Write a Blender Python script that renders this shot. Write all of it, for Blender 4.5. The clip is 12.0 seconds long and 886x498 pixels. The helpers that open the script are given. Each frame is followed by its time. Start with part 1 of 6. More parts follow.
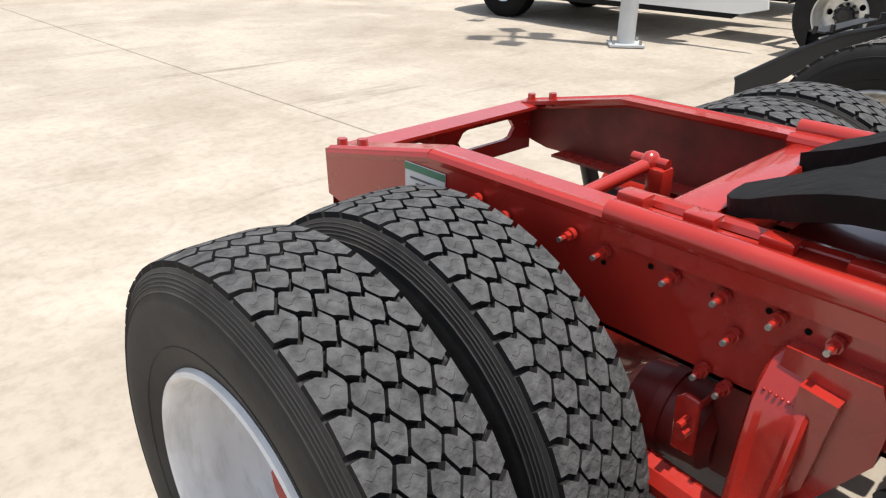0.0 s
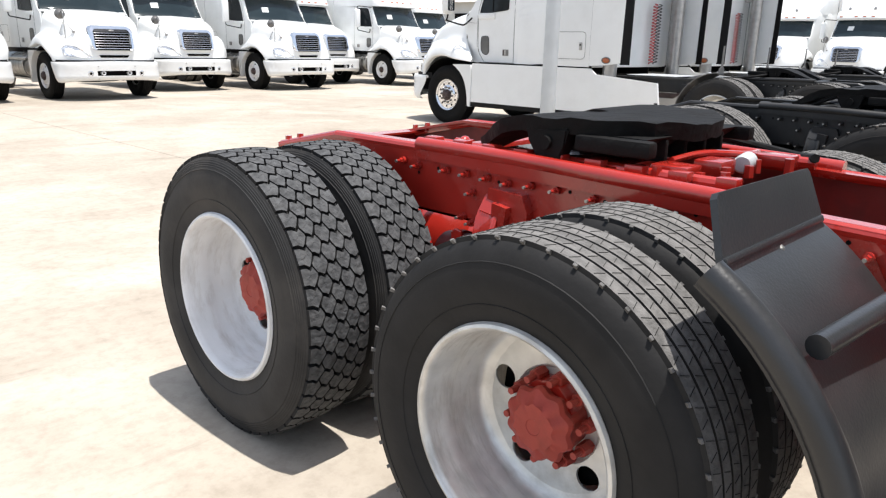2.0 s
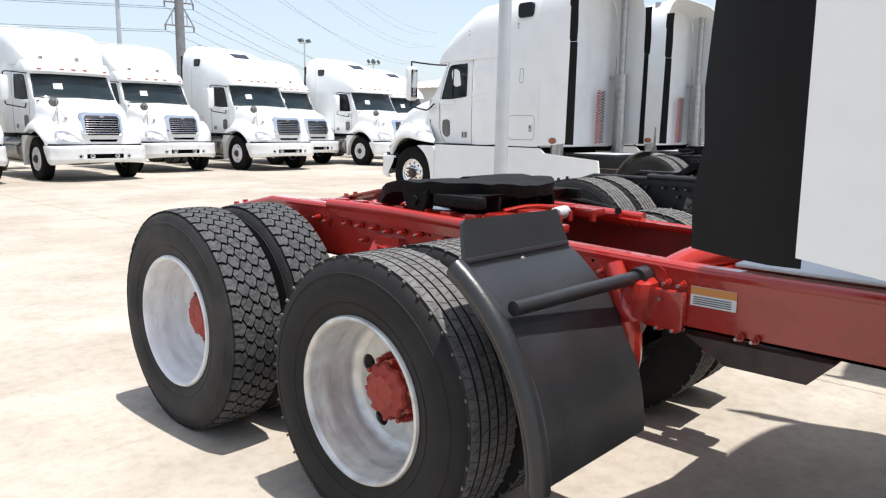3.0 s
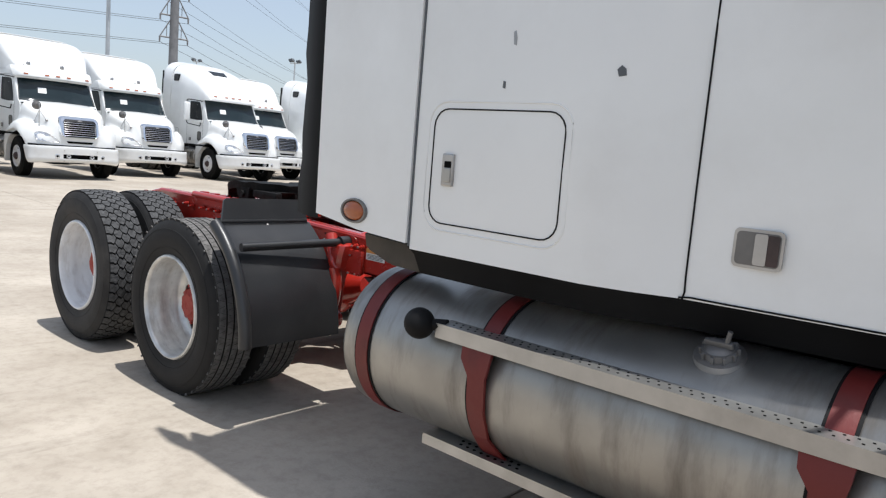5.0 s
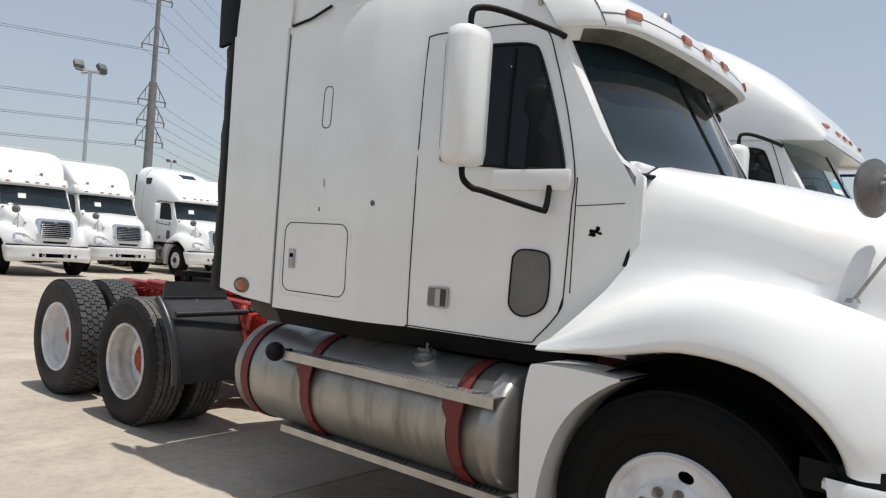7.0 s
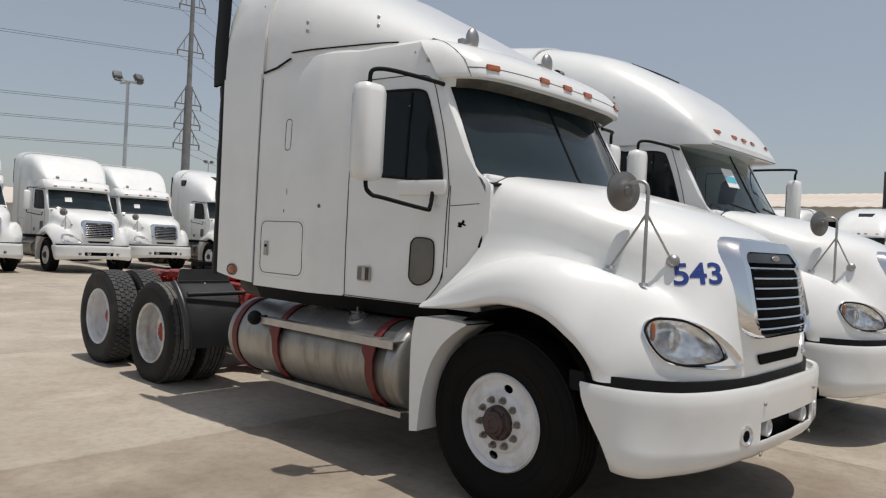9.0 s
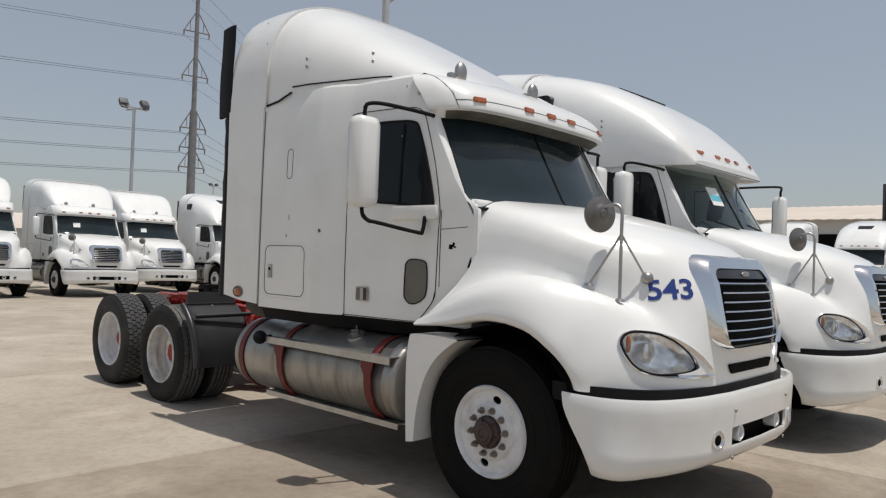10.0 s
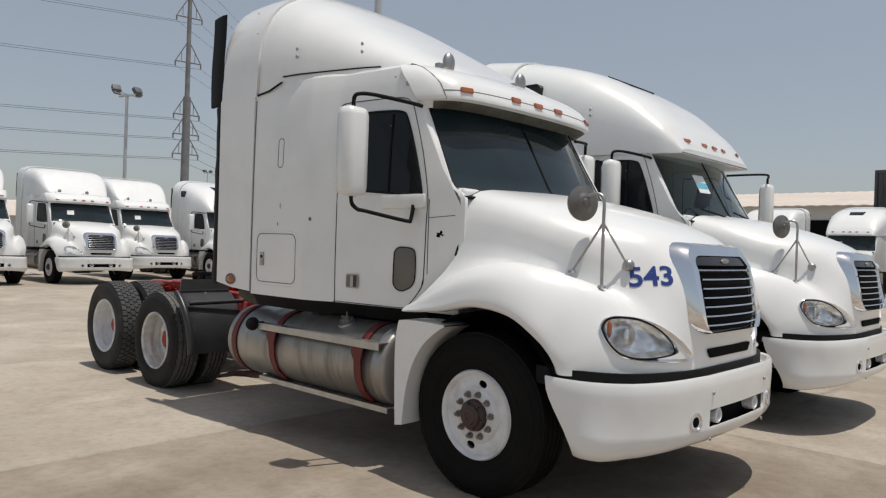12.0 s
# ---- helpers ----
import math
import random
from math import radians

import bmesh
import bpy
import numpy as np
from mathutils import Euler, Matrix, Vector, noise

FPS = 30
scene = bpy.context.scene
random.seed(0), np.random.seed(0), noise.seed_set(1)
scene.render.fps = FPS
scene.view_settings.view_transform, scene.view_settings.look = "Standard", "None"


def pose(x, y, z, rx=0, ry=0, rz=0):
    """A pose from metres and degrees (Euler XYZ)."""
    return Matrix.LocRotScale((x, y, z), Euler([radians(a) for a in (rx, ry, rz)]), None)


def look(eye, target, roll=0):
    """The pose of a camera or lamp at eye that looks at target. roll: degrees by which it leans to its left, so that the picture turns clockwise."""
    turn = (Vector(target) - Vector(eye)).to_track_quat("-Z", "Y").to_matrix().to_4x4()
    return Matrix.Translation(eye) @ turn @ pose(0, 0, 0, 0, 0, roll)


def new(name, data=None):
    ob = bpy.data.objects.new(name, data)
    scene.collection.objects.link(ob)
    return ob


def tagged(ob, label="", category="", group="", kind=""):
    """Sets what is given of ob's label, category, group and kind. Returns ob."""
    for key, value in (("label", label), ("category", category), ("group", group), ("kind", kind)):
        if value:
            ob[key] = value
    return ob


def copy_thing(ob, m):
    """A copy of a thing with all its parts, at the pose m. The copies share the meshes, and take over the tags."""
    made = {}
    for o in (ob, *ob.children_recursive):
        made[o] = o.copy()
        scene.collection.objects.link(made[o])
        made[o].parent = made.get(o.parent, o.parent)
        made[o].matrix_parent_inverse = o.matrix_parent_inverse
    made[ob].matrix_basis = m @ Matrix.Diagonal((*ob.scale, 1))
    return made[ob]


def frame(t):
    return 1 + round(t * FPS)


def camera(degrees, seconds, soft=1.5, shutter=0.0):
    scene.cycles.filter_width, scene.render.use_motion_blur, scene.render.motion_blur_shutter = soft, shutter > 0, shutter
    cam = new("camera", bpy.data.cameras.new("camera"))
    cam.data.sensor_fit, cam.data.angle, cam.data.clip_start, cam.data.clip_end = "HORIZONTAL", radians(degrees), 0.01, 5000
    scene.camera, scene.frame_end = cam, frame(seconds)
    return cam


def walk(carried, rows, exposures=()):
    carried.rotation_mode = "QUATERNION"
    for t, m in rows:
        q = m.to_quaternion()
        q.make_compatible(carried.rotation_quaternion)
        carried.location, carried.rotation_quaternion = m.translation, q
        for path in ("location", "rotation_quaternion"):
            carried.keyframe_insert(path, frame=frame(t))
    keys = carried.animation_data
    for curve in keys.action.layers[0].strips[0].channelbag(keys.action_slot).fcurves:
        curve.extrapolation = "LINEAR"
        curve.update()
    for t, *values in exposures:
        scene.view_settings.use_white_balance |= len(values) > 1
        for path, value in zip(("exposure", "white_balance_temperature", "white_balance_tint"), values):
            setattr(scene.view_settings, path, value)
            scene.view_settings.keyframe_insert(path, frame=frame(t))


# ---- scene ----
cam = camera(62.9, 12.0, soft=1.25)
PATH = [
    (0, (-1.527, 4.61, 1.516), (-0.271, 5.913, 0.664), 0.7),
    (0.5, (-1.702, 4.488, 1.441), (-0.555, 5.843, 0.521), 3.5),
    (1, (-1.838, 4.145, 1.376), (-0.7, 5.589, 0.588), 2.3),
    (1.5, (-2.089, 3.769, 1.351), (-0.832, 5.19, 0.717), 0.1),
    (2, (-2.299, 3.389, 1.36), (-0.905, 4.716, 0.816), 1.3),
    (2.5, (-2.459, 2.961, 1.388), (-0.99, 4.25, 0.961), 4.0),
    (2.7, (-2.523, 2.806, 1.379), (-1.037, 4.092, 1.008), 2.0),
    (4.3, (-2.891, 1.239, 1.408), (-1.635, 2.767, 1.115), 0.1),
    (4.5, (-2.925, 1.083, 1.424), (-1.573, 2.522, 1.107), 1.2),
    (5, (-3.04, 0.616, 1.426), (-1.558, 1.934, 1.168), 4.8),
    (5.5, (-3.264, 0.217, 1.441), (-1.745, 1.505, 1.263), 3.2),
    (6, (-3.435, -0.208, 1.469), (-1.998, 1.18, 1.382), 2.1),
    (6.5, (-3.572, -0.669, 1.469), (-2.083, 0.663, 1.379), 3.0),
    (6.7, (-3.657, -0.826, 1.474), (-2.126, 0.46, 1.463), 3.6),
    (8.3, (-4.288, -2.018, 1.507), (-2.827, -0.652, 1.552), 6.8),
    (8.5, (-4.32, -2.15, 1.516), (-2.857, -0.788, 1.573), 3.9),
    (9, (-4.302, -2.492, 1.49), (-2.842, -1.125, 1.47), 2.9),
    (9.5, (-4.336, -2.65, 1.504), (-2.89, -1.269, 1.501), 1.2),
    (10, (-4.465, -2.759, 1.512), (-3.016, -1.381, 1.542), 2.0),
    (10.5, (-4.529, -2.831, 1.521), (-3.085, -1.448, 1.55), 2.1),
    (11, (-4.513, -2.862, 1.521), (-3.062, -1.486, 1.51), 2.2),
    (11.5, (-4.509, -2.867, 1.522), (-3.057, -1.491, 1.515), 2.0),
    (12, (-4.504, -2.865, 1.523), (-3.045, -1.497, 1.516), 1.9),
]
EXPOSURES = [(0.0, 0.22, 6500, 10), (1.0, 0.32, 6450, 10), (2.5, 0.48, 6250, 10), (4.5, -0.05, 6150, 10), (5.5, 0.05, 6100, 9), (6.5, -0.13, 6350, 10), (8.5, -0.61, 6550, 10), (9.5, -0.65, 6600, 10), (12.0, -0.66, 6600, 10)]
walk(cam, [(t, look(eye, target, roll)) for t, eye, target, roll in PATH], EXPOSURES)
from mathutils.bvhtree import BVHTree

# ---- light ----
SUN_DIR = Vector((0.07, -0.18, 1.0)).normalized()
world = bpy.data.worlds.new("sky")
scene.world = world
world.use_nodes = True
wn = world.node_tree.nodes
wl = world.node_tree.links
sky = wn.new("ShaderNodeTexSky")
sky.sky_type = "NISHITA"
sky.sun_disc = False
sky.sun_elevation = math.asin(SUN_DIR.z)
sky.sun_rotation = math.atan2(SUN_DIR.x, SUN_DIR.y)
sky.air_density, sky.dust_density, sky.ozone_density = 1.0, 1.8, 1.0
haze = wn.new("ShaderNodeMixRGB")
haze.blend_type = "ADD"
haze.inputs[0].default_value = 1.0
haze.inputs[2].default_value = (3.75, 3.87, 3.95, 1)
wl.new(sky.outputs[0], haze.inputs[1])
wl.new(haze.outputs[0], wn["Background"].inputs[0])
wn["Background"].inputs[1].default_value = 0.085
sun = new("sun", bpy.data.lights.new("sun", "SUN"))
sun.data.energy, sun.data.angle, sun.data.color = 5.0, radians(0.6), (1.0, 0.95, 0.88)
sun.matrix_world = look(SUN_DIR * 60, (0, 0, 0))


# ---- materials ----
def material(name, colour, rough=0.5, metal=0.0, vary=0.12, scale=6.0, bump=0.0, bump_scale=60.0, coat=0.0, dirt=None, dirt_amount=0.0, dirt_scale=1.5, spec=0.5, per_object=0.0, world_space=False, stretch=None):
    m = bpy.data.materials.new(name)
    m.use_nodes = True
    n, l = m.node_tree.nodes, m.node_tree.links
    b = n["Principled BSDF"]
    b.inputs["Roughness"].default_value = rough
    b.inputs["Metallic"].default_value = metal
    b.inputs["Coat Weight"].default_value = coat
    b.inputs["Coat Roughness"].default_value = 0.06
    b.inputs["Specular IOR Level"].default_value = spec
    tc = n.new("ShaderNodeTexCoord")
    where = n.new("ShaderNodeNewGeometry").outputs["Position"] if world_space else tc.outputs["Object"]
    no = n.new("ShaderNodeTexNoise")
    no.inputs["Scale"].default_value, no.inputs["Detail"].default_value = scale, 6
    l.new(where, no.inputs["Vector"])
    ramp = n.new("ShaderNodeValToRGB")
    c = Vector(colour)
    ramp.color_ramp.elements[0].position, ramp.color_ramp.elements[1].position = 0.3, 0.7
    ramp.color_ramp.elements[0].color = (*(c * (1 - vary)), 1)
    ramp.color_ramp.elements[1].color = (*[min(1, v * (1 + vary)) for v in c], 1)
    l.new(no.outputs["Fac"], ramp.inputs["Fac"])
    col = ramp.outputs["Color"]
    if dirt is not None:
        dn = n.new("ShaderNodeTexNoise")
        dn.inputs["Scale"].default_value, dn.inputs["Detail"].default_value, dn.inputs["Roughness"].default_value = dirt_scale, 9, 0.65
        along = where
        if stretch:
            mp = n.new("ShaderNodeMapping")
            mp.inputs["Scale"].default_value = stretch
            l.new(where, mp.inputs["Vector"])
            along = mp.outputs[0]
        l.new(along, dn.inputs["Vector"])
        dr = n.new("ShaderNodeValToRGB")
        dr.color_ramp.elements[0].position, dr.color_ramp.elements[1].position = 0.48, 0.78
        l.new(dn.outputs["Fac"], dr.inputs["Fac"])
        mul = n.new("ShaderNodeMath")
        mul.operation = "MULTIPLY"
        mul.inputs[1].default_value = dirt_amount
        l.new(dr.outputs["Color"], mul.inputs[0])
        mix = n.new("ShaderNodeMixRGB")
        mix.inputs[2].default_value = (*dirt, 1)
        l.new(mul.outputs[0], mix.inputs[0])
        l.new(col, mix.inputs[1])
        col = mix.outputs[0]
        rr = n.new("ShaderNodeMapRange")
        rr.inputs["To Min"].default_value, rr.inputs["To Max"].default_value = rough, min(1, rough + 0.3)
        l.new(mul.outputs[0], rr.inputs["Value"])
        l.new(rr.outputs[0], b.inputs["Roughness"])
    if per_object:
        oi = n.new("ShaderNodeObjectInfo")
        hs = n.new("ShaderNodeHueSaturation")
        mr = n.new("ShaderNodeMapRange")
        mr.inputs["To Min"].default_value, mr.inputs["To Max"].default_value = 1 - per_object, 1 + per_object
        l.new(oi.outputs["Random"], mr.inputs["Value"])
        l.new(mr.outputs[0], hs.inputs["Value"])
        l.new(col, hs.inputs["Color"])
        col = hs.outputs["Color"]
    l.new(col, b.inputs["Base Color"])
    if bump:
        bn = n.new("ShaderNodeTexNoise")
        bn.inputs["Scale"].default_value, bn.inputs["Detail"].default_value = bump_scale, 5
        l.new(where, bn.inputs["Vector"])
        bp = n.new("ShaderNodeBump")
        bp.inputs["Strength"].default_value = bump
        bp.inputs["Distance"].default_value = 0.01
        l.new(bn.outputs["Fac"], bp.inputs["Height"])
        l.new(bp.outputs["Normal"], b.inputs["Normal"])
    return m


WHITE = material("white_truck_paint", (0.80, 0.81, 0.80), 0.28, vary=0.03, scale=2.0, bump=0.012, bump_scale=9, coat=0.5, dirt=(0.42, 0.40, 0.36), dirt_amount=0.16, dirt_scale=2.2)
WHITE_RIM = material("white_wheel_paint", (0.72, 0.73, 0.74), 0.35, vary=0.08, scale=9, dirt=(0.33, 0.29, 0.25), dirt_amount=0.6, dirt_scale=5, stretch=(6, 1.4, 1.4))
BARE_RIM = material("worn_bare_rim", (0.66, 0.655, 0.63), 0.34, metal=0.5, vary=0.15, scale=14, dirt=(0.30, 0.27, 0.23), dirt_amount=0.75, dirt_scale=5, stretch=(7, 1.3, 1.3))
RED = material("red_chassis_paint", (0.38, 0.022, 0.014), 0.20, vary=0.16, scale=5, bump=0.10, bump_scale=40, coat=0.6, dirt=(0.16, 0.022, 0.014), dirt_amount=0.6, dirt_scale=5)
# darker chassis red: grime, with the shade inside the frame put into the colour
RED_GRIME_SHADE = material("oily_red_paint", (0.17, 0.014, 0.010), 0.45, vary=0.3, scale=6, bump=0.15, bump_scale=30, dirt=(0.03, 0.012, 0.010), dirt_amount=0.85, dirt_scale=3.5)
RED_DULL = material("dull_red_paint", (0.32, 0.035, 0.022), 0.55, vary=0.2, scale=8, bump=0.1, dirt=(0.08, 0.03, 0.02), dirt_amount=0.6, dirt_scale=9)
BLACK_CHASSIS = material("black_chassis_paint", (0.009, 0.009, 0.0095), 0.45, vary=0.25, scale=6, bump=0.08, bump_scale=30, dirt=(0.05, 0.046, 0.04), dirt_amount=0.4, dirt_scale=4)
BLACK_PLASTIC = material("black_mudguard_plastic", (0.0185, 0.019, 0.0205), 0.34, vary=0.2, scale=4, bump=0.07, bump_scale=120, dirt=(0.045, 0.044, 0.044), dirt_amount=0.25, dirt_scale=6, spec=0.5)
RUBBER = material("tyre_rubber", (0.024, 0.0232, 0.023), 0.7, vary=0.25, scale=10, bump=0.10, bump_scale=90, dirt=(0.082, 0.074, 0.066), dirt_amount=0.8, dirt_scale=3.2, spec=0.3)
TREAD = material("dusty_tread_rubber", (0.068, 0.069, 0.071), 0.85, vary=0.45, scale=45, bump=0.7, bump_scale=60, dirt=(0.11, 0.109, 0.108), dirt_amount=0.75, dirt_scale=16, spec=0.25)
RUBBER_BLACK = material("black_steer_tyre_rubber", (0.006, 0.006, 0.006), 0.7, vary=0.2, scale=10, bump=0.08, bump_scale=90, dirt=(0.012, 0.011, 0.010), dirt_amount=0.5, dirt_scale=5, spec=0.14)
RUBBER_WORN = material("dark_worn_rubber", (0.0145, 0.014, 0.014), 0.7, vary=0.25, scale=10, bump=0.10, bump_scale=70, dirt=(0.034, 0.031, 0.028), dirt_amount=0.7, dirt_scale=3.2, spec=0.25)
GROOVE = material("tread_groove_rubber", (0.022, 0.0215, 0.0215), 0.9, vary=0.2, spec=0.15)
SEAL = material("black_rubber_seal", (0.006, 0.006, 0.0064), 0.65, vary=0.2, scale=8, spec=0.2)
GREASE = material("greased_steel_plate", (0.005, 0.0048, 0.0048), 0.68, vary=0.3, scale=7, bump=0.9, bump_scale=18, dirt=(0.015, 0.014, 0.013), dirt_amount=0.5, dirt_scale=9, spec=0.18)
CHROME = material("chrome", (0.80, 0.81, 0.83), 0.09, metal=1.0, vary=0.03)
STEEL = material("dull_steel", (0.42, 0.41, 0.40), 0.38, metal=0.9, vary=0.15, scale=12, bump=0.05)
ALU = material("brushed_aluminium_tank", (0.345, 0.335, 0.315), 0.38, metal=0.85, vary=0.14, scale=5, bump=0.05, bump_scale=30, dirt=(0.12, 0.098, 0.078), dirt_amount=0.75, dirt_scale=2.2, stretch=(4, 0.9, 0.9))
ALU_STEP = material("aluminium_tread_plate", (0.44, 0.435, 0.42), 0.34, metal=0.8, vary=0.1, scale=10, dirt=(0.30, 0.27, 0.23), dirt_amount=0.4, dirt_scale=8)
AMBER = material("amber_lens", (0.34, 0.088, 0.022), 0.2, vary=0.15, scale=20, coat=0.5)
# near-black, mostly for the dark of openings put into the colour
HOLE = material("dark_hole", (0.004, 0.004, 0.004), 0.8, vary=0.1, spec=0.08)
TINT = material("dark_cab_glass", (0.010, 0.013, 0.015), 0.04, vary=0.15, scale=1.5, spec=0.22)
SCREEN = material("windscreen_glass", (0.015, 0.026, 0.031), 0.05, vary=0.35, scale=0.9, spec=0.34, coat=0.0, dirt=(0.05, 0.058, 0.06), dirt_amount=0.5, dirt_scale=1.2)
VENT_GLASS = material("greyish_peep_window", (0.105, 0.103, 0.096), 0.12, vary=0.3, scale=3, coat=0.4)
PAPER = material("white_sticker_paper", (0.72, 0.73, 0.72), 0.6, vary=0.05)
INK_DARK = material("dark_printed_ink", (0.10, 0.11, 0.12), 0.6, vary=0.05)
INK_BLUE = material("blue_number_vinyl", (0.020, 0.045, 0.22), 0.35, vary=0.08)
INK_CYAN = material("cyan_printed_ink", (0.10, 0.42, 0.55), 0.5, vary=0.05)
INK_GREEN = material("green_printed_ink", (0.06, 0.22, 0.13), 0.5, vary=0.05)
INK_ORANGE = material("orange_printed_ink", (0.62, 0.27, 0.07), 0.5, vary=0.05)
LENS = bpy.data.materials.new("headlight_lens")
LENS.use_nodes = True
_b = LENS.node_tree.nodes["Principled BSDF"]
_b.inputs["Base Color"].default_value, _b.inputs["Roughness"].default_value = (0.92, 0.94, 0.95, 1), 0.05
_b.inputs["Transmission Weight"].default_value, _b.inputs["IOR"].default_value = 0.96, 1.06
CLEAR = bpy.data.materials.new("clear_windscreen_glass")
CLEAR.use_nodes = True
_b = CLEAR.node_tree.nodes["Principled BSDF"]
_b.inputs["Base Color"].default_value, _b.inputs["Roughness"].default_value = (0.62, 0.74, 0.74, 1), 0.03
_b.inputs["Transmission Weight"].default_value, _b.inputs["IOR"].default_value = 1.0, 1.18
SEAT = material("grey_seat_cloth", (0.16, 0.16, 0.17), 0.9, vary=0.25, scale=12)
LINER = material("pale_cab_lining", (0.34, 0.33, 0.31), 0.8, vary=0.12, scale=4)
DASH = material("dark_dashboard", (0.035, 0.036, 0.038), 0.6, vary=0.2, scale=8)
GALV = material("galvanised_pole_steel", (0.52, 0.54, 0.55), 0.45, metal=0.25, vary=0.08, scale=3)
CABLE = material("cable_sheath", (0.02, 0.02, 0.021), 0.6, vary=0.1)
REDHOSE = material("red_air_hose", (0.45, 0.03, 0.03), 0.45, vary=0.1)


# ---- mesh helpers ----
def part(name, bm, mat, parent=None, label="", smooth=None, at=None):
    """One mesh object under a thing or a part; smooth: the angle in degrees up to which edges are rounded."""
    bmesh.ops.recalc_face_normals(bm, faces=bm.faces)
    if smooth:
        lim = radians(smooth)
        for f in bm.faces:
            f.smooth = True
        for e in bm.edges:
            e.smooth = len(e.link_faces) == 2 and e.calc_face_angle(0) < lim
    me = bpy.data.meshes.new(name)
    bm.to_mesh(me)
    bm.free()
    for k in (mat if isinstance(mat, (list, tuple)) else [mat]):
        me.materials.append(k)
    ob = new(name, me)
    ob.parent = parent
    if at is not None:
        ob.matrix_basis = at
    if label:
        ob["label"] = label
    return ob


def again(ob, parent, m):
    """A part once more, with its sub-parts, on shared meshes."""
    o = ob.copy()
    scene.collection.objects.link(o)
    o.parent, o.matrix_basis = parent, m
    for c in ob.children:
        d = c.copy()
        scene.collection.objects.link(d)
        d.parent = o
    return o


def box(bm, c, s, bevel=0.0, rot=None, mat=0):
    r = bmesh.ops.create_cube(bm, size=1)
    m = Matrix.LocRotScale(Vector(c), Euler([radians(a) for a in rot]) if rot else None, Vector(s))
    bmesh.ops.transform(bm, matrix=m, verts=r["verts"])
    faces = list({f for v in r["verts"] for f in v.link_faces})
    for f in faces:
        f.material_index = mat
    if bevel:
        es = list({e for v in r["verts"] for e in v.link_edges})
        g = bmesh.ops.bevel(bm, geom=es, offset=bevel, segments=2, affect="EDGES", profile=0.6)
        for f in g["faces"]:
            f.material_index = mat


def cyl(bm, a, b, r, r2=None, seg=16, mat=0):
    a, b = Vector(a), Vector(b)
    d = b - a
    q = d.to_track_quat("Z", "Y").to_matrix().to_4x4()
    g = bmesh.ops.create_cone(bm, cap_ends=True, segments=seg, radius1=r, radius2=r if r2 is None else r2, depth=d.length, matrix=Matrix.Translation((a + b) / 2) @ q)
    for f in {f for v in g["verts"] for f in v.link_faces}:
        f.material_index = mat


def ball(bm, c, r, s=(1, 1, 1), seg=16, mat=0):
    g = bmesh.ops.create_uvsphere(bm, u_segments=seg, v_segments=max(6, seg // 2), radius=r, matrix=Matrix.Translation(c) @ Matrix.Diagonal((*s, 1)))
    for f in {f for v in g["verts"] for f in v.link_faces}:
        f.material_index = mat


def lathe(bm, prof, seg=48, mat=0, at=(0, 0, 0), closed=False):
    """Turns a profile of (x, radius) round the x axis."""
    rings = []
    for k in range(seg):
        a = 2 * math.pi * k / seg
        rings.append([bm.verts.new((at[0] + x, at[1] + r * math.cos(a), at[2] + r * math.sin(a))) for x, r in prof])
    n = len(prof)
    for k in range(seg):
        p, q = rings[k], rings[(k + 1) % seg]
        for i in range(n if closed else n - 1):
            j = (i + 1) % n
            f = bm.faces.new((p[i], p[j], q[j], q[i]))
            f.material_index = mat


def tube(bm, pts, r, seg=10, mat=0, close=True):
    pts = [Vector(p) for p in pts]
    rings = []
    up = Vector((0.123, 0.211, 0.97))
    for i, p in enumerate(pts):
        d = (pts[min(i + 1, len(pts) - 1)] - pts[max(i - 1, 0)]).normalized()
        u = d.cross(up).normalized()
        v = d.cross(u)
        rings.append([bm.verts.new(p + r * (math.cos(2 * math.pi * k / seg) * u + math.sin(2 * math.pi * k / seg) * v)) for k in range(seg)])
    for a, b in zip(rings, rings[1:]):
        for k in range(seg):
            f = bm.faces.new((a[k], a[(k + 1) % seg], b[(k + 1) % seg], b[k]))
            f.material_index = mat
    if close:
        for g in (rings[0], rings[-1]):
            bm.faces.new(g).material_index = mat


def prism(bm, pts, normal_axis, lo, hi, mat=0):
    """A flat outline in the two other axes, given a thickness from lo to hi along an axis."""
    def put(p, h):
        q = list(p)
        q.insert("xyz".index(normal_axis), h)
        return bm.verts.new(q)
    A, B = [put(p, lo) for p in pts], [put(p, hi) for p in pts]
    fs = [bm.faces.new(A), bm.faces.new(B[::-1])]
    for i in range(len(pts)):
        j = (i + 1) % len(pts)
        fs.append(bm.faces.new((A[i], B[i], B[j], A[j])))
    for f in fs:
        f.material_index = mat


def rounded(x0, z0, x1, z1, r, n=5):
    out = []
    for cx, cz, a0 in ((x1 - r, z1 - r, 0), (x0 + r, z1 - r, 90), (x0 + r, z0 + r, 180), (x1 - r, z0 + r, 270)):
        out += [(cx + r * math.cos(radians(a0 + 90 * k / n)), cz + r * math.sin(radians(a0 + 90 * k / n))) for k in range(n + 1)]
    return out


def spline(pts, n):
    """A smooth curve through the points, n steps to each piece."""
    P = [Vector(p) for p in pts]
    out = []
    for i in range(len(P) - 1):
        a, b, c, d = P[max(i - 1, 0)], P[i], P[i + 1], P[min(i + 2, len(P) - 1)]
        for k in range(n):
            t = k / n
            out.append(0.5 * ((2 * b) + (c - a) * t + (2 * a - 5 * b + 4 * c - d) * t * t + (3 * b - a - 3 * c + d) * t ** 3))
    out.append(P[-1])
    return out


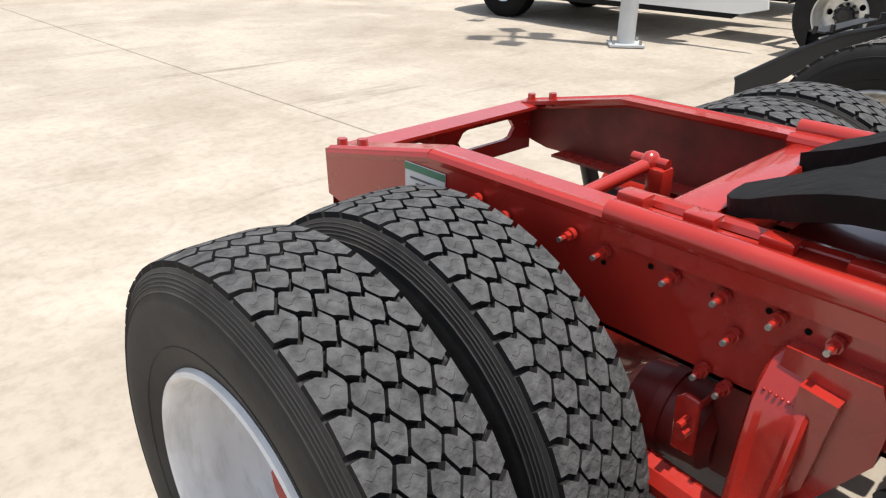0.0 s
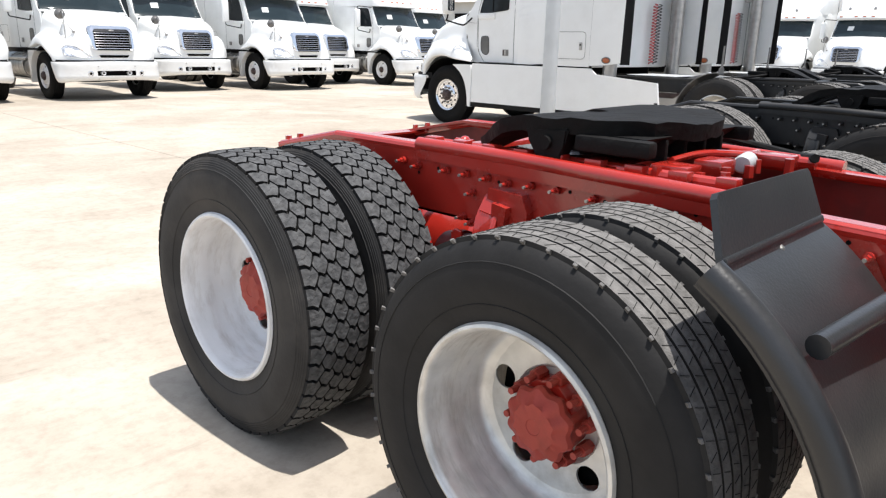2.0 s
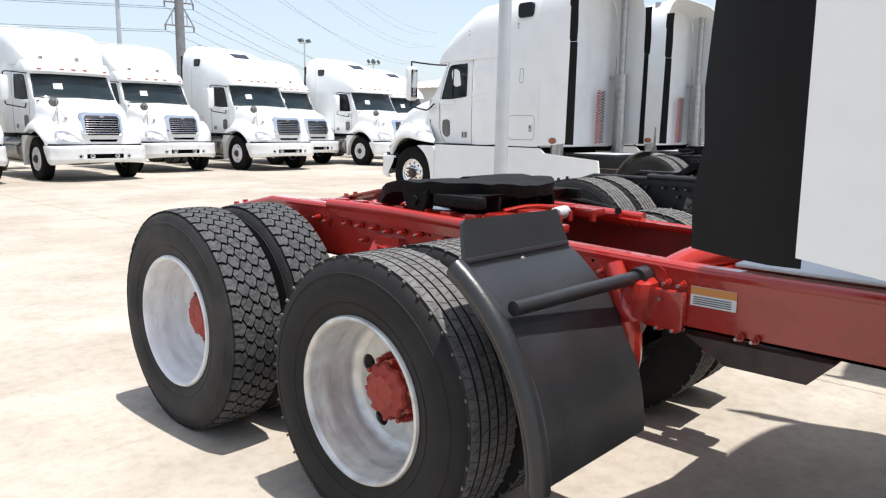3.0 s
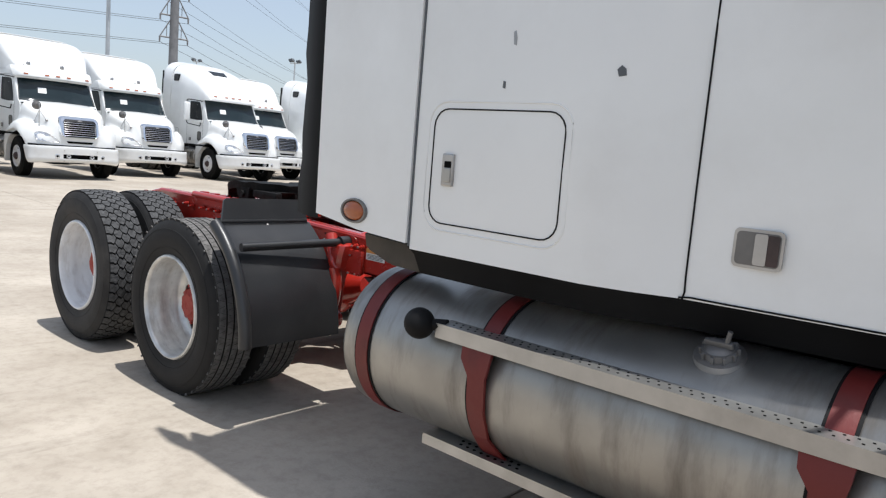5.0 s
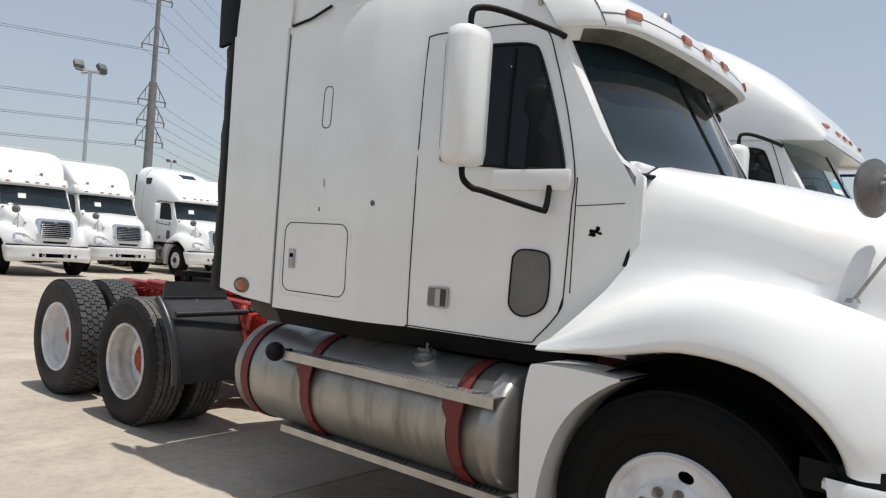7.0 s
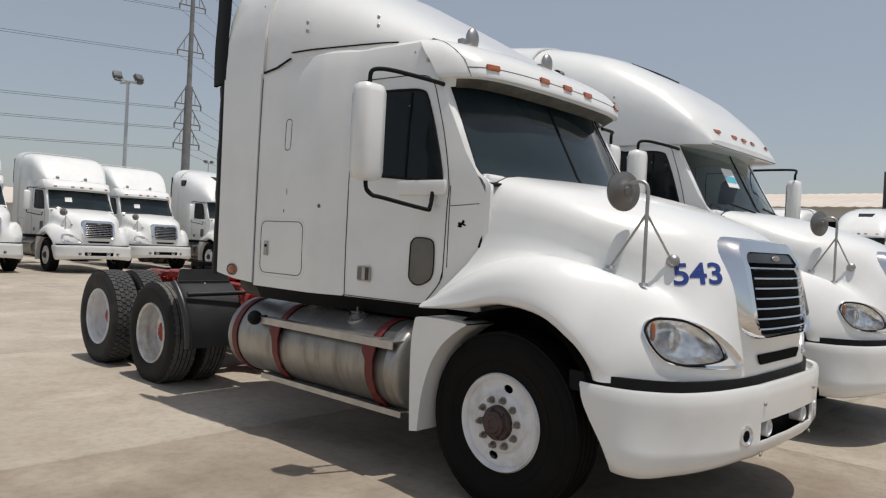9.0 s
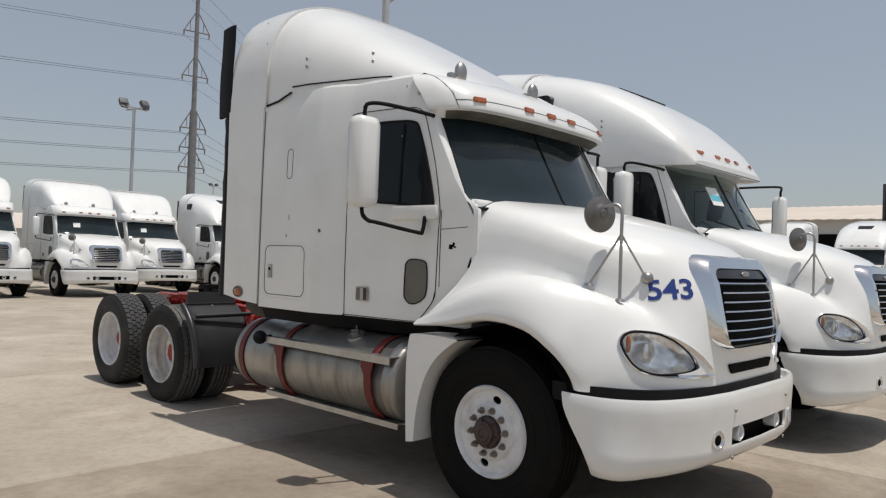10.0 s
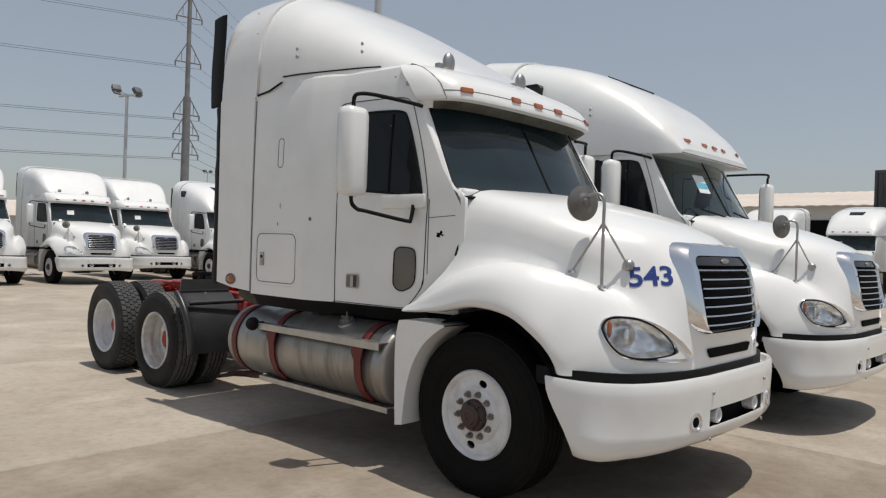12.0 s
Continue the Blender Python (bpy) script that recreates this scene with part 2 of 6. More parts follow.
def skin(bm, curves, mat=0, flip=False, skip=None):
    """A surface over curves that all have the same number of points."""
    rows = [[bm.verts.new(p) for p in c] for c in curves]
    for i in range(len(rows) - 1):
        for j in range(len(rows[0]) - 1):
            if skip and skip(i, j):
                continue
            try:
                bm.faces.new((rows[i][j], rows[i][j + 1], rows[i + 1][j + 1], rows[i + 1][j])).material_index = mat
            except ValueError:
                pass
    return rows


def across(curves, n):
    """Smooths a set of curves the other way too."""
    k = len(curves[0])
    cols = [spline([c[i] for c in curves], n) for i in range(k)]
    return [[cols[i][r] for i in range(k)] for r in range(len(cols[0]))]


def thick(ob, t, offset=-1):
    s = ob.modifiers.new("thickness", "SOLIDIFY")
    s.thickness, s.offset = t, offset
    return ob


def mirrored(curves):
    return [[Vector((-p.x, p.y, p.z)) for p in c] for c in curves]


def ease(v, a, b):
    t = min(1, max(0, (v - a) / (b - a)))
    return t * t * (3 - 2 * t)


def table(v, rows):
    """Straight interpolation in a short table."""
    if v <= rows[0][0]:
        return rows[0][1]
    for (a, p), (b, q) in zip(rows, rows[1:]):
        if v <= b:
            return p + (q - p) * (v - a) / (b - a)
    return rows[-1][1]


def lettering(name, text, size, mat, parent, m, label=""):
    cu = bpy.data.curves.new(name, "FONT")
    cu.body, cu.size, cu.extrude, cu.offset = text, size, 0.0006, 0.0036
    cu.align_x, cu.align_y = "CENTER", "CENTER"
    ob = new("lettering_source", cu)
    me = bpy.data.meshes.new_from_object(ob.evaluated_get(bpy.context.evaluated_depsgraph_get()))
    bpy.data.objects.remove(ob)
    me.materials.clear()
    me.materials.append(mat)
    o = new(name, me)
    o.parent, o.matrix_basis = parent, m
    if label:
        o["label"] = label
    return o


# ---- wheels ----
R = 0.505
TYRE_SIDE = [(0.100, 0.286), (0.118, 0.300), (0.130, 0.335), (0.139, 0.375), (0.140, 0.410), (0.133, 0.448), (0.124, 0.472), (0.116, 0.486)]


def tyre_mesh(kind):
    """A truck tyre on the x axis. kind: 'block' deep six-sided blocks, 'worn' fine zigzag ribs with shoulder notches, 'rib' plain ribs."""
    bm = bmesh.new()
    half = 0.108
    base = R - (0.019 if kind == "block" else 0.012)
    side = TYRE_SIDE if kind != "rib" else [(0.100, 0.258), (0.119, 0.268)] + TYRE_SIDE[1:]
    prof = [(-x, r) for x, r in side]
    if kind == "rib":
        ribs = [(-0.108, -0.070), (-0.062, -0.026), (-0.019, 0.019), (0.026, 0.062), (0.070, 0.108)]
    elif kind == "worn":
        ribs = [(-0.108, -0.066), (-0.060, -0.024), (-0.018, 0.018), (0.024, 0.060), (0.066, 0.108)]
    else:
        ribs = []
    if ribs:
        mid = []
        for a, b in ribs:
            mid += [(a, base), (a + 0.0015, R), (b - 0.0015, R), (b, base)]
        prof += mid[0:]
    else:
        prof += [(-half - 0.002, base), (half + 0.002, base)]
    prof += [(x, r) for x, r in side[::-1]]
    seg = 96
    lathe(bm, prof, seg)
    for f in bm.faces:
        rr = [math.hypot(v.co.y, v.co.z) for v in f.verts]
        if min(rr) > R - 0.0005:
            f.material_index = 1
        elif abs(f.calc_center_median().x) < half + 0.001 and max(rr) < R - 0.001 and min(rr) > 0.47:
            f.material_index = 2
    if kind == "block":
        cols, n = 5, 50
        w = 2 * half / (cols - 0.15)
        hl, g, tip = math.pi / n, 0.0052, 0.011
        rnd = random.Random(4)
        ga = g / R
        for c in range(cols):
            cx = (c - (cols - 1) / 2) * w
            for k in range(n):
                a0 = 2 * math.pi * (k + (0.5 if c % 2 else 0)) / n
                hw = w / 2
                left = [(-hw + tip - g * 0.6, hl - ga), (-hw - tip + g * 1.2, hl * 0.12), (-hw - tip + g * 1.2, -hl * 0.12), (-hw + tip - g * 0.6, -hl + ga)]
                right = [(hw - tip + g * 0.6, -hl + ga), (hw + tip - g * 1.2, -hl * 0.12), (hw + tip - g * 1.2, hl * 0.12), (hw - tip + g * 0.6, hl - ga)]
                if c == 0:
                    left = [(-hw - 0.004, hl - ga), (-hw - 0.004, -hl + ga)]
                if c == cols - 1:
                    right = [(hw + 0.004, -hl + ga), (hw + 0.004, hl - ga)]
                shape = left + [(-hw * 0.35, -hl + ga + hl * 0.04), (hw * 0.3, -hl + ga + hl * 0.34)] + right + [(hw * 0.3, hl - ga + hl * 0.34), (-hw * 0.35, hl - ga + hl * 0.04)]
                shape = [(x + rnd.uniform(-0.0012, 0.0012), a + rnd.uniform(-0.0022, 0.0022)) for x, a in shape]
                top, bot = [], []
                for x, a in shape:
                    X = cx + x
                    rt = R - 0.007 * min(1, abs(X) / half) ** 4
                    top.append(bm.verts.new((cx + x * 0.955, rt * math.cos(a0 + a * 0.955), rt * math.sin(a0 + a * 0.955))))
                    bot.append(bm.verts.new((X, (base - 0.004) * math.cos(a0 + a), (base - 0.004) * math.sin(a0 + a))))
                bm.faces.new(top).material_index = 1
                sip = []
                for q in range(6):
                    u = -0.78 + 1.56 * q / 5
                    x_, a_ = cx + hw * u, a0 + hl * (0.08 + 0.20 * math.sin(1.3 * q + c) + rnd.uniform(-0.04, 0.04))
                    rr_ = R - 0.007 * min(1, abs(x_) / half) ** 4 + 0.0003
                    sip.append([bm.verts.new((x_, rr_ * math.cos(a_ + e), rr_ * math.sin(a_ + e))) for e in (-0.0007, 0.0007)])
                for q in range(5):
                    bm.faces.new((sip[q][0], sip[q][1], sip[q + 1][1], sip[q + 1][0])).material_index = 2
                m = len(shape)
                for i in range(m):
                    j = (i + 1) % m
                    bm.faces.new((top[i], bot[i], bot[j], top[j])).material_index = 2
    if kind == "worn":
        n = 96
        for k in range(n):
            a = 2 * math.pi * k / n
            for cx, wd in ((-0.087, 0.030), (-0.042, 0.026), (0, 0.026), (0.042, 0.026), (0.087, 0.030)):
                m = Matrix.Rotation(a + (0.03 if abs(cx) < 0.06 else 0), 4, "X")
                g = bmesh.ops.create_cube(bm, size=1, matrix=m @ Matrix.Translation((cx, 0, R + 0.0006)) @ Matrix.Rotation(0.35 * (-1) ** k, 4, "Z") @ Matrix.Diagonal((wd, 0.0013, 0.0012, 1)))
                for f in {f for v in g["verts"] for f in v.link_faces}:
                    f.material_index = 2
        for k in range(44):
            a = 2 * math.pi * k / 44
            for s in (-1, 1):
                g = bmesh.ops.create_cube(bm, size=1, matrix=Matrix.Rotation(a, 4, "X") @ Matrix.Translation((s * 0.1088, 0, R - 0.0065)) @ Matrix.Rotation(s * 0.7, 4, "Y") @ Matrix.Diagonal((0.006, 0.010, 0.017, 1)))
                for f in {f for v in g["verts"] for f in v.link_faces}:
                    f.material_index = 1
    for ring, h in ((0.345, 0.004), (0.447, 0.004), (0.457, 0.0025), (0.464, 0.0025), (0.471, 0.0025), (0.478, 0.0025))[:6 if kind == "block" else 2]:
        for s in (-1, 1):
            x = s * table(ring, [(r, x) for x, r in TYRE_SIDE])
            lathe(bm, [(x - s * h, ring - h), (x + s * h * 0.5, ring), (x - s * h, ring + h)], 72)
    return bm




def disc_with_holes(bm, x, r1, r0, n, rh, rad, which=None):
    """A flat ring from r1 to r0 in which every other sector has a round hole."""
    half = math.pi / n
    for k in range(n):
        a0 = 2 * half * k
        edge = []
        for q in range(6):
            edge.append((r1, -half + 2 * half * q / 6))
        for q in range(4):
            edge.append((r1 + (r0 - r1) * q / 4, half))
        for q in range(6):
            edge.append((r0, half - 2 * half * q / 6))
        for q in range(4):
            edge.append((r0 + (r1 - r0) * q / 4, -half))
        ring = [bm.verts.new((x, r * math.cos(a0 + a), r * math.sin(a0 + a))) for r, a in edge]
        if (k % 2 if which is None else k not in which):
            bm.faces.new(ring)
            continue
        c = Vector((x, rh * math.cos(a0), rh * math.sin(a0)))
        tang = Vector((0, -math.sin(a0), math.cos(a0)))
        hole = [bm.verts.new(c + (v.co - c).normalized() * rad + tang * ((v.co - c).normalized().dot(tang) * rad * (0.35 if which else 0))) for v in ring]
        for q in range(len(ring)):
            p = (q + 1) % len(ring)
            bm.faces.new((ring[q], ring[p], hole[p], hole[q]))


def wheel_rear(parent, x, y, z, side, tread, rim_mat, hub_mat, fine=True):
    """An outer and an inner tyre on dished rims, with the hub in the middle. side: -1 or 1, towards which the dish opens."""
    m = pose(x, y, z, random.uniform(0, 360) if fine else 20, 0, 0)
    if side > 0:
        m = m @ pose(0, 0, 0, 0, 0, 180)
    bm = bmesh.new()
    dx = 0.082
    lathe(bm, [(-0.118, 0.297), (-0.126, 0.293), (-0.128, 0.288), (-0.124, 0.283), (-0.108, 0.279), (-0.070, 0.275), (-0.060, 0.270), (-0.030, 0.268), (0.015, 0.264), (0.022, 0.259), (0.050, 0.254), (0.066, 0.246), (dx - 0.006, 0.234), (dx, 0.215)], 72)
    disc_with_holes(bm, dx, 0.215, 0.135, 10, 0.177, 0.034)
    lathe(bm, [(dx - 0.0, 0.135), (dx + 0.010, 0.125), (dx + 0.010, 0.09)], 48)
    lathe(bm, [(dx + 0.02, 0.240), (0.13, 0.250), (0.16, 0.285), (0.33, 0.285), (0.33, 0.30)], 48)
    bmesh.ops.remove_doubles(bm, verts=bm.verts, dist=0.0004)
    w = part("wheel", bm, rim_mat, parent, smooth=40, at=m)
    thick(w, 0.007, 0)
    # black backing: the dark behind the hand holes put into its colour
    bm = bmesh.new()
    lathe(bm, [(0.12, 0.0), (0.12, 0.205), (0.13, 0.212), (0.30, 0.212), (0.30, 0.0)], 32)
    part("brake_drum", bm, HOLE, w, "black drum-shaped backing for the dark behind the hand holes", smooth=40)
    key = ("tyre", tread)
    for k, tx in enumerate((0.0, 0.325)):
        if key in CACHE:
            t = new("tyre", CACHE[key])
            t.parent = w
        else:
            t = part("tyre", tyre_mesh(tread), [RUBBER, TREAD, GROOVE] if tread == "block" else [RUBBER_WORN, TREAD_WORN, GROOVE], w, smooth=28)
            CACHE[key] = t.data
        t.matrix_basis = pose(tx, 0, 0, 9 * k, 0, 0)
        t["label"] = "dusty black tyre with deep six-sided tread blocks" if tread == "block" else "worn black tyre with fine ribbed tread"
    if "hub_" + hub_mat.name in CACHE:
        h = new("hub", CACHE["hub_" + hub_mat.name])
        h.parent = w
    else:
        bm = bmesh.new()
        lathe(bm, [(0.085, 0.0), (-0.034, 0.0), (-0.036, 0.02), (-0.038, 0.022), (-0.038, 0.060), (-0.032, 0.066), (-0.020, 0.092), (-0.008, 0.098), (0.004, 0.094), (0.008, 0.088), (0.085, 0.092)], 60)
        for v in bm.verts:
            r = math.hypot(v.co.y, v.co.z)
            if 0.06 < r < 0.10 and v.co.x < 0.01:
                f = 1 + 0.07 * math.cos(10 * math.atan2(v.co.z, v.co.y))
                v.co.y, v.co.z = v.co.y * f, v.co.z * f
        bmesh.ops.translate(bm, vec=(0.02, 0, 0), verts=bm.verts)
        h = part("hub", bm, hub_mat, w, smooth=35)
        CACHE["hub_" + hub_mat.name] = h.data
    key = "stud_" + hub_mat.name
    if fine:
        for k in range(10):
            a = 2 * math.pi * (k + 0.3) / 10
            if key in CACHE:
                nut = new("wheel_nut", CACHE[key])
                nut.parent = w
            else:
                bm = bmesh.new()
                cyl(bm, (0.086, 0, 0), (0.046, 0, 0), 0.019, 0.017, 6)
                cyl(bm, (0.046, 0, 0), (0.016, 0, 0), 0.0095, seg=8)
                nut = part("wheel_nut", bm, hub_mat, w)
                CACHE[key] = nut.data
            nut.matrix_basis = pose(0, 0.113 * math.cos(a), 0.113 * math.sin(a))
    return w


def wheel_front(parent, x, y, z, side, fine=True, bright=False):
    m = pose(x, y, z, 12, 0, 0)
    if side > 0:
        m = m @ pose(0, 0, 0, 0, 0, 180)
    bm = bmesh.new()
    lathe(bm, [(0.10, 0.240), (-0.095, 0.244), (-0.118, 0.257), (-0.126, 0.266), (-0.118, 0.270), (-0.112, 0.256)], 64)
    lathe(bm, [(-0.100, 0.247), (-0.097, 0.232), (-0.098, 0.222)], 72)
    disc_with_holes(bm, -0.098, 0.222, 0.172, 12 if not bright else 20, 0.197, 0.0235 if not bright else 0.019, (3, 9) if not bright else None)
    lathe(bm, [(-0.098, 0.172), (-0.112, 0.163), (-0.118, 0.152), (-0.120, 0.06)], 72)
    bmesh.ops.remove_doubles(bm, verts=bm.verts, dist=0.0004)
    w = part("wheel", bm, CHROME if bright else WHITE_RIM, parent, smooth=40, at=m)
    thick(w, 0.008, 1)
    # black disc added so that the hand holes look dark
    bm = bmesh.new()
    lathe(bm, [(0.06, 0.0), (-0.062, 0.0), (-0.062, 0.225), (0.06, 0.225)], 32)
    part("brake_drum", bm, HOLE, w, smooth=40)
    if ("tyre", "rib") in CACHE:
        t = new("tyre", CACHE[("tyre", "rib")])
        t.parent = w
    else:
        t = part("tyre", tyre_mesh("rib"), [RUBBER_BLACK, RUBBER_BLACK, GROOVE], w, smooth=28)
        CACHE[("tyre", "rib")] = t.data
    t["label"] = "black steering tyre with straight ribs"
    if "front_hub" in CACHE:
        h = new("hub", CACHE["front_hub"])
        h.parent = w
    else:
        bm = bmesh.new()
        lathe(bm, [(-0.10, 0.0), (-0.186, 0.0), (-0.186, 0.022), (-0.192, 0.026), (-0.192, 0.048), (-0.184, 0.054), (-0.180, 0.068), (-0.160, 0.074), (-0.156, 0.090), (-0.150, 0.095), (-0.12, 0.100)], 32)
        for k in range(6):
            a = 2 * math.pi * k / 6
            cyl(bm, (-0.17, 0.081 * math.cos(a), 0.081 * math.sin(a)), (-0.155, 0.081 * math.cos(a), 0.081 * math.sin(a)), 0.007, seg=6)
        h = part("hub", bm, RED_DARK, w, "dark greasy hub cap", smooth=35)
        CACHE["front_hub"] = h.data
    if "wheel_nut" not in CACHE:
        bm = bmesh.new()
        cyl(bm, (0, 0, 0), (-0.010, 0, 0), 0.021, seg=16)
        cyl(bm, (-0.010, 0, 0), (-0.034, 0, 0), 0.0165, 0.0145, 6)
        cyl(bm, (-0.034, 0, 0), (-0.040, 0, 0), 0.009, seg=8)
        nut = part("wheel_nut", bm, HUB_STEEL, w, smooth=30)
        CACHE["wheel_nut"] = nut.data
        bpy.data.objects.remove(nut)
    if fine:
        for k in range(10):
            a = 2 * math.pi * (k + 0.5) / 10
            nut = new("wheel_nut", CACHE["wheel_nut"])
            nut.parent = w
            nut.matrix_basis = pose(-0.125, 0.131 * math.cos(a), 0.131 * math.sin(a))
    return w


CACHE = {}
TREAD_WORN = material("worn_grey_tread_rubber", (0.135, 0.130, 0.125), 0.85, vary=0.35, scale=30, bump=0.5, bump_scale=110, dirt=(0.20, 0.19, 0.18), dirt_amount=0.7, dirt_scale=14, spec=0.25)
REFLECTOR = material("headlight_reflector", (0.78, 0.78, 0.76), 0.22, metal=0.8, vary=0.35, scale=16, bump=0.15, bump_scale=20)
STRAP_RED = material("faded_maroon_strap_paint", (0.135, 0.012, 0.010), 0.5, vary=0.25, scale=9, bump=0.08, dirt=(0.08, 0.016, 0.012), dirt_amount=0.6, dirt_scale=9)
# visor underside: dirt blotches, and its shade put into a dark base colour
SHADED_GRIME = material("grimy_visor_underside", (0.075, 0.07, 0.055), 0.6, vary=0.4, scale=6, dirt=(0.015, 0.014, 0.012), dirt_amount=0.95, dirt_scale=4)
CREAM_DARK = material("dirty_brown_bracket", (0.055, 0.045, 0.034), 0.7, vary=0.35, scale=9, bump=0.1)
DARK_STEEL = material("grey_painted_steel", (0.16, 0.155, 0.15), 0.4, metal=0.4, vary=0.2, scale=10, bump=0.05)
HUB_STEEL = material("oily_steel_hub", (0.30, 0.27, 0.25), 0.38, metal=0.6, vary=0.5, scale=18, bump=0.15, dirt=(0.045, 0.035, 0.03), dirt_amount=0.9, dirt_scale=9)
RED_DARK = material("dark_greasy_hub", (0.05, 0.03, 0.028), 0.45, vary=0.4, scale=12, bump=0.2)


def back_a_little(pts):
    """Moves the door's forward outlines towards the sleeper."""
    return [(p[0] + 0.034 * (1 - ease(p[0], 0.85, 1.25)), *p[1:]) for p in pts]


# ---- the truck's shapes, in its own space: it faces -y, its front axle stands at y = 0 ----
def side_x(y):
    return table(y, [(0.1, 0.962), (0.45, 0.985), (0.65, 1.004), (0.85, 1.028), (1.27, 1.072), (1.45, 1.094), (1.58, 1.150), (1.72, 1.187), (2.0, 1.19), (9.0, 1.19)])


def pinch(y, z):
    """How far the cab draws in towards the windscreen."""
    return 0.055 * (1 - ease(y, 0.3, 1.1)) * ease(z, 1.8, 2.5) * (1 - 0.5 * ease(z, 2.5, 2.7))


def front_y(z):
    """Where the cab's front edge lies, over the height."""
    return 0.30 + 0.07 * ease(z, 1.84, 1.95) * (1 - 0.05 * ease(z, 2.2, 2.55)) + 0.56 * max(0, min(z, 2.56) - 1.86) + 0.10 * ease(z, 2.56, 2.84)


def cab_curves(front=True):
    """Cross-sections of the cab and sleeper, from the sill up the near side to the roof's middle."""
    zs = [1.08, 1.20, 1.40, 1.60, 1.80, 1.90, 2.05, 2.20, 2.35, 2.48, 2.58, 2.66, 2.73, 2.79, 2.82, 2.84]
    out = []
    for k in range(49):
        s = k / 48
        c = []
        for i, z in enumerate(zs):
            y0 = front_y(z)
            y = y0 + (2.425 - y0) * s
            w = side_x(y)
            w -= pinch(y, z)
            inset = table(z, [(1.08, 0.008), (1.4, 0.0), (1.9, 0.0), (2.35, 0.012), (2.58, 0.028), (2.66, 0.036), (2.73, 0.046), (2.79, 0.062), (2.82, 0.105), (2.84, w)])
            if z < 2.80:
                inset *= 1 - 0.75 * ease(y, 1.9, 2.40)
            c.append(Vector((-(w - inset), y, z)))
        out.append(c)
    return out


def roof_section(y, w, zb, zt, n=4.4, steps=22):
    pts = []
    for k in range(steps + 1):
        a = math.pi * k / steps
        cx, sz = math.cos(a), math.sin(a)
        pts.append(Vector((-w * math.copysign(abs(cx) ** (2 / n), cx), y, zb + (zt - zb) * abs(sz) ** (2 / n))))
    return pts


def hood_curves():
    """The near half of the hood and fender: lines that run from the cowl forward and down the nose, from the middle outwards."""
    lines = [
        [(0, .28, 1.945), (0, -.08, 1.895), (0, -.42, 1.815), (0, -.72, 1.715), (0, -.93, 1.600), (0, -1.06, 1.40), (0, -1.10, 1.12), (0, -1.10, .862)],
        [(-.40, .27, 1.930), (-.39, -.08, 1.880), (-.38, -.42, 1.80), (-.36, -.72, 1.70), (-.34, -.92, 1.585), (-.33, -1.05, 1.38), (-.33, -1.09, 1.12), (-.33, -1.095, .862)],
        [(-.80, .28, 1.902), (-.76, -.08, 1.830), (-.68, -.42, 1.735), (-.58, -.72, 1.635), (-.52, -.89, 1.520), (-.49, -1.01, 1.34), (-.48, -1.06, 1.11), (-.48, -1.08, .86)],
        [(-.925, .30, 1.775), (-.92, -.08, 1.715), (-.85, -.40, 1.615), (-.73, -.66, 1.510), (-.63, -.85, 1.400), (-.58, -.98, 1.25), (-.58, -1.04, 1.06), (-.60, -1.055, .855)],
        [(-.985, .31, 1.47), (-.965, -.06, 1.472), (-.885, -.36, 1.410), (-.80, -.61, 1.330), (-.73, -.81, 1.255), (-.70, -.94, 1.14), (-.71, -.995, 1.00), (-.74, -1.00, .848)],
        [(-1.10, .55, 1.165), (-1.11, .18, 1.355), (-1.065, -.12, 1.440), (-.995, -.38, 1.420), (-.905, -.62, 1.330), (-.85, -.80, 1.18), (-.86, -.895, 1.02), (-.89, -.90, .84)],
        [(-1.16, .59, 1.120), (-1.20, .20, 1.280), (-1.185, -.08, 1.355), (-1.14, -.32, 1.345), (-1.07, -.52, 1.250), (-1.01, -.67, 1.12), (-1.00, -.745, .98), (-1.01, -.755, .833)],
        [(-1.18, .60, 1.100), (-1.225, .23, 1.175), (-1.225, -.05, 1.245), (-1.205, -.30, 1.215), (-1.165, -.485, 1.105), (-1.13, -.57, 1.0), (-1.11, -.62, .915), (-1.10, -.63, .828)],
        [(-1.18, .60, 1.085), (-1.225, .25, 1.122), (-1.225, -.03, 1.172), (-1.205, -.29, 1.138), (-1.175, -.46, 1.032), (-1.145, -.53, .955), (-1.12, -.565, .885), (-1.105, -.575, .835)],
        [(-1.11, .58, 1.078), (-1.13, .25, 1.112), (-1.13, -.03, 1.162), (-1.12, -.28, 1.128), (-1.09, -.44, 1.022), (-1.06, -.51, .945), (-1.03, -.54, .880), (-1.01, -.54, .835)],
    ]
    return across([spline(l, 4) for l in lines], 3)


def panel_on_side(bm, pts, y_of, lift, mat=0, grow=0.0):
    """A thin plate that follows the cab's side: pts in (y, z)."""
    A = [bm.verts.new((-(y_of(y, z) + lift), y, z)) for y, z in pts]
    B = [bm.verts.new((-(y_of(y, z) - 0.01), y, z)) for y, z in pts]
    bm.faces.new(A).material_index = mat
    for i in range(len(pts)):
        j = (i + 1) % len(pts)
        bm.faces.new((A[i], A[j], B[j], B[i])).material_index = mat


def cab_x(y, z):
    w = side_x(y) - pinch(y, z)
    return w - table(z, [(1.08, 0.008), (1.4, 0.0), (1.9, 0.0), (2.35, 0.012), (2.58, 0.028), (2.66, 0.036), (2.73, 0.046)]) * (1 - 0.75 * ease(y, 1.9, 2.40))


WHEEL_A, WHEEL_B, GUARD = 4.37, 5.63, 4.32


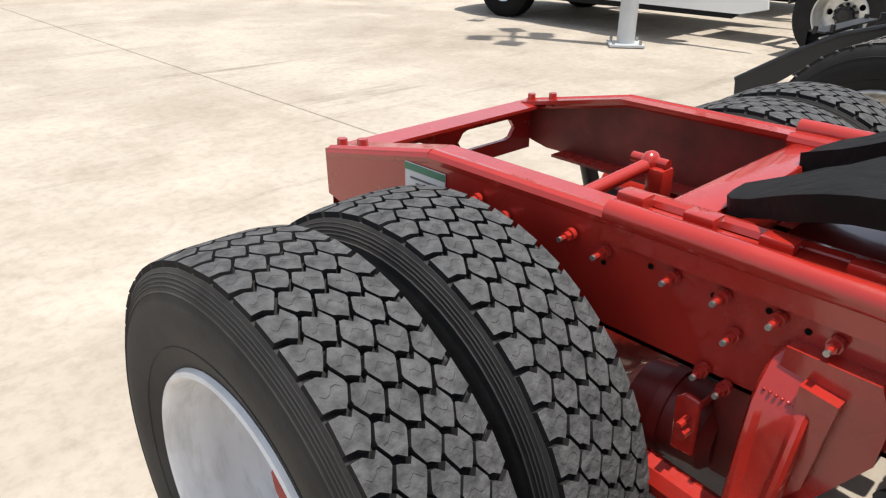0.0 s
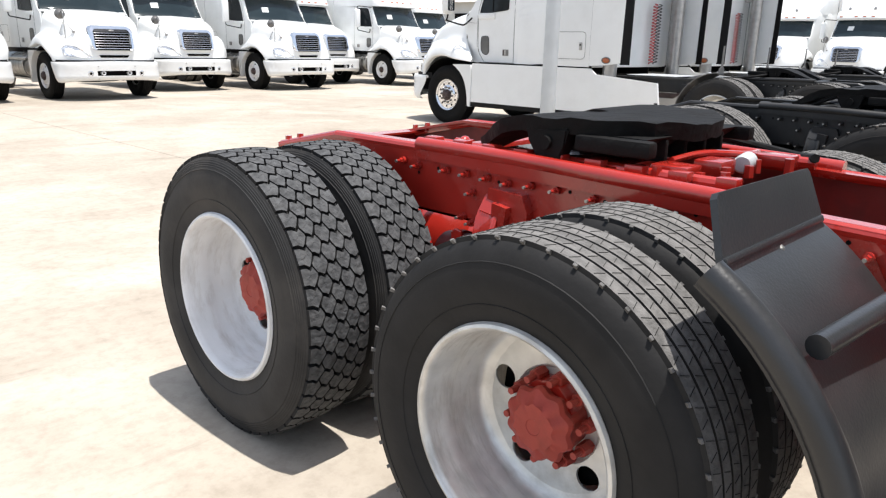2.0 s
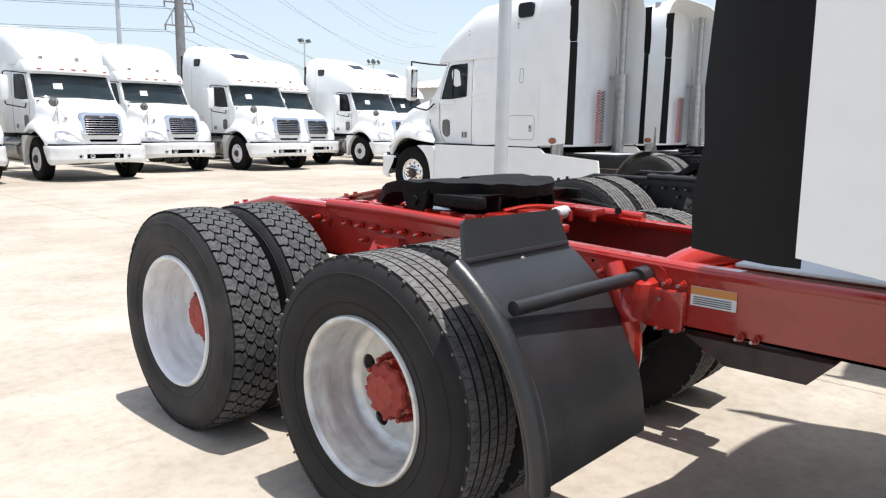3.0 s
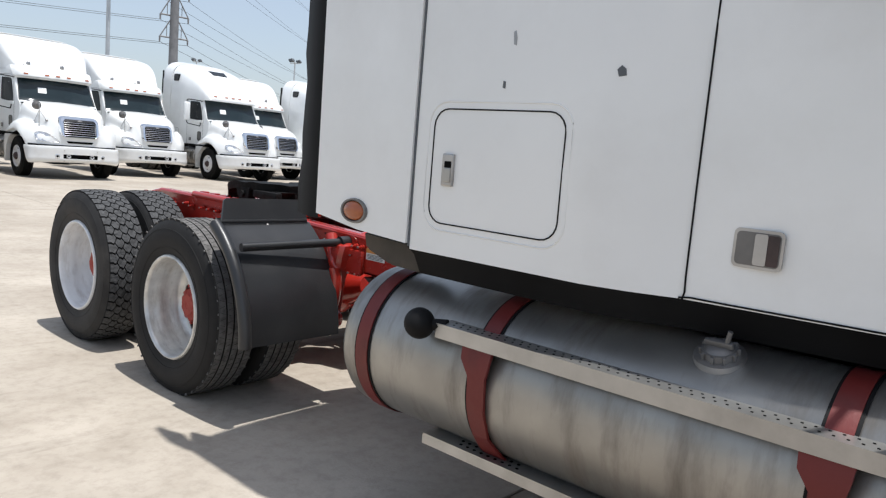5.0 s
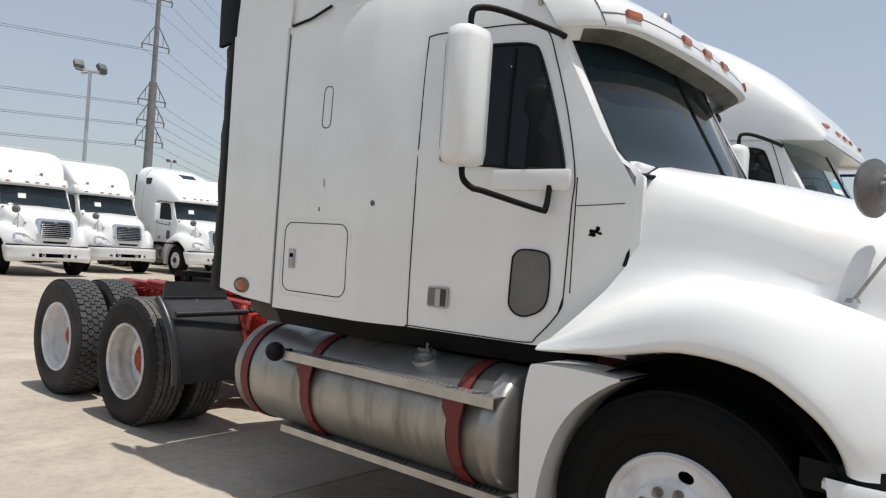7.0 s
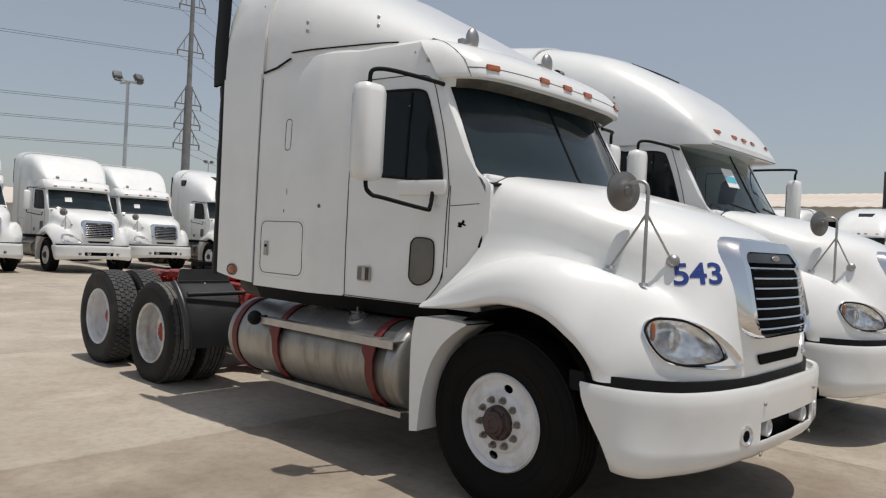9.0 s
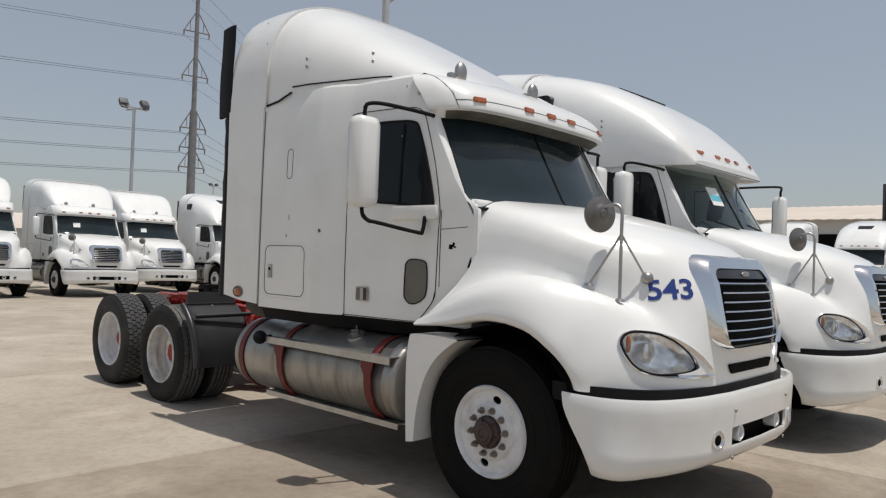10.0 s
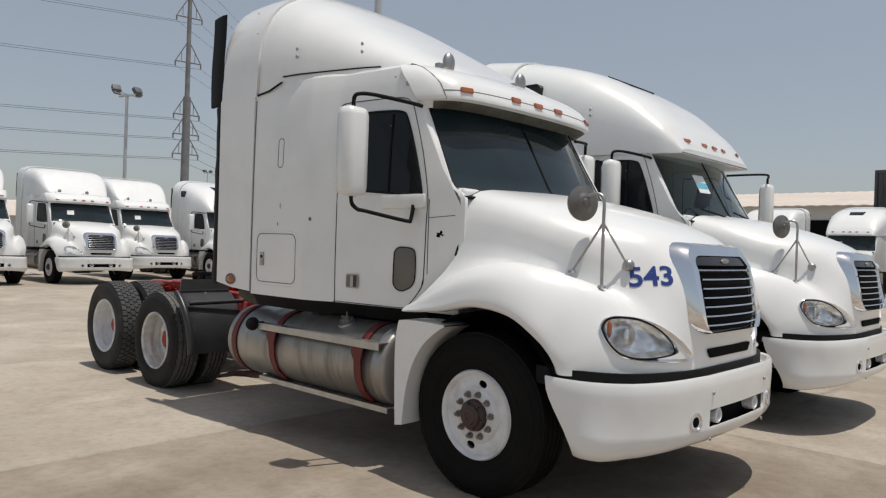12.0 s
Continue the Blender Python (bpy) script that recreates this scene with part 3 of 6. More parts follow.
def build_truck(label, roof="fairing", frame_mat=None, hub_mat=None, fine=True, near=False, skirts=False, bright=False):
    T = tagged(new("semi_truck"), label, "truck")
    H = hood_curves()
    hb_ = bmesh.new()
    skin(hb_, H)
    hb_.normal_update()
    H_SHELL = BVHTree.FromBMesh(hb_)
    hb_.free()
    # hood with both fenders
    bm = bmesh.new()
    full = mirrored(H)[::-1] + H[1:]
    skin(bm, full)
    hood = part("hood", bm, WHITE, T, smooth=50)
    thick(hood, 0.012, -1)
    if fine:
        for hs in (-1, 1):
            bm = bmesh.new()
            tube(bm, [Vector((hs * c[0].x * 0.997, c[0].y + 0.012, c[0].z - 0.006)) for c in H[4:13]], 0.009, 6)
            part("hood_gap", bm, SEAL, hood, "dark gap along the hood's rear edge", smooth=50)
    # cab shell
    C = cab_curves()
    bm = bmesh.new()
    skin(bm, C)
    skin(bm, mirrored(C))
    bmesh.ops.remove_doubles(bm, verts=bm.verts, dist=0.0005)
    back = [(-cab_x(2.42, z) + 0.01, z) for z in (1.08, 1.5, 2.0, 2.4, 2.6, 2.7)]
    prism(bm, back + [(-x, z) for x, z in back[::-1]], "y", 2.40, 2.424)
    prism(bm, [(-0.93, 0.31), (0.93, 0.31), (1.02, 1.45), (1.10, 1.8), (1.10, 2.4), (-1.10, 2.4), (-1.10, 1.8), (-1.02, 1.45)], "z", 1.07, 1.085)
    prism(bm, [(-0.95, 1.08), (-0.95, 1.84), (0.95, 1.84), (0.95, 1.08)], "y", 0.302, 0.32)
    part("cab_body", bm, WHITE, T, smooth=38)
    # windscreen, curved forward in the middle
    bm = bmesh.new()
    rows = []
    for k in range(13):
        s = k / 12
        z = 1.85 + 0.72 * s
        half = 0.952 - 0.05 * ease(z, 1.8, 2.5) - 0.015 * s
        rows.append([Vector((half * (2 * j / 24 - 1), front_y(z) - 0.14 * (1 - abs(2 * j / 24 - 1) ** 2.2) - 0.004, z)) for j in range(25)])
    skin(bm, rows)
    clear = fine and not near
    glass = part("windscreen", bm, CLEAR if clear else SCREEN, T, "large clear windscreen" if clear else "large tinted windscreen", smooth=60)
    if clear:
        glass.visible_shadow = False
    thick(glass, 0.006, 0)
    if clear:
        bm = bmesh.new()
        box(bm, (0, 0.50, 1.74), (1.86, 0.42, 0.22), 0.05)
        box(bm, (0.45, 0.74, 1.72), (0.55, 0.20, 0.20), 0.04)
        part("dashboard", bm, DASH, T, smooth=40)
        bm = bmesh.new()
        ring_ = [(0.45 + 0.22 * math.cos(a * math.pi / 12), 0.86 + 0.06 * math.sin(a * math.pi / 12), 1.86 + 0.20 * math.sin(a * math.pi / 12)) for a in range(25)]
        tube(bm, ring_, 0.014, 6)
        tube(bm, [(0.23, 0.86, 1.86), (0.67, 0.86, 1.86)], 0.012, 6)
        part("steering_wheel", bm, DASH, T, smooth=50)
        for x in (-0.48, 0.48):
            bm = bmesh.new()
            box(bm, (x, 1.20, 1.45), (0.52, 0.52, 0.16), 0.05)
            box(bm, (x, 1.42, 1.83), (0.50, 0.14, 0.68), 0.06, (-8, 0, 0))
            box(bm, (x, 1.46, 2.25), (0.28, 0.10, 0.20), 0.04)
            part("cab_seat", bm, SEAT, T, "grey cloth seat behind the glass", smooth=50)
        bm = bmesh.new()
        box(bm, (0, 1.72, 1.9), (1.9, 0.03, 1.5), 0.01)
        part("cab_partition", bm, LINER, T)
        bm = bmesh.new()
        for x, y, a in ((-0.62, 0.42, 12), (-0.15, 0.44, -20), (0.1, 0.40, 5)):
            box(bm, (x, y, 1.866), (0.28, 0.20, 0.008), 0.0, (0, 0, a))
        part("loose_paper", bm, PAPER, T, "loose paper on the dashboard")
    bm = bmesh.new()
    loop = rows[0] + [r[-1] for r in rows] + rows[-1][::-1] + [r[0] for r in rows[::-1]]
    tube(bm, [p + Vector((0, -0.006, 0)) for p in loop], 0.012, 8)
    part("windscreen_seal", bm, SEAL, glass, smooth=50)
    if fine:
        bm = bmesh.new()
        tube(bm, [rows[k][12] + Vector((0, -0.006, 0)) for k in range(13)], 0.008, 6)
        part("windscreen_divider", bm, SEAL, glass, smooth=50)
        for x0, x1 in ((-0.15, -0.72), (0.72, 0.15)) if not near else ():
            bm = bmesh.new()
            a, b = rows[0][12 + int(12 * x0)] , rows[2][12 + int(12 * x1)]
            tube(bm, [a + Vector((0, -0.05, 0.0)), (a + b) / 2 + Vector((0, -0.06, 0.02)), b + Vector((0, -0.035, 0.02))], 0.009, 6)
            part("wiper", bm, SEAL, T, smooth=50)
        # black cowl below the glass
        bm = bmesh.new()
        skin(bm, [[p + Vector((0, -0.01, 0.0)) for p in rows[0][3:-3]], [p + Vector((0, -0.01, -0.14)) for p in rows[0][3:-3]]])
        thick(part("cowl", bm, SEAL, T, smooth=50), 0.02)
    for s in (-1, 1):
        bm = bmesh.new()
        zz = [1.45, 1.60, 1.70, 1.76, 1.80, 1.84, 1.88, 1.92, 1.96, 2.0, 2.15, 2.3, 2.45, 2.57]
        a = [Vector((s * cab_x(front_y(z), z), front_y(z), z)) for z in zz]
        hw = [(0.952 - 0.05 * ease(z, 1.8, 2.5) - 0.015 * max(0, (z - 1.85) / 0.72)) for z in zz]
        b = [Vector((s * (cab_x(front_y(z), z) * 0.6 + h * 0.4), front_y(z) - 0.022 - 0.01 * (1 - ease(z, 1.80, 1.98)), z)) for z, h in zip(zz, hw)]
        c = [Vector((s * (h - 0.012), front_y(z) - 0.014 - 0.02 * (1 - ease(z, 1.80, 1.98)), z)) for z, h in zip(zz, hw)]
        d = [Vector((s * (h - 0.03), front_y(z) + 0.04, z)) for z, h in zip(zz, hw)]
        skin(bm, [a, b, c, d])
        part("pillar", bm, WHITE, T, smooth=50)
        bm = bmesh.new()
        box(bm, (s * 0.860, 0.372, 1.655), (0.19, 0.15, 0.52), 0.03)
        part("cowl_corner", bm, WHITE, T, smooth=60)
    # sun visor over the windscreen
    if roof == "fairing":
        bm = bmesh.new()
        curves = []
        for (yf, ys, zc, ze, w) in ((0.80, 0.90, 2.845, 2.80, 0.985), (0.66, 0.88, 2.80, 2.765, 1.0), (0.53, 0.84, 2.735, 2.705, 1.005), (0.44, 0.79, 2.66, 2.64, 1.0), (0.405, 0.74, 2.58, 2.56, 0.995), (0.40, 0.73, 2.545, 2.533, 0.985), (0.44, 0.73, 2.538, 2.528, 0.97), (0.53, 0.74, 2.495, 2.485, 0.93)):
            c = []
            for j in range(33):
                u = 2 * j / 32 - 1
                u = math.copysign(abs(u) ** 0.75, u)
                e = 0.22 * abs(u) ** 2.2 + 0.78 * abs(u) ** 12
                c.append(Vector((w * u, yf + (ys - yf) * e, zc + (ze - zc) * abs(u) ** 3)))
            curves.append(c)
        skin(bm, across(curves, 2))
        visor = part("sun_visor", bm, WHITE, T, smooth=45)
        thick(visor, 0.01, -1)
        if fine:
            bm = bmesh.new()
            tube(bm, [Vector((q.x, q.y - 0.001, q.z)) for q in [a.lerp(b, 0.62) for a, b in zip(curves[3], curves[4])][2:-2]], 0.0045, 6)
            part("visor_slot", bm, INK_DARK, visor)
            for j in (2, -3):
                bm = bmesh.new()
                tube(bm, [c[j] + Vector((0, -0.001, 0.001)) for c in curves[:6]], 0.003, 6)
                part("visor_seam", bm, INK_DARK, visor)
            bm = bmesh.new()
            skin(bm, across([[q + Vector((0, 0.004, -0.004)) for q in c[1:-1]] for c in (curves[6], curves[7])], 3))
            thick(part("visor_underside", bm, SHADED_GRIME, visor, "dirty cream underside of the visor, its shade painted dark", smooth=50), 0.004, 0)
        for x in (-0.76, -0.27, 0.0, 0.27, 0.76):
            u = abs(x) / 0.99
            y = 0.425 + (0.77 - 0.425) * (0.22 * u ** 2.2 + 0.78 * u ** 12)
            bm = bmesh.new()
            box(bm, (0, -0.006, 0), (0.10, 0.022, 0.036), 0.006)
            part("marker_lamp", bm, AMBER, T, "amber roof marker lamp", at=pose(x, y - 0.008, 2.612 - 0.018 * u ** 3, -20, 0, math.copysign(min(40, 60 * u ** 5), x)))
    # roof
    if roof == "fairing":
        zt = [(0.70, 2.82), (0.85, 2.90), (1.2, 3.085), (1.6, 3.31), (1.9, 3.475), (2.2, 3.635), (2.42, 3.725)]
        wf = [(0.70, 0.62), (0.85, 0.74), (1.33, 0.965), (1.94, 1.135), (2.42, 1.18)]
        if not near:
            zt = [(0.70, 2.82), (0.85, 2.88), (1.0, 3.02), (1.3, 3.36), (1.55, 3.56), (1.8, 3.64), (2.42, 3.70)]
            wf = [(0.70, 0.70), (0.85, 0.90), (1.33, 1.07), (1.94, 1.14), (2.42, 1.17)]
        ys, zb = [0.70, 0.78, 0.85, 1.0, 1.2, 1.45, 1.7, 1.95, 2.2, 2.42], 2.72
    else:
        zt = [(0.42, 2.60), (0.47, 2.70), (0.58, 2.86), (0.75, 3.03), (0.95, 3.20), (1.3, 3.42), (1.65, 3.58), (2.05, 3.70), (2.42, 3.78)]
        wf = [(0.42, 0.86), (0.60, 0.955), (0.9, 1.01), (1.25, 1.075), (1.7, 1.165), (2.42, 1.185)]
        ys, zb = [0.42, 0.47, 0.52, 0.60, 0.70, 0.82, 0.95, 1.2, 1.4, 1.6, 1.8, 2.1, 2.42], 2.54
    bm = bmesh.new()
    bluff = 3.3 if near else 7.0 if roof == "fairing" else 4.4
    secs = [roof_section(y, table(y, wf), zb, table(y, zt), bluff) for y in ys]
    skin(bm, across(secs, 2))
    for sec in (secs[0], secs[-1]):
        bm.faces.new([bm.verts.new(p) for p in sec])
    rf = part("roof_fairing" if roof == "fairing" else "raised_roof", bm, WHITE, T, "tall white air deflector on the roof" if roof == "fairing" else "", smooth=45)
    if roof == "fairing" and fine:
        for s in (-1, 1):
            bm = bmesh.new()
            tube(bm, [(s * (table(y, wf) - 0.012 * (y < 1.2) + 0.006), y, 2.846) for y in (1.2, 1.3, 1.5, 1.7, 1.9, 2.1)], 0.006, 8)
            tube(bm, [(s * 1.165, 2.10, 2.80), (s * 1.183, 2.25, 2.745), (s * 1.188, 2.41, 2.725)], 0.008, 8)
            part("rubber_gasket", bm, SEAL, rf, "black rubber gasket along the roof", smooth=50)
    if roof == "raised":
        bm = bmesh.new()
        prism(bm, [(-0.86, 0.42), (0.86, 0.42), (0.95, 0.60), (0.95, 0.82), (-0.95, 0.82), (-0.95, 0.60)], "z", 2.535, 2.55)
        part("brow_underside", bm, WHITE, rf)
        for x in (-0.66, -0.25, 0.0, 0.25, 0.66):
            y = 0.42
            while y < 0.9:
                w = table(y, wf)
                if abs(x) < w and 2.54 + (table(y, zt) - 2.54) * (1 - (abs(x) / w) ** 4.4) ** (1 / 4.4) > 2.69:
                    break
                y += 0.005
            bm = bmesh.new()
            box(bm, (0, -0.006, 0), (0.10, 0.022, 0.036), 0.006)
            part("marker_lamp", bm, AMBER, T, "amber roof marker lamp", at=pose(x, y - 0.004, 2.685, -35, 0, x * 22))
    # side extenders behind the sleeper, with black rubber edges
    bm = bmesh.new()
    ex = [roof_section(y, 1.185 + 0.006, 2.715, table(y, [(2.435, 3.73), (2.7, 3.765), (2.96, 3.755)] if roof == "fairing" else [(2.435, 3.785), (2.96, 3.86)]), bluff) for y in (2.412, 2.6, 2.8, 2.96)]
    skin(bm, ex)
    er = part("roof_extender", bm, WHITE, T, smooth=40)
    thick(er, 0.02, 0)
    for s in (-1, 1):
        bm = bmesh.new()
        prism(bm, [(2.435, 1.10), (2.70, 1.115), (2.955, 1.15), (2.975, 2.735), (2.435, 2.735)], "x", s * 1.19 - 0.012, s * 1.19 + 0.012)
        se = part("side_extender", bm, WHITE, T)
        bm = bmesh.new()
        zs_ = [1.13 + 1.57 * k / 14 for k in range(15)]
        wav = [0.0 if not near else 0.008 * math.sin(2.3 * k) + 0.006 * math.sin(0.9 * k + 1) for k in range(15)]
        skin(bm, [[Vector((s * x, y + w * q, z)) for z, w in zip(zs_, wav)] for x, y, q in (lambda P: P if near else [(1.19 + (a - 1.19) * 0.5, 2.945 + (b - 2.945) * 0.55, c) for a, b, c in P])(((1.198, 2.945, 0), (1.204, 3.0, 0.2), (1.165, 3.10, 0.6), (1.118, 3.185, 1.0), (1.095, 3.18, 1.0), (1.14, 3.08, 0.6), (1.175, 3.0, 0.2)))])
        part("rubber_edge", bm, SEAL, se, "black rubber edge strip", smooth=40)
        bm = bmesh.new()
        zs_ = [2.705 + 0.80 * k / 8 for k in range(9)]
        skin(bm, [[Vector((s * (x - 0.03 * max(0, z - 3.1)), y + 0.006 * math.sin(9 * z), z)) for z in zs_] for x, y in (lambda P: P if near else [(1.19 + (a - 1.19) * 0.5, 2.945 + (b - 2.945) * 0.55) for a, b in P])(((1.196, 2.945), (1.205, 3.0), (1.195, 3.10), (1.175, 3.20), (1.150, 3.20), (1.170, 3.08), (1.180, 3.0)))])
        part("rubber_edge", bm, SEAL, er, "black rubber edge strip", smooth=40)
    # black valance under the sleeper
    for s in (-1, 1):
        bm = bmesh.new()
        ys_ = (0.60, 0.8, 1.0, 1.27, 1.45, 1.58, 1.72, 2.0, 2.45)
        skin(bm, [[Vector((s * (side_x(y) - d), y, z)) for y in ys_] for d, z in ((0.02, 1.090), (0.06, 1.06), (0.10, 0.985))])
        thick(part("valance", bm, SEAL, T, smooth=40), 0.015, 0)
    # black sheets added for the dark under the cab; they hide the rails
    if fine:
        for s in (-1, 1):
            bm = bmesh.new()
            prism(bm, [(0.62, 1.065), (0.66, 0.62), (2.30, 0.62), (2.43, 0.80), (2.43, 1.065)], "x", s * 0.60 - 0.012, s * 0.60 + 0.012)
            part("underbody_panel", bm, SEAL, T, "black sheet added for the dark void behind the fuel tank")
    cutters = []
    # doors: seams, glass, peep window, handle
    for s in (-1, 1):
        if s > 0 and not fine:
            continue
        bm = bmesh.new()
        seam = [(1.437, 2.56), (1.437, 2.0), (1.437, 1.4), (1.437, 1.10), (1.42, 1.088), (1.0, 1.086), (0.73, 1.088), (0.68, 1.12), (0.58, 1.24), (0.56, 1.34), (0.55, 1.70), (0.545, 1.86), (0.60, 2.10), (0.69, 2.38), (0.755, 2.53), (0.87, 2.565), (1.1, 2.57), (1.36, 2.57), (1.435, 2.56)]
        tube(bm, [(s * (cab_x(y, z) + 0.0022), y, z) for y, z in [p[:2] for p in spline([(a, b, 0) for a, b in back_a_little(seam)], 4)]], 0.003, 6)
        if fine:
            tube(bm, [(s * (cab_x(0.62, 1.2) + 0.0005), y, z) for y, z in back_a_little(((0.73, 1.09), (0.68, 1.12), (0.63, 1.175), (0.583, 1.235), (0.565, 1.30)))], 0.004, 6)
            tube(bm, [(s * (cab_x(0.566, z) + 0.0005), 0.566, z) for z in (1.33, 1.5, 1.7, 1.84)], 0.003, 6)
            tube(bm, [(s * (cab_x(y, z) + 0.0005), y, z) for y, z in ((0.56, 1.715), (0.45, 1.722), (0.34, 1.73))], 0.0022, 6)
        door = part("door", bm, SEAL, T, "door outline with a black seam")
        win = back_a_little([(1.29, 1.95), (1.24, 1.915), (0.70, 1.875), (0.61, 1.87), (0.605, 1.92), (0.67, 2.14), (0.765, 2.40), (0.82, 2.46), (0.97, 2.475), (1.22, 2.475), (1.29, 2.44)])
        bm = bmesh.new()
        W = [p[:2] for p in spline([(a, b, 0) for a, b in win + win[:1]], 5)][:-1]
        panel_on_side(bm, W, cab_x, 0.006)
        if s > 0:
            for v in bm.verts:
                v.co.x = -v.co.x
        part("door_window", bm, TINT, door, "dark side window glass")
        bm = bmesh.new()
        tube(bm, [(s * (cab_x(y, z) + 0.006), y, z) for y, z in W + W[:1]], 0.008, 8)
        if fine:
            tube(bm, [(s * (cab_x(0.93, z) + 0.008), 0.93, z) for z in (1.89, 2.1, 2.45)], 0.009, 6)
        part("window_seal", bm, SEAL, door, smooth=50)
        bm = bmesh.new()
        vw = [p[:2] for p in spline([(a + 0.030, b, c) for a, b, c in ((0.825, 1.47, 0), (0.832, 1.30, 0), (0.828, 1.245, 0), (0.79, 1.21, 0), (0.735, 1.208, 0), (0.665, 1.245, 0), (0.638, 1.31, 0), (0.638, 1.45, 0), (0.668, 1.50, 0), (0.785, 1.507, 0), (0.825, 1.47, 0))], 4)]
        panel_on_side(bm, vw[:-1], cab_x, 0.005)
        if s > 0:
            for v in bm.verts:
                v.co.x = -v.co.x
        part("peep_window", bm, VENT_GLASS, door, "small grey peep window")
        bm = bmesh.new()
        tube(bm, [(s * (cab_x(y, z) + 0.006), y, z) for y, z in vw], 0.004, 8)
        part("window_seal", bm, SEAL, door, smooth=50)
        bm = bmesh.new()
        X = s * (cab_x(1.26, 1.24) + 0.002)
        prism(bm, rounded(1.195, 1.195, 1.325, 1.300, 0.016), "x", min(X, X + s * 0.008), max(X, X + s * 0.008))
        prism(bm, rounded(1.203, 1.203, 1.317, 1.292, 0.012), "x", min(X, X + s * 0.0095), max(X, X + s * 0.0095), 2)
        prism(bm, rounded(1.235, 1.206, 1.268, 1.289, 0.006), "x", min(X, X + s * 0.014), max(X, X + s * 0.014), 1)
        prism(bm, rounded(1.206, 1.207, 1.236, 1.288, 0.006), "x", min(X, X + s * 0.012), max(X, X + s * 0.012), 3)
        part("door_handle", bm, [STEEL, STEEL, DARK_STEEL, RED_DARK], door, "chrome paddle handle")
        # luggage hatch
        bm = bmesh.new()
        hp = rounded(1.815, 1.19, 2.345, 1.58, 0.06)
        tube(bm, [(s * (cab_x(y, z) + 0.0008), y, z) for y, z in hp + hp[:1]], 0.0027, 6)
        hatch = part("luggage_hatch", bm, SEAL, T, "rounded luggage hatch outlined by a black seal")
        if fine:
            bm = bmesh.new()
            hq = rounded(1.79, 1.165, 2.37, 1.605, 0.08)
            tube(bm, [(s * (cab_x(y, z) - 0.002), y, z) for y, z in hq + hq[:1]], 0.0042, 6)
            part("pressed_rim", bm, WHITE, hatch, smooth=60)
        bm = bmesh.new()
        X = s * (cab_x(2.28, 1.37) + 0.004)
        box(bm, (X, 2.265, 1.375), (0.014, 0.05, 0.11), 0.005)
        box(bm, (X + s * 0.006, 2.262, 1.358), (0.012, 0.032, 0.05), 0.004, mat=1)
        box(bm, (X + s * 0.005, 2.262, 1.394), (0.01, 0.03, 0.022), 0.003, mat=2)
        part("latch", bm, [STEEL, ALU_STEP, HOLE], hatch, "steel paddle latch")
        if fine:
            bm = bmesh.new()
            vp = rounded(2.02, 2.11, 2.09, 2.34, 0.03)
            tube(bm, [(s * (cab_x(y, z) - 0.001), y, z) for y, z in vp + vp[:1]], 0.004, 6)
            part("vent_cover", bm, INK_DARK, T)
            bm = bmesh.new()
            tube(bm, [(s * (cab_x(2.424, z)), 2.43, z) for z in (1.09, 1.5, 2.0, 2.4, 2.68)], 0.005, 6)
            part("panel_seam", bm, INK_DARK, T)
            for z in (1.15, 1.30, 1.46, 1.64, 1.83, 2.03, 2.25, 2.5, 2.85, 3.05, 3.25, 3.42):
                bm = bmesh.new()
                ball(bm, (s * (1.192 if z < 2.7 else 1.184 - 0.02 * max(0, z - 3.0)), 2.455, z), 0.008, (0.5, 1, 1), 8)
                part("rivet", bm, STEEL, T)
            for y, z in ((1.35, 2.97), (1.35, 3.03), (1.95, 2.99), (1.95, 3.05), (0.95, 2.72), (0.83, 2.66)):
                bm = bmesh.new()
                w = table(y, wf) if z > 2.8 else 0.985
                ball(bm, (s * (w + 0.0), y, z), 0.016, (0.5, 1, 1), 8)
                part("screw", bm, STEEL, T)
        # amber side lamp
        bm = bmesh.new()
        ball(bm, (s * 1.203, 2.72, 1.185), 0.052, (0.45, 1.15, 0.72), 16)
        sl = part("side_lamp", bm, AMBER, T, "oval amber side marker lamp", smooth=60)
        bm = bmesh.new()
        lathe(bm, [(s * 0.0, 0.050), (s * 0.012, 0.056), (s * 0.012, 0.064), (0, 0.068)], 20, at=(0, 0, 0))
        bmesh.ops.scale(bm, vec=(1, 1.12, 0.72), verts=bm.verts)
        bmesh.ops.translate(bm, vec=(s * 1.20, 2.72, 1.185), verts=bm.verts)
        part("lamp_bezel", bm, DARK_STEEL, sl, smooth=50)
        # mirror on its bent arms
        bm = bmesh.new()
        mx, my = (-1.42, 0.88) if s < 0 else ((1.42, 0.88) if near else (1.60, 0.44))
        my0 = my - 0.88
        box(bm, (mx, my, 2.135), (0.20, 0.14, 0.60), 0.062)
        mi = part("door_mirror", bm, WHITE, T, "tall white mirror housing on bent black arms", smooth=85)
        bm = bmesh.new()
        prism(bm, rounded(mx - 0.08, 1.89, mx + 0.08, 2.38, 0.03), "y", my + 0.066, my + 0.070)
        part("mirror_glass", bm, CHROME, mi)
        bm = bmesh.new()
        tube(bm, spline([(s * 0.96, 0.70, 2.49), (s * 1.05, 0.72 + 0.5 * my0, 2.50), (s * 1.30, 0.80 + my0, 2.52), (mx - s * 0.03, 0.86 + my0, 2.52), (mx, my, 2.49), (mx, my, 2.40)], 4), 0.014, 8)
        part("mirror_arm", bm, SEAL, mi, smooth=50)
        bm = bmesh.new()
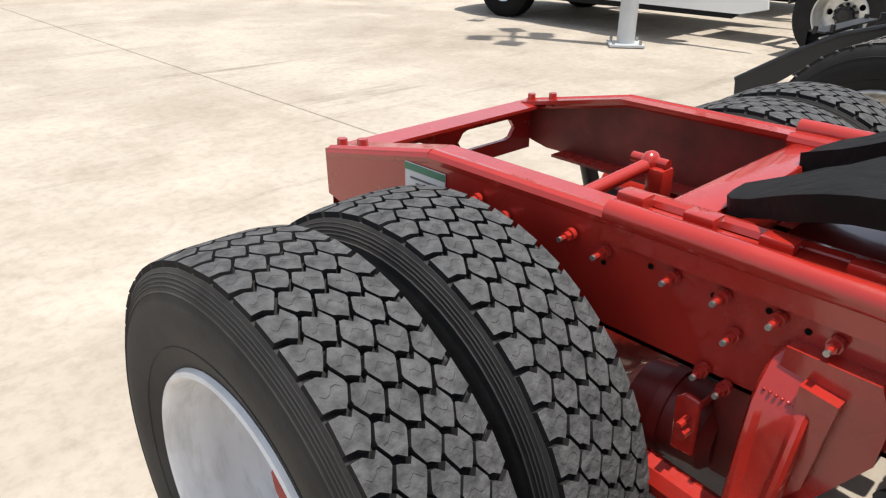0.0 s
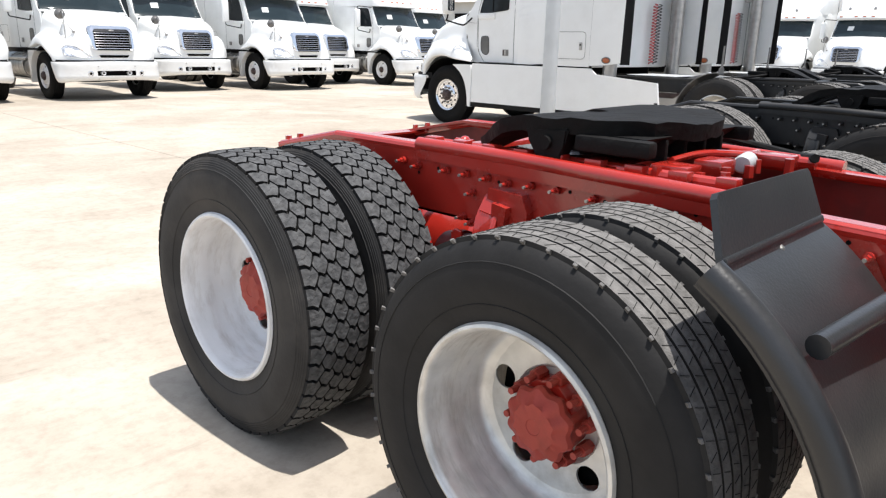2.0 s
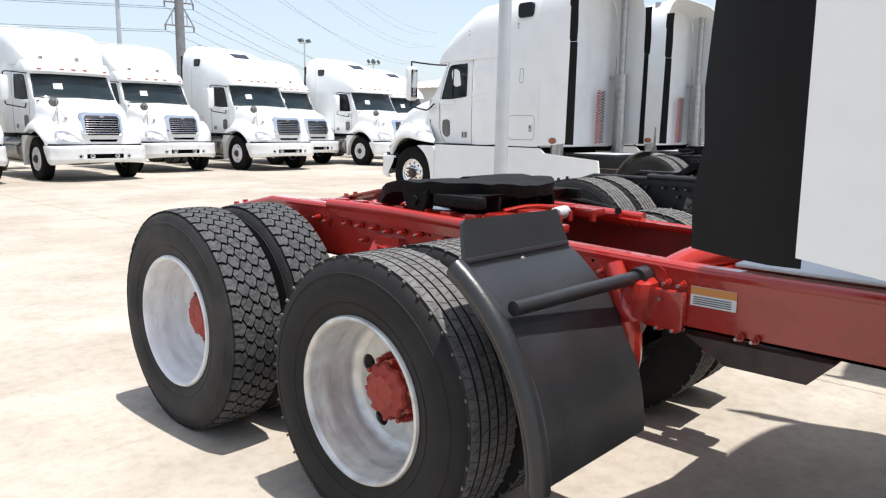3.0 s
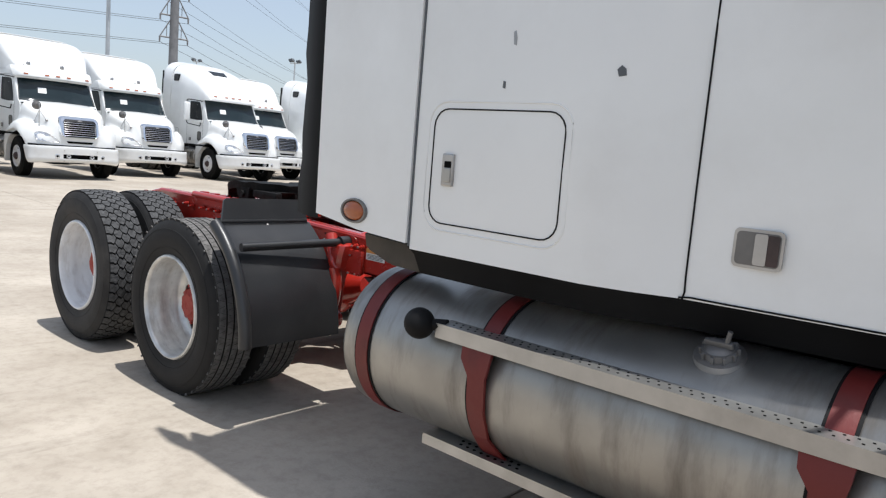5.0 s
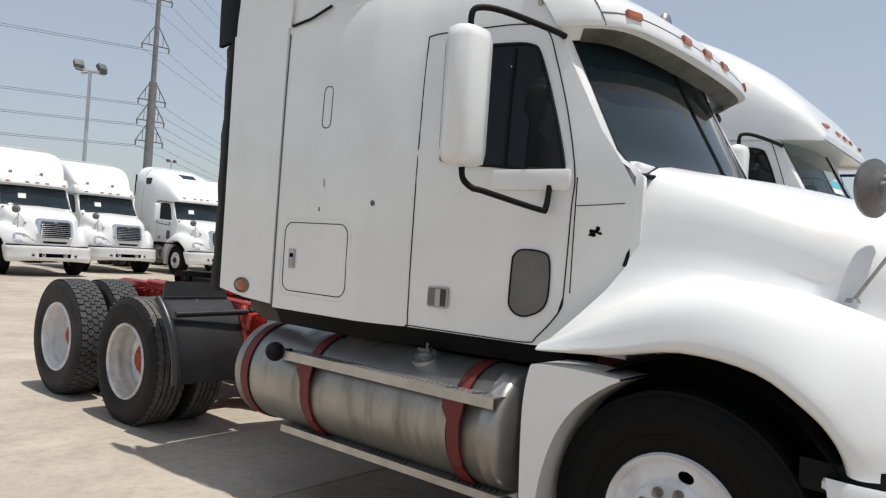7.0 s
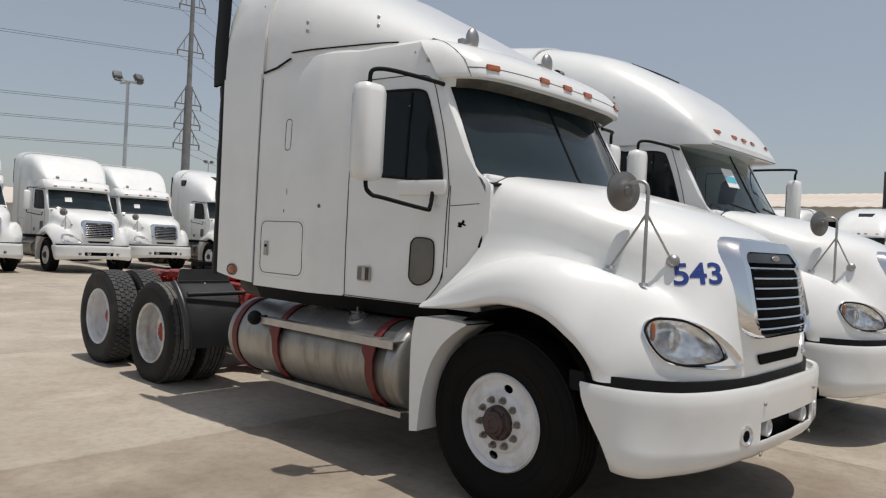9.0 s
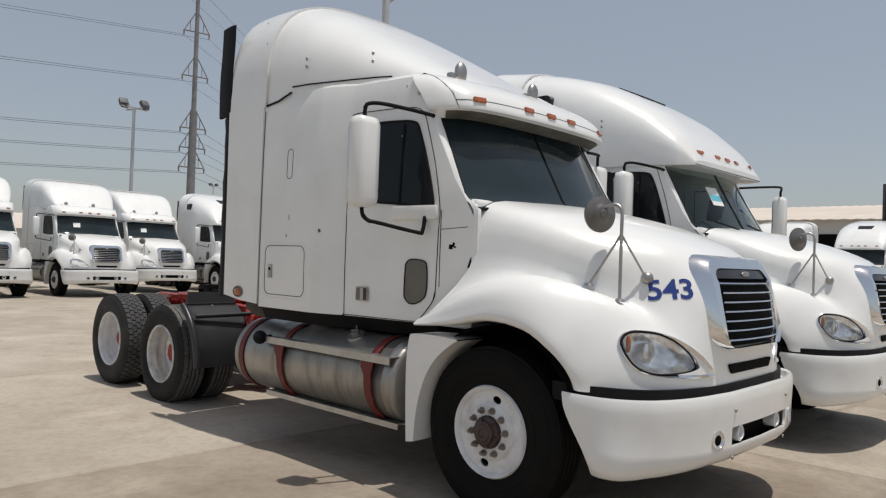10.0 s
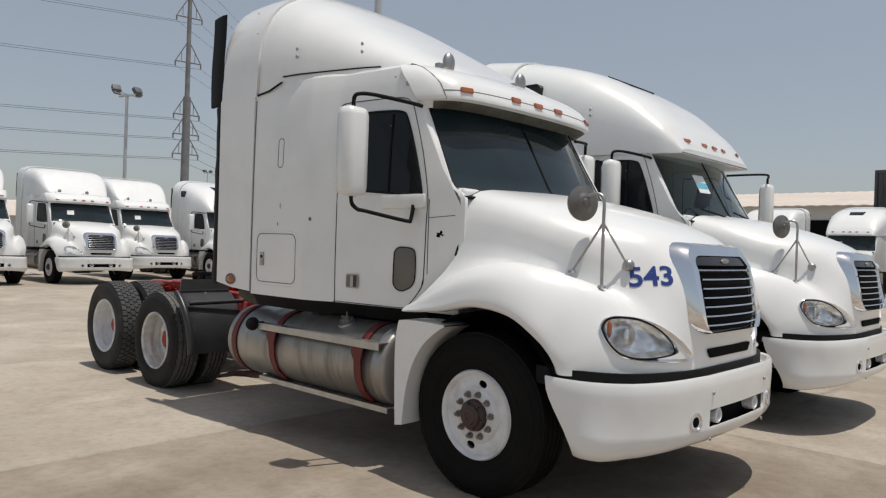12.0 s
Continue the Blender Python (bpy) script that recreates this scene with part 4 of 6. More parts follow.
        tube(bm, spline([(mx, my, 1.86), (mx, my - 0.01, 1.79), (mx - s * 0.02, my - 0.05, 1.75), (mx - s * 0.06, my - 0.075, 1.742), (s * 1.085, 0.70 + my0, 1.69), (s * 1.05, 0.685 + my0 * 0.8, 1.70), (s * 1.03, 0.685 + my0 * 0.5, 1.80)], 4), 0.014, 8)
        part("mirror_arm", bm, SEAL, mi, smooth=50)
        bm = bmesh.new()
        box(bm, (s * 1.022, 0.79, 1.828), (0.05, 0.40, 0.10), 0.02, (0, 0, s * -6))
        part("mirror_base", bm, WHITE, mi, smooth=40)
        # round mirror on a tripod, on the fender
        tripod = s < 0
        bm = bmesh.new()
        feet = [Vector((s * 0.883, -0.513, 1.400)), Vector((s * 0.827, -0.679, 1.319)), Vector((s * 0.682, -0.768, 1.438))]
        top = Vector((s * 0.827, -0.679, 1.69))
        for p in feet:
            tube(bm, [p, top], 0.007, 6)
            cyl(bm, p - Vector((0, 0, 0.006)), p + Vector((0, 0, 0.010)), 0.028, 0.02, 12)
        tube(bm, spline([feet[1], top, top + Vector((0, 0, 0.12)), top + Vector((0, 0.02, 0.16)), top + Vector((s * 0.01, 0.06, 0.168)), top + Vector((s * 0.02, 0.12, 0.145))], 4), 0.010, 8)
        ball(bm, feet[2] + Vector((0, 0, 0.012)), 0.036, seg=16)
        if tripod:
            fm = part("fender_mirror", bm, STEEL, T, "round convex mirror on a steel tripod", smooth=50)
            bm = bmesh.new()
            lathe(bm, [(0.0, 0.0), (0.012, 0.05), (0.018, 0.09), (0.010, 0.104), (-0.004, 0.106), (-0.008, 0.094), (-0.020, 0.075), (-0.022, 0.055), (-0.030, 0.050), (-0.034, 0.026), (-0.048, 0.022), (-0.050, 0.0)], 32)
            part("mirror_head", bm, DARK_STEEL, fm, smooth=60, at=Matrix.Translation((top.x + s * 0.02, top.y + 0.13, top.z + 0.115)) @ pose(0, 0, 0, 0, 0, 90 + 22 * s))
        # headlight
        bm = bmesh.new()
        uv = []
        # outline on the hood's corner: along it and up
        almond = [(.314, 1.090), (.306, 1.118), (.276, 1.148), (.219, 1.162), (.104, 1.156), (-.009, 1.126), (-.106, 1.076), (-.204, 1.004), (-.266, .938), (-.254, .918), (-.158, .914), (.034, .920), (.168, .936), (.242, .969), (.292, 1.030), (.314, 1.090)]
        outline = spline([(a, b, 0) for a, b in almond], 3)[:-1]
        away = Vector((-0.6, -0.8, 0.0))
        for q in outline:
            start = Vector((-0.8 * q.x, 0.6 * q.x, q.y)) + away * 2.0
            p, n, _, _ = H_SHELL.ray_cast(start, -away)
            uv.append((p, n if n.dot(away) > 0 else -n))
        NH = len(uv)
        ring = [p + n * 0.006 for p, n in uv]
        cen = sum(ring, Vector()) / len(ring)
        nn = sum((n for p, n in uv), Vector()).normalized()
        M = lambda p: Vector((-s * p.x, p.y, p.z))
        lens_c = cen + (ring[0] - cen) * 0.12
        inset = [p + (lens_c - p) * (0.085 + 0.20 * max(0, (p - lens_c).dot((cen - ring[0]).normalized())) / 0.3) for p in ring]
        L0 = [p + nn * 0.004 for p in inset]
        vs = [bm.verts.new(M(p)) for p in L0]
        mid = [bm.verts.new(M(p + (lens_c - p) * 0.45 + nn * 0.016)) for p in L0]
        cv = bm.verts.new(M(lens_c + nn * 0.024))
        for k in range(NH):
            j = (k + 1) % NH
            bm.faces.new((vs[k], vs[j], mid[j], mid[k]))
            bm.faces.new((mid[k], mid[j], cv))
        if fine:
            cb = bmesh.new()
            edge = [q - nn * (q - cen).dot(nn) for q in [p + (lens_c - p) * -0.04 for p in inset]]
            lo_ = [cb.verts.new(M(p - nn * 0.20)) for p in edge]
            hi_ = [cb.verts.new(M(p + nn * 0.16)) for p in edge]
            cb.faces.new(lo_)
            cb.faces.new(hi_)
            for k in range(NH):
                j = (k + 1) % NH
                cb.faces.new((lo_[k], lo_[j], hi_[j], hi_[k]))
            cutters.append(part("cutter", cb, WHITE, T))
        hl = part("headlight", bm, LENS if fine else REFLECTOR, T, "clear almond-shaped headlight in a chrome rim", smooth=60)
        bm = bmesh.new()
        out = [p + (p - cen) * 0.015 - n * 0.012 for p, n in uv]
        crest = [p + n * 0.016 + (cen - p) * 0.03 for p, n in uv]
        skin(bm, [[M(p) for p in c + c[:1]] for c in (out, [p + n * 0.012 for p, n in uv], crest, inset, [p - nn * 0.03 for p in inset])])
        part("headlight_rim", bm, CHROME, hl, "broad chrome rim", smooth=50)
        if fine:
            bm = bmesh.new()
            tube(bm, [M(p + nn * 0.003) for p in inset + inset[:1]], 0.0045, 6)
            part("headlight_seal", bm, SEAL, hl, smooth=50)
            bm = bmesh.new()
            back_ = [bm.verts.new(M(p - nn * 0.020)) for p in inset]
            deep = [bm.verts.new(M(p + (lens_c - p) * 0.35 - nn * 0.045)) for p in inset]
            for k in range(NH):
                j = (k + 1) % NH
                bm.faces.new((back_[k], back_[j], deep[j], deep[k]))
            bm.faces.new(deep)
            part("reflector", bm, REFLECTOR, hl, smooth=30)
            along = (ring[0] - cen).normalized()
            for k, (f, r) in enumerate(((0.035, 0.062),)):
                q = lens_c + along * f - nn * 0.026
                bm = bmesh.new()
                ball(bm, M(q), r, (1, 0.3, 1), 20)
                part("lamp_bowl", bm, REFLECTOR, hl, smooth=60)
            bm = bmesh.new()
            near_end = sorted(inset, key=lambda p: (p - lens_c).dot(along))[-1]
            q = near_end + (lens_c - near_end) * 0.20 - nn * 0.004
            ball(bm, M(q), 0.036, (0.4, 0.4, 1.35), 16)
            part("indicator", bm, AMBER, hl, "amber indicator lens", smooth=60)
    if cutters:
        # the headlights sit in real openings of the hood
        for c in cutters:
            cut = hood.modifiers.new("opening", "BOOLEAN")
            cut.operation, cut.object, cut.solver = "DIFFERENCE", c, "EXACT"
        bpy.context.view_layer.update()
        solid = bpy.data.meshes.new_from_object(hood.evaluated_get(bpy.context.evaluated_depsgraph_get()))
        hood.modifiers.clear()
        hood.data = solid
        for c in cutters:
            bpy.data.objects.remove(c)
    # grille
    bm = bmesh.new()
    go = [p for p in rounded(-0.492, 1.052, 0.492, 1.60, 0.13)]
    gi = [p for p in rounded(-0.388, 1.072, 0.388, 1.52, 0.085)]
    def nose(x, z, d):
        yc = table(z, [(0.88, -1.11), (1.12, -1.115), (1.40, -1.075), (1.58, -0.96), (1.65, -0.90)])
        return Vector((x, yc + 0.07 * (abs(x) / 0.5) ** 3 - d - 0.012, z))
    A = [nose(x, z, -0.075) for x, z in go]
    A1 = [nose(x * 0.985, 1.31 + (z - 1.31) * 0.98, 0.012) for x, z in go]
    A2 = [nose(x * 0.91, 1.31 + (z - 1.31) * 0.93, 0.050) for x, z in go]
    B2 = [nose(x * 1.02, z, 0.034) for x, z in gi]
    B = [nose(x, z, -0.006) for x, z in gi]
    skin(bm, [c + c[:1] for c in (A, A1, A2, B2, B)])
    gr = part("grille", bm, CHROME, T, "chrome grille surround with horizontal bars", smooth=35)
    # plain black sheet put in for the dark between the bars
    bm = bmesh.new()
    g0 = [[bm.verts.new(nose(0.384 * (2 * i / 12 - 1), 1.078 + 0.434 * k / 8, -0.004)) for i in range(13)] for k in range(9)]
    for k in range(8):
        for i in range(12):
            bm.faces.new((g0[k][i], g0[k][i + 1], g0[k + 1][i + 1], g0[k + 1][i]))
    part("grille_mesh", bm, HOLE, gr)
    for k in range(7):
        z = 1.112 + 0.0535 * k
        bm = bmesh.new()
        pts = [nose(0.378 * (2 * j / 10 - 1), z, 0.020) for j in range(11)]
        for dz, dd in ((0,0),):
            curves = [[p + Vector((0, o, h)) for p in pts] for o, h in ((0.0, -0.0045), (-0.004, 0.0), (0.0, 0.0045), (0.012, 0.005), (0.012, -0.004), (0.0, -0.0045))]
            skin(bm, curves)
        part("grille_bar", bm, CHROME, gr, smooth=40)
    bm = bmesh.new()
    skin(bm, [[nose(0.372 * (2 * j / 10 - 1), z, d) for j in range(11)] for z, d in ((1.458, 0.004), (1.462, 0.018), (1.512, 0.022), (1.516, 0.004))])
    part("header_panel", bm, BLACK_PLASTIC, gr, "dark glossy panel above the bars", smooth=40)
    bm = bmesh.new()
    ball(bm, nose(0, 1.488, 0.026), 0.058, (1, 0.2, 0.30), 20)
    part("badge", bm, STEEL, gr, "plain oval maker's badge", smooth=60)
    # air slot below the grille: its inner dark is a flat black patch
    bm = bmesh.new()
    sp = [(-0.315, 0.972), (-0.322, 0.962), (-0.29, 0.922), (-0.28, 0.917), (0.28, 0.917), (0.29, 0.922), (0.322, 0.962), (0.315, 0.972)]
    bm.faces.new([bm.verts.new((x, -1.106 + 0.06 * abs(x) ** 3, z)) for x, z in sp])
    thick(part("air_slot", bm, HOLE, T), 0.01, 0)
    # black gap strip and bumper
    plan = spline([(-1.125, -0.50, 0), (-1.135, -0.62, 0), (-1.10, -0.80, 0), (-0.98, -0.985, 0), (-0.75, -1.105, 0), (-0.46, -1.165, 0), (-0.36, -1.175, 0), (0, -1.185, 0)], 3)
    plan = plan + [Vector((-p.x, p.y, 0)) for p in plan[-2::-1]]
    bm = bmesh.new()
    skin(bm, [[Vector((p.x * 0.955, p.y + 0.075, z)) for p in plan] for z in (0.862, 0.76)])
    thick(part("gap_strip", bm, SEAL, T, smooth=50), 0.02, 0)
    prof = [(0.770, 0.19), (0.775, 0.05), (0.812, 0.030), (0.818, 0.006), (0.80, -0.003), (0.745, -0.005), (0.700, -0.003), (0.640, 0.0), (0.535, 0.002), (0.500, 0.0), (0.44, 0.018), (0.40, 0.045), (0.385, 0.075)]
    curves = []
    for z, inn in prof:
        c = []
        for p in plan:
            f = min(1, abs(p.x) / 1.1)
            zz = z + (0.022 * (1 - f ** 2) if z > 0.7 else 0.05 * (1 - f ** 3) * ease(0.55 - z, 0, 0.15))
            d = Vector((p.x * 0.6, p.y + 0.2, 0)).normalized()
            py = p.y
            if py > -0.985:
                ys_ = -0.515 - 0.19 * ease(0.80 - z, 0, 0.42)
                py = -0.985 + (py + 0.985) * (ys_ + 0.985) / 0.485
            c.append(Vector((p.x - d.x * inn, py - d.y * inn, zz)))
        curves.append(c)
    bm = bmesh.new()
    skin(bm, curves, skip=lambda i, j: i == 7 and 16 <= j <= len(plan) - 18)
    bumper = part("bumper", bm, WHITE, T, "wide white wrap-around bumper", smooth=40)
    thick(bumper, 0.015, -1)
    # black plate put in for the dark behind the bumper's opening
    bm = bmesh.new()
    box(bm, (0, -1.09, 0.57), (0.90, 0.02, 0.20))
    part("bumper_recess", bm, HOLE, bumper)
    for s in (-1, 1):
        bm = bmesh.new()
        lathe(bm, [(0, 0.022), (0.012, 0.025), (0.026, 0.036), (0.020, 0.046), (0.0, 0.048), (-0.10, 0.048)], 24)
        part("tow_ring", bm, WHITE_RIM, bumper, "round white tow socket", smooth=40, at=pose(s * 0.285, -1.145, 0.59, 0, 0, -90))
        bm = bmesh.new()
        lathe(bm, [(0, 0.040), (0.010, 0.046), (0.008, 0.056), (-0.01, 0.058)], 24)
        fl = part("fog_lamp", bm, CHROME, bumper, smooth=60, at=pose(s * 0.555, -1.146, 0.585, 0, 0, -90 + s * 12))
        bm = bmesh.new()
        lathe(bm, [(0.006, 0.0), (0.004, 0.025), (-0.004, 0.043)], 20)
        part("lamp_glass", bm, HOLE, fl, smooth=60)
        for z in (0.735, 0.47):
            bm = bmesh.new()
            ball(bm, (s * 0.40, -1.182 if z > 0.6 else -1.168, z), 0.012, (1, 0.6, 1), 8)
            part("bolt", bm, STEEL, bumper)
    # skirt behind the front wheel
    for s in (-1, 1):
        bm = bmesh.new()
        outer = spline([(0.615, 0.335, 0), (0.63, 0.60, 0), (0.635, 0.85, 0), (0.615, 1.0, 0), (0.58, 1.032, 0), (0.40, 1.038, 0), (0.20, 1.030, 0)], 3)
        innr = spline([(0.555, 0.345, 0), (0.535, 0.55, 0), (0.48, 0.74, 0), (0.40, 0.87, 0), (0.32, 0.945, 0), (0.25, 0.995, 0), (0.20, 1.022, 0)], 3)
        a = [[Vector((s * x, p.x, p.y)) for p in c] for c, x in ((innr, 0.95), (innr, 1.185), (innr, 1.20), (outer, 1.205), (outer, 1.19), (outer, 0.95))]
        skin(bm, a)
        part("wheel_arch_skirt", bm, WHITE, T, smooth=35)
    for s in (-1, 1):
        bm = bmesh.new()
        arc = [(0.62 * math.cos(radians(a)) - 0.02, 0.50 + 0.635 * math.sin(radians(a))) for a in range(-5, 181, 15)]
        skin(bm, [[Vector((s * x, y, z)) for y, z in arc] for x in (1.12, 0.85, 0.62)])
        skin(bm, [[Vector((s * 0.62, y, z)) for y, z in arc], [Vector((s * 0.62, -0.03, 0.62)) for _ in arc]])
        part("wheel_well", bm, SEAL, T, smooth=40)
    if roof == "raised":
        for s in (-1, 1):
            bm = bmesh.new()
            wp = rounded(1.95, 3.14, 2.25, 3.37, 0.06)
            prism(bm, wp, "x", min(s * 1.10, s * 1.187), max(s * 1.10, s * 1.187))
            part("sleeper_window", bm, TINT, rf)
        bm = bmesh.new()
        ya, yb = 1.32, 1.62
        za, zb_ = table(ya, zt), table(yb, zt)
        P = [(-0.26, ya), (0.26, ya), (0.30, yb), (-0.30, yb)]
        up = [bm.verts.new((x, y, table(y, zt) + 0.012)) for x, y in P]
        dn = [bm.verts.new((x, y, table(y, zt) - 0.05)) for x, y in P]
        bm.faces.new(up)
        for q in range(4):
            bm.faces.new((up[q], dn[q], dn[(q + 1) % 4], up[(q + 1) % 4]))
        part("roof_hatch", bm, TINT, rf, "dark tinted roof skylight")
    if not near:
        bm = bmesh.new()
        q = rows[7][8] if fine else rows[6][7]
        box(bm, (0, 0, 0), (0.20, 0.004, 0.22 if fine else 0.16))
        part("paper_notice", bm, PAPER, glass, "white paper notice behind the glass", at=pose(q.x, q.y - 0.012, q.z, -29, 0, -8))
        if fine:
            bm = bmesh.new()
            box(bm, (0, -0.004, -0.02), (0.18, 0.003, 0.07))
            o = part("notice_band", bm, INK_CYAN, glass, at=pose(q.x, q.y - 0.012, q.z, -29, 0, -8))
    # roof horns or beacons
    for x, y in ((-0.60, 0.78), (0.22, 0.74)):
        if not fine and roof != "fairing":
            break
        bm = bmesh.new()
        tube(bm, [(x - 0.13, y, 2.80), (x, y, 2.835)], 0.012, 8)
        ball(bm, (x, y + 0.02, 2.875), 0.070, (0.8, 0.55, 1.15), 16)
        box(bm, (x - 0.12, y, 2.82), (0.05, 0.05, 0.06), 0.01)
        part("roof_lamp", bm, STEEL, T, "small dull round roof lamp", smooth=60)
    # ---- chassis ----
    F = frame_mat
    top, bot = 1.0, 0.735
    for s in (-1, 1):
        bm = bmesh.new()
        x0, x1 = s * 0.43, s * 0.35
        low = 0.950
        outline = [(-0.85, bot), (6.18, bot + 0.03), (6.275, bot + 0.05), (6.28, 0.915), (5.86, top), (5.0, top), (3.5, low), (-0.85, low)]
        tail = [(5.86, top), (6.268, 0.916)]
        if fine and not near:
            outline = [(-0.85, bot), (6.20, bot + 0.02), (6.48, 0.53), (6.62, 0.50), (6.63, 0.60), (6.30, 0.815), (6.10, 0.925), (5.86, top), (5.0, top), (3.5, low), (-0.85, low)]
            tail = [(5.86, top), (6.10, 0.925), (6.30, 0.815), (6.63, 0.60)]
        prism(bm, outline, "x", min(x0, x0 - s * 0.01), max(x0, x0 - s * 0.01))
        crest = [(-0.85, low), (3.5, low), (5.0, top)] + tail
        for (ya, za), (yb, zb_) in zip(crest, crest[1:]):
            tube(bm, [(x0 - s * 0.016, ya, za - 0.012), (x0 - s * 0.016, yb, zb_ - 0.012)], 0.020, 10)
            skin(bm, [[Vector((x0 - s * 0.012, y, z + 0.004)), Vector((x1, y, z + 0.004)), Vector((x1, y, z - 0.008)), Vector((x0 - s * 0.012, y, z - 0.008))] for y, z in ((ya, za), (yb, zb_))])
        slope = [(-0.85, bot), (6.1, bot + (0.0297 if near else 0.0197))]
        skin(bm, [[Vector((x, y, z + dz_)) for x, dz_ in ((x0, 0), (x1, 0), (x1, 0.009), (x0, 0.009), (x0, 0))] for y, z in slope])
        bmesh.ops.bevel(bm, geom=[e for e in bm.edges if abs(e.verts[0].co.z - top) < 0.001 and abs(e.verts[1].co.z - top) < 0.001 and abs(abs(e.verts[0].co.x) - 0.43) < 0.001 and abs(abs(e.verts[1].co.x) - 0.43) < 0.001], offset=0.012, segments=3, affect="EDGES")
        # the inside of the rail: its grime and shade put into a darker red
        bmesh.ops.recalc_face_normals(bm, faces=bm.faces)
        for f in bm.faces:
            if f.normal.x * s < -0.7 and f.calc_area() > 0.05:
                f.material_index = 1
        part("frame_rail", bm, [F, RED_GRIME_SHADE if near else F], T, smooth=30)
        if fine:
            # angle iron that carries the coupling
            bm = bmesh.new()
            tube(bm, [(s * 0.43, 5.36, top + 0.006), (s * 0.43, 4.9, top + 0.004), (s * 0.43, 4.16, top - 0.018)], 0.026, 10)
            prism(bm, [(5.36, 0.955), (5.36, 1.0), (5.0, 1.0), (4.16, 0.967), (4.16, 0.93)], "x", min(s * 0.432, s * 0.446), max(s * 0.432, s * 0.446))
            part("mounting_angle", bm, F, T, smooth=40)
    if fine:
        # rear closing beam with two long holes
        bm = bmesh.new()
        ys0, ys1 = 6.255, 6.27
        xs = [-0.42 + 0.84 * k / 40 for k in range(41)]
        def hole(x):
            for c in (-0.20, 0.20):
                d = abs(x - c)
                if d < 0.13:
                    return 0.035 if d < 0.095 else 0.035 * math.sqrt(max(0, 1 - ((d - 0.095) / 0.035) ** 2))
            return 0
        for y in (ys0, ys1):
            for half in (-1, 1):
                c0 = [Vector((x, y, 0.835 + half * 0.085)) for x in xs]
                c1 = [Vector((x, y, 0.835 + half * hole(x))) for x in xs]
                skin(bm, [c0, c1])
        for half in (-1, 1):
            skin(bm, [[Vector((x, y, 0.835 + half * 0.085)) for x in xs] for y in (ys0, ys1)])
            skin(bm, [[Vector((x, y, 0.835 + half * hole(x))) for x in xs] for y in (ys0, ys1)])
        box(bm, (0, 6.22, 0.918), (0.84, 0.09, 0.010))
        bmesh.ops.remove_doubles(bm, verts=bm.verts, dist=0.0004)
        part("end_beam", bm, F, T)
        for x, y in ((-0.40, 6.24), (-0.40, 6.15), (0.40, 6.24), (0.40, 6.15)):
            bm = bmesh.new()
            zt2 = 0.916 + 0.20 * (6.28 - y)
            cyl(bm, (x, y, zt2 - 0.02), (x, y, zt2 + 0.022), 0.016, 0.014, 6)
            part("bolt", bm, F, T)
        # cross members
        for y, z, h in ((5.28, 0.935, 0.13), (3.55, 0.84, 0.16), (4.95, 0.80, 0.15), (1.5, 0.83, 0.16)):
            bm = bmesh.new()
            box(bm, (0, y, z), (0.83, 0.10, h), 0.02)
            part("cross_member", bm, F, T, smooth=30)
        bm = bmesh.new()
        box(bm, (0.02, 3.03, 0.972), (0.80, 0.80, 0.012), 0.004)
        part("deck_plate", bm, GALV, T, "grey steel deck plate behind the cab")
        for s in (-1, 1):
            bm = bmesh.new()
            prism(bm, [(3.55, 0.735), (3.42, 0.66), (3.12, 0.66), (3.05, 0.735)], "x", s * 0.40 - 0.03, s * 0.40 + 0.03)
            part("rail_gusset", bm, RED_DARK, T)
            bm = bmesh.new()
            lathe(bm, [(-0.06, 0.0), (-0.06, 0.05), (-0.04, 0.062), (0.04, 0.062), (0.06, 0.05), (0.06, 0.0)], 20)
            part("bushing", bm, F, T, smooth=40, at=pose(s * 0.50, 3.74, 0.47))
            bm = bmesh.new()
            tube(bm, spline([(s * 0.47, 3.80, 0.93), (s * 0.50, 3.72, 0.80), (s * 0.50, 3.70, 0.64), (s * 0.50, 3.74, 0.47)], 4), 0.036, 10)
            part("cast_arm", bm, F, T, smooth=50)
        # unseen cross member added to fill the dark between the rear hangers; forward brake chambers
        bm = bmesh.new()
        box(bm, (0, 5.05, 0.66), (0.80, 0.14, 0.26), 0.03)
        part("cross_member", bm, RED_GRIME_SHADE if near else F, T, smooth=30)
        for s in (-1, 1):
            bm = bmesh.new()
            lathe(bm, [(-0.11, 0.0), (-0.11, 0.06), (-0.09, 0.082), (-0.012, 0.088), (-0.012, 0.096), (0.012, 0.096), (0.012, 0.088), (0.07, 0.082), (0.10, 0.05), (0.10, 0.0)], 24)
            part("brake_chamber", bm, RED_GRIME_SHADE if near else F, T, smooth=40, at=pose(s * 0.36, 5.20, 0.60, 0, 0, 90))
        bm = bmesh.new()
        prism(bm, [(5.10, 0.61), (5.145, 0.61), (5.15, 0.72), (5.13, 0.735), (5.102, 0.73)], "x", -0.475, -0.462)
        bmesh.ops.bevel(bm, geom=bm.edges[:], offset=0.003, segments=1, affect="EDGES")
        cyl(bm, (-0.46, 5.12, 0.665), (-0.50, 5.12, 0.665), 0.012, seg=6)
        cyl(bm, (-0.30, 5.12, 0.69), (-0.51, 5.12, 0.69), 0.007, seg=8)
        part("brake_bracket", bm, F, T, smooth=30)
        # arched cross member and torque rods
        bm = bmesh.new()
        tube(bm, spline([(-0.42, 3.66, 0.90), (-0.25, 3.62, 0.945), (0.0, 3.56, 0.945), (0.40, 3.50, 0.87)], 5), 0.047, 12)
        part("cross_tube", bm, F, T, smooth=50)
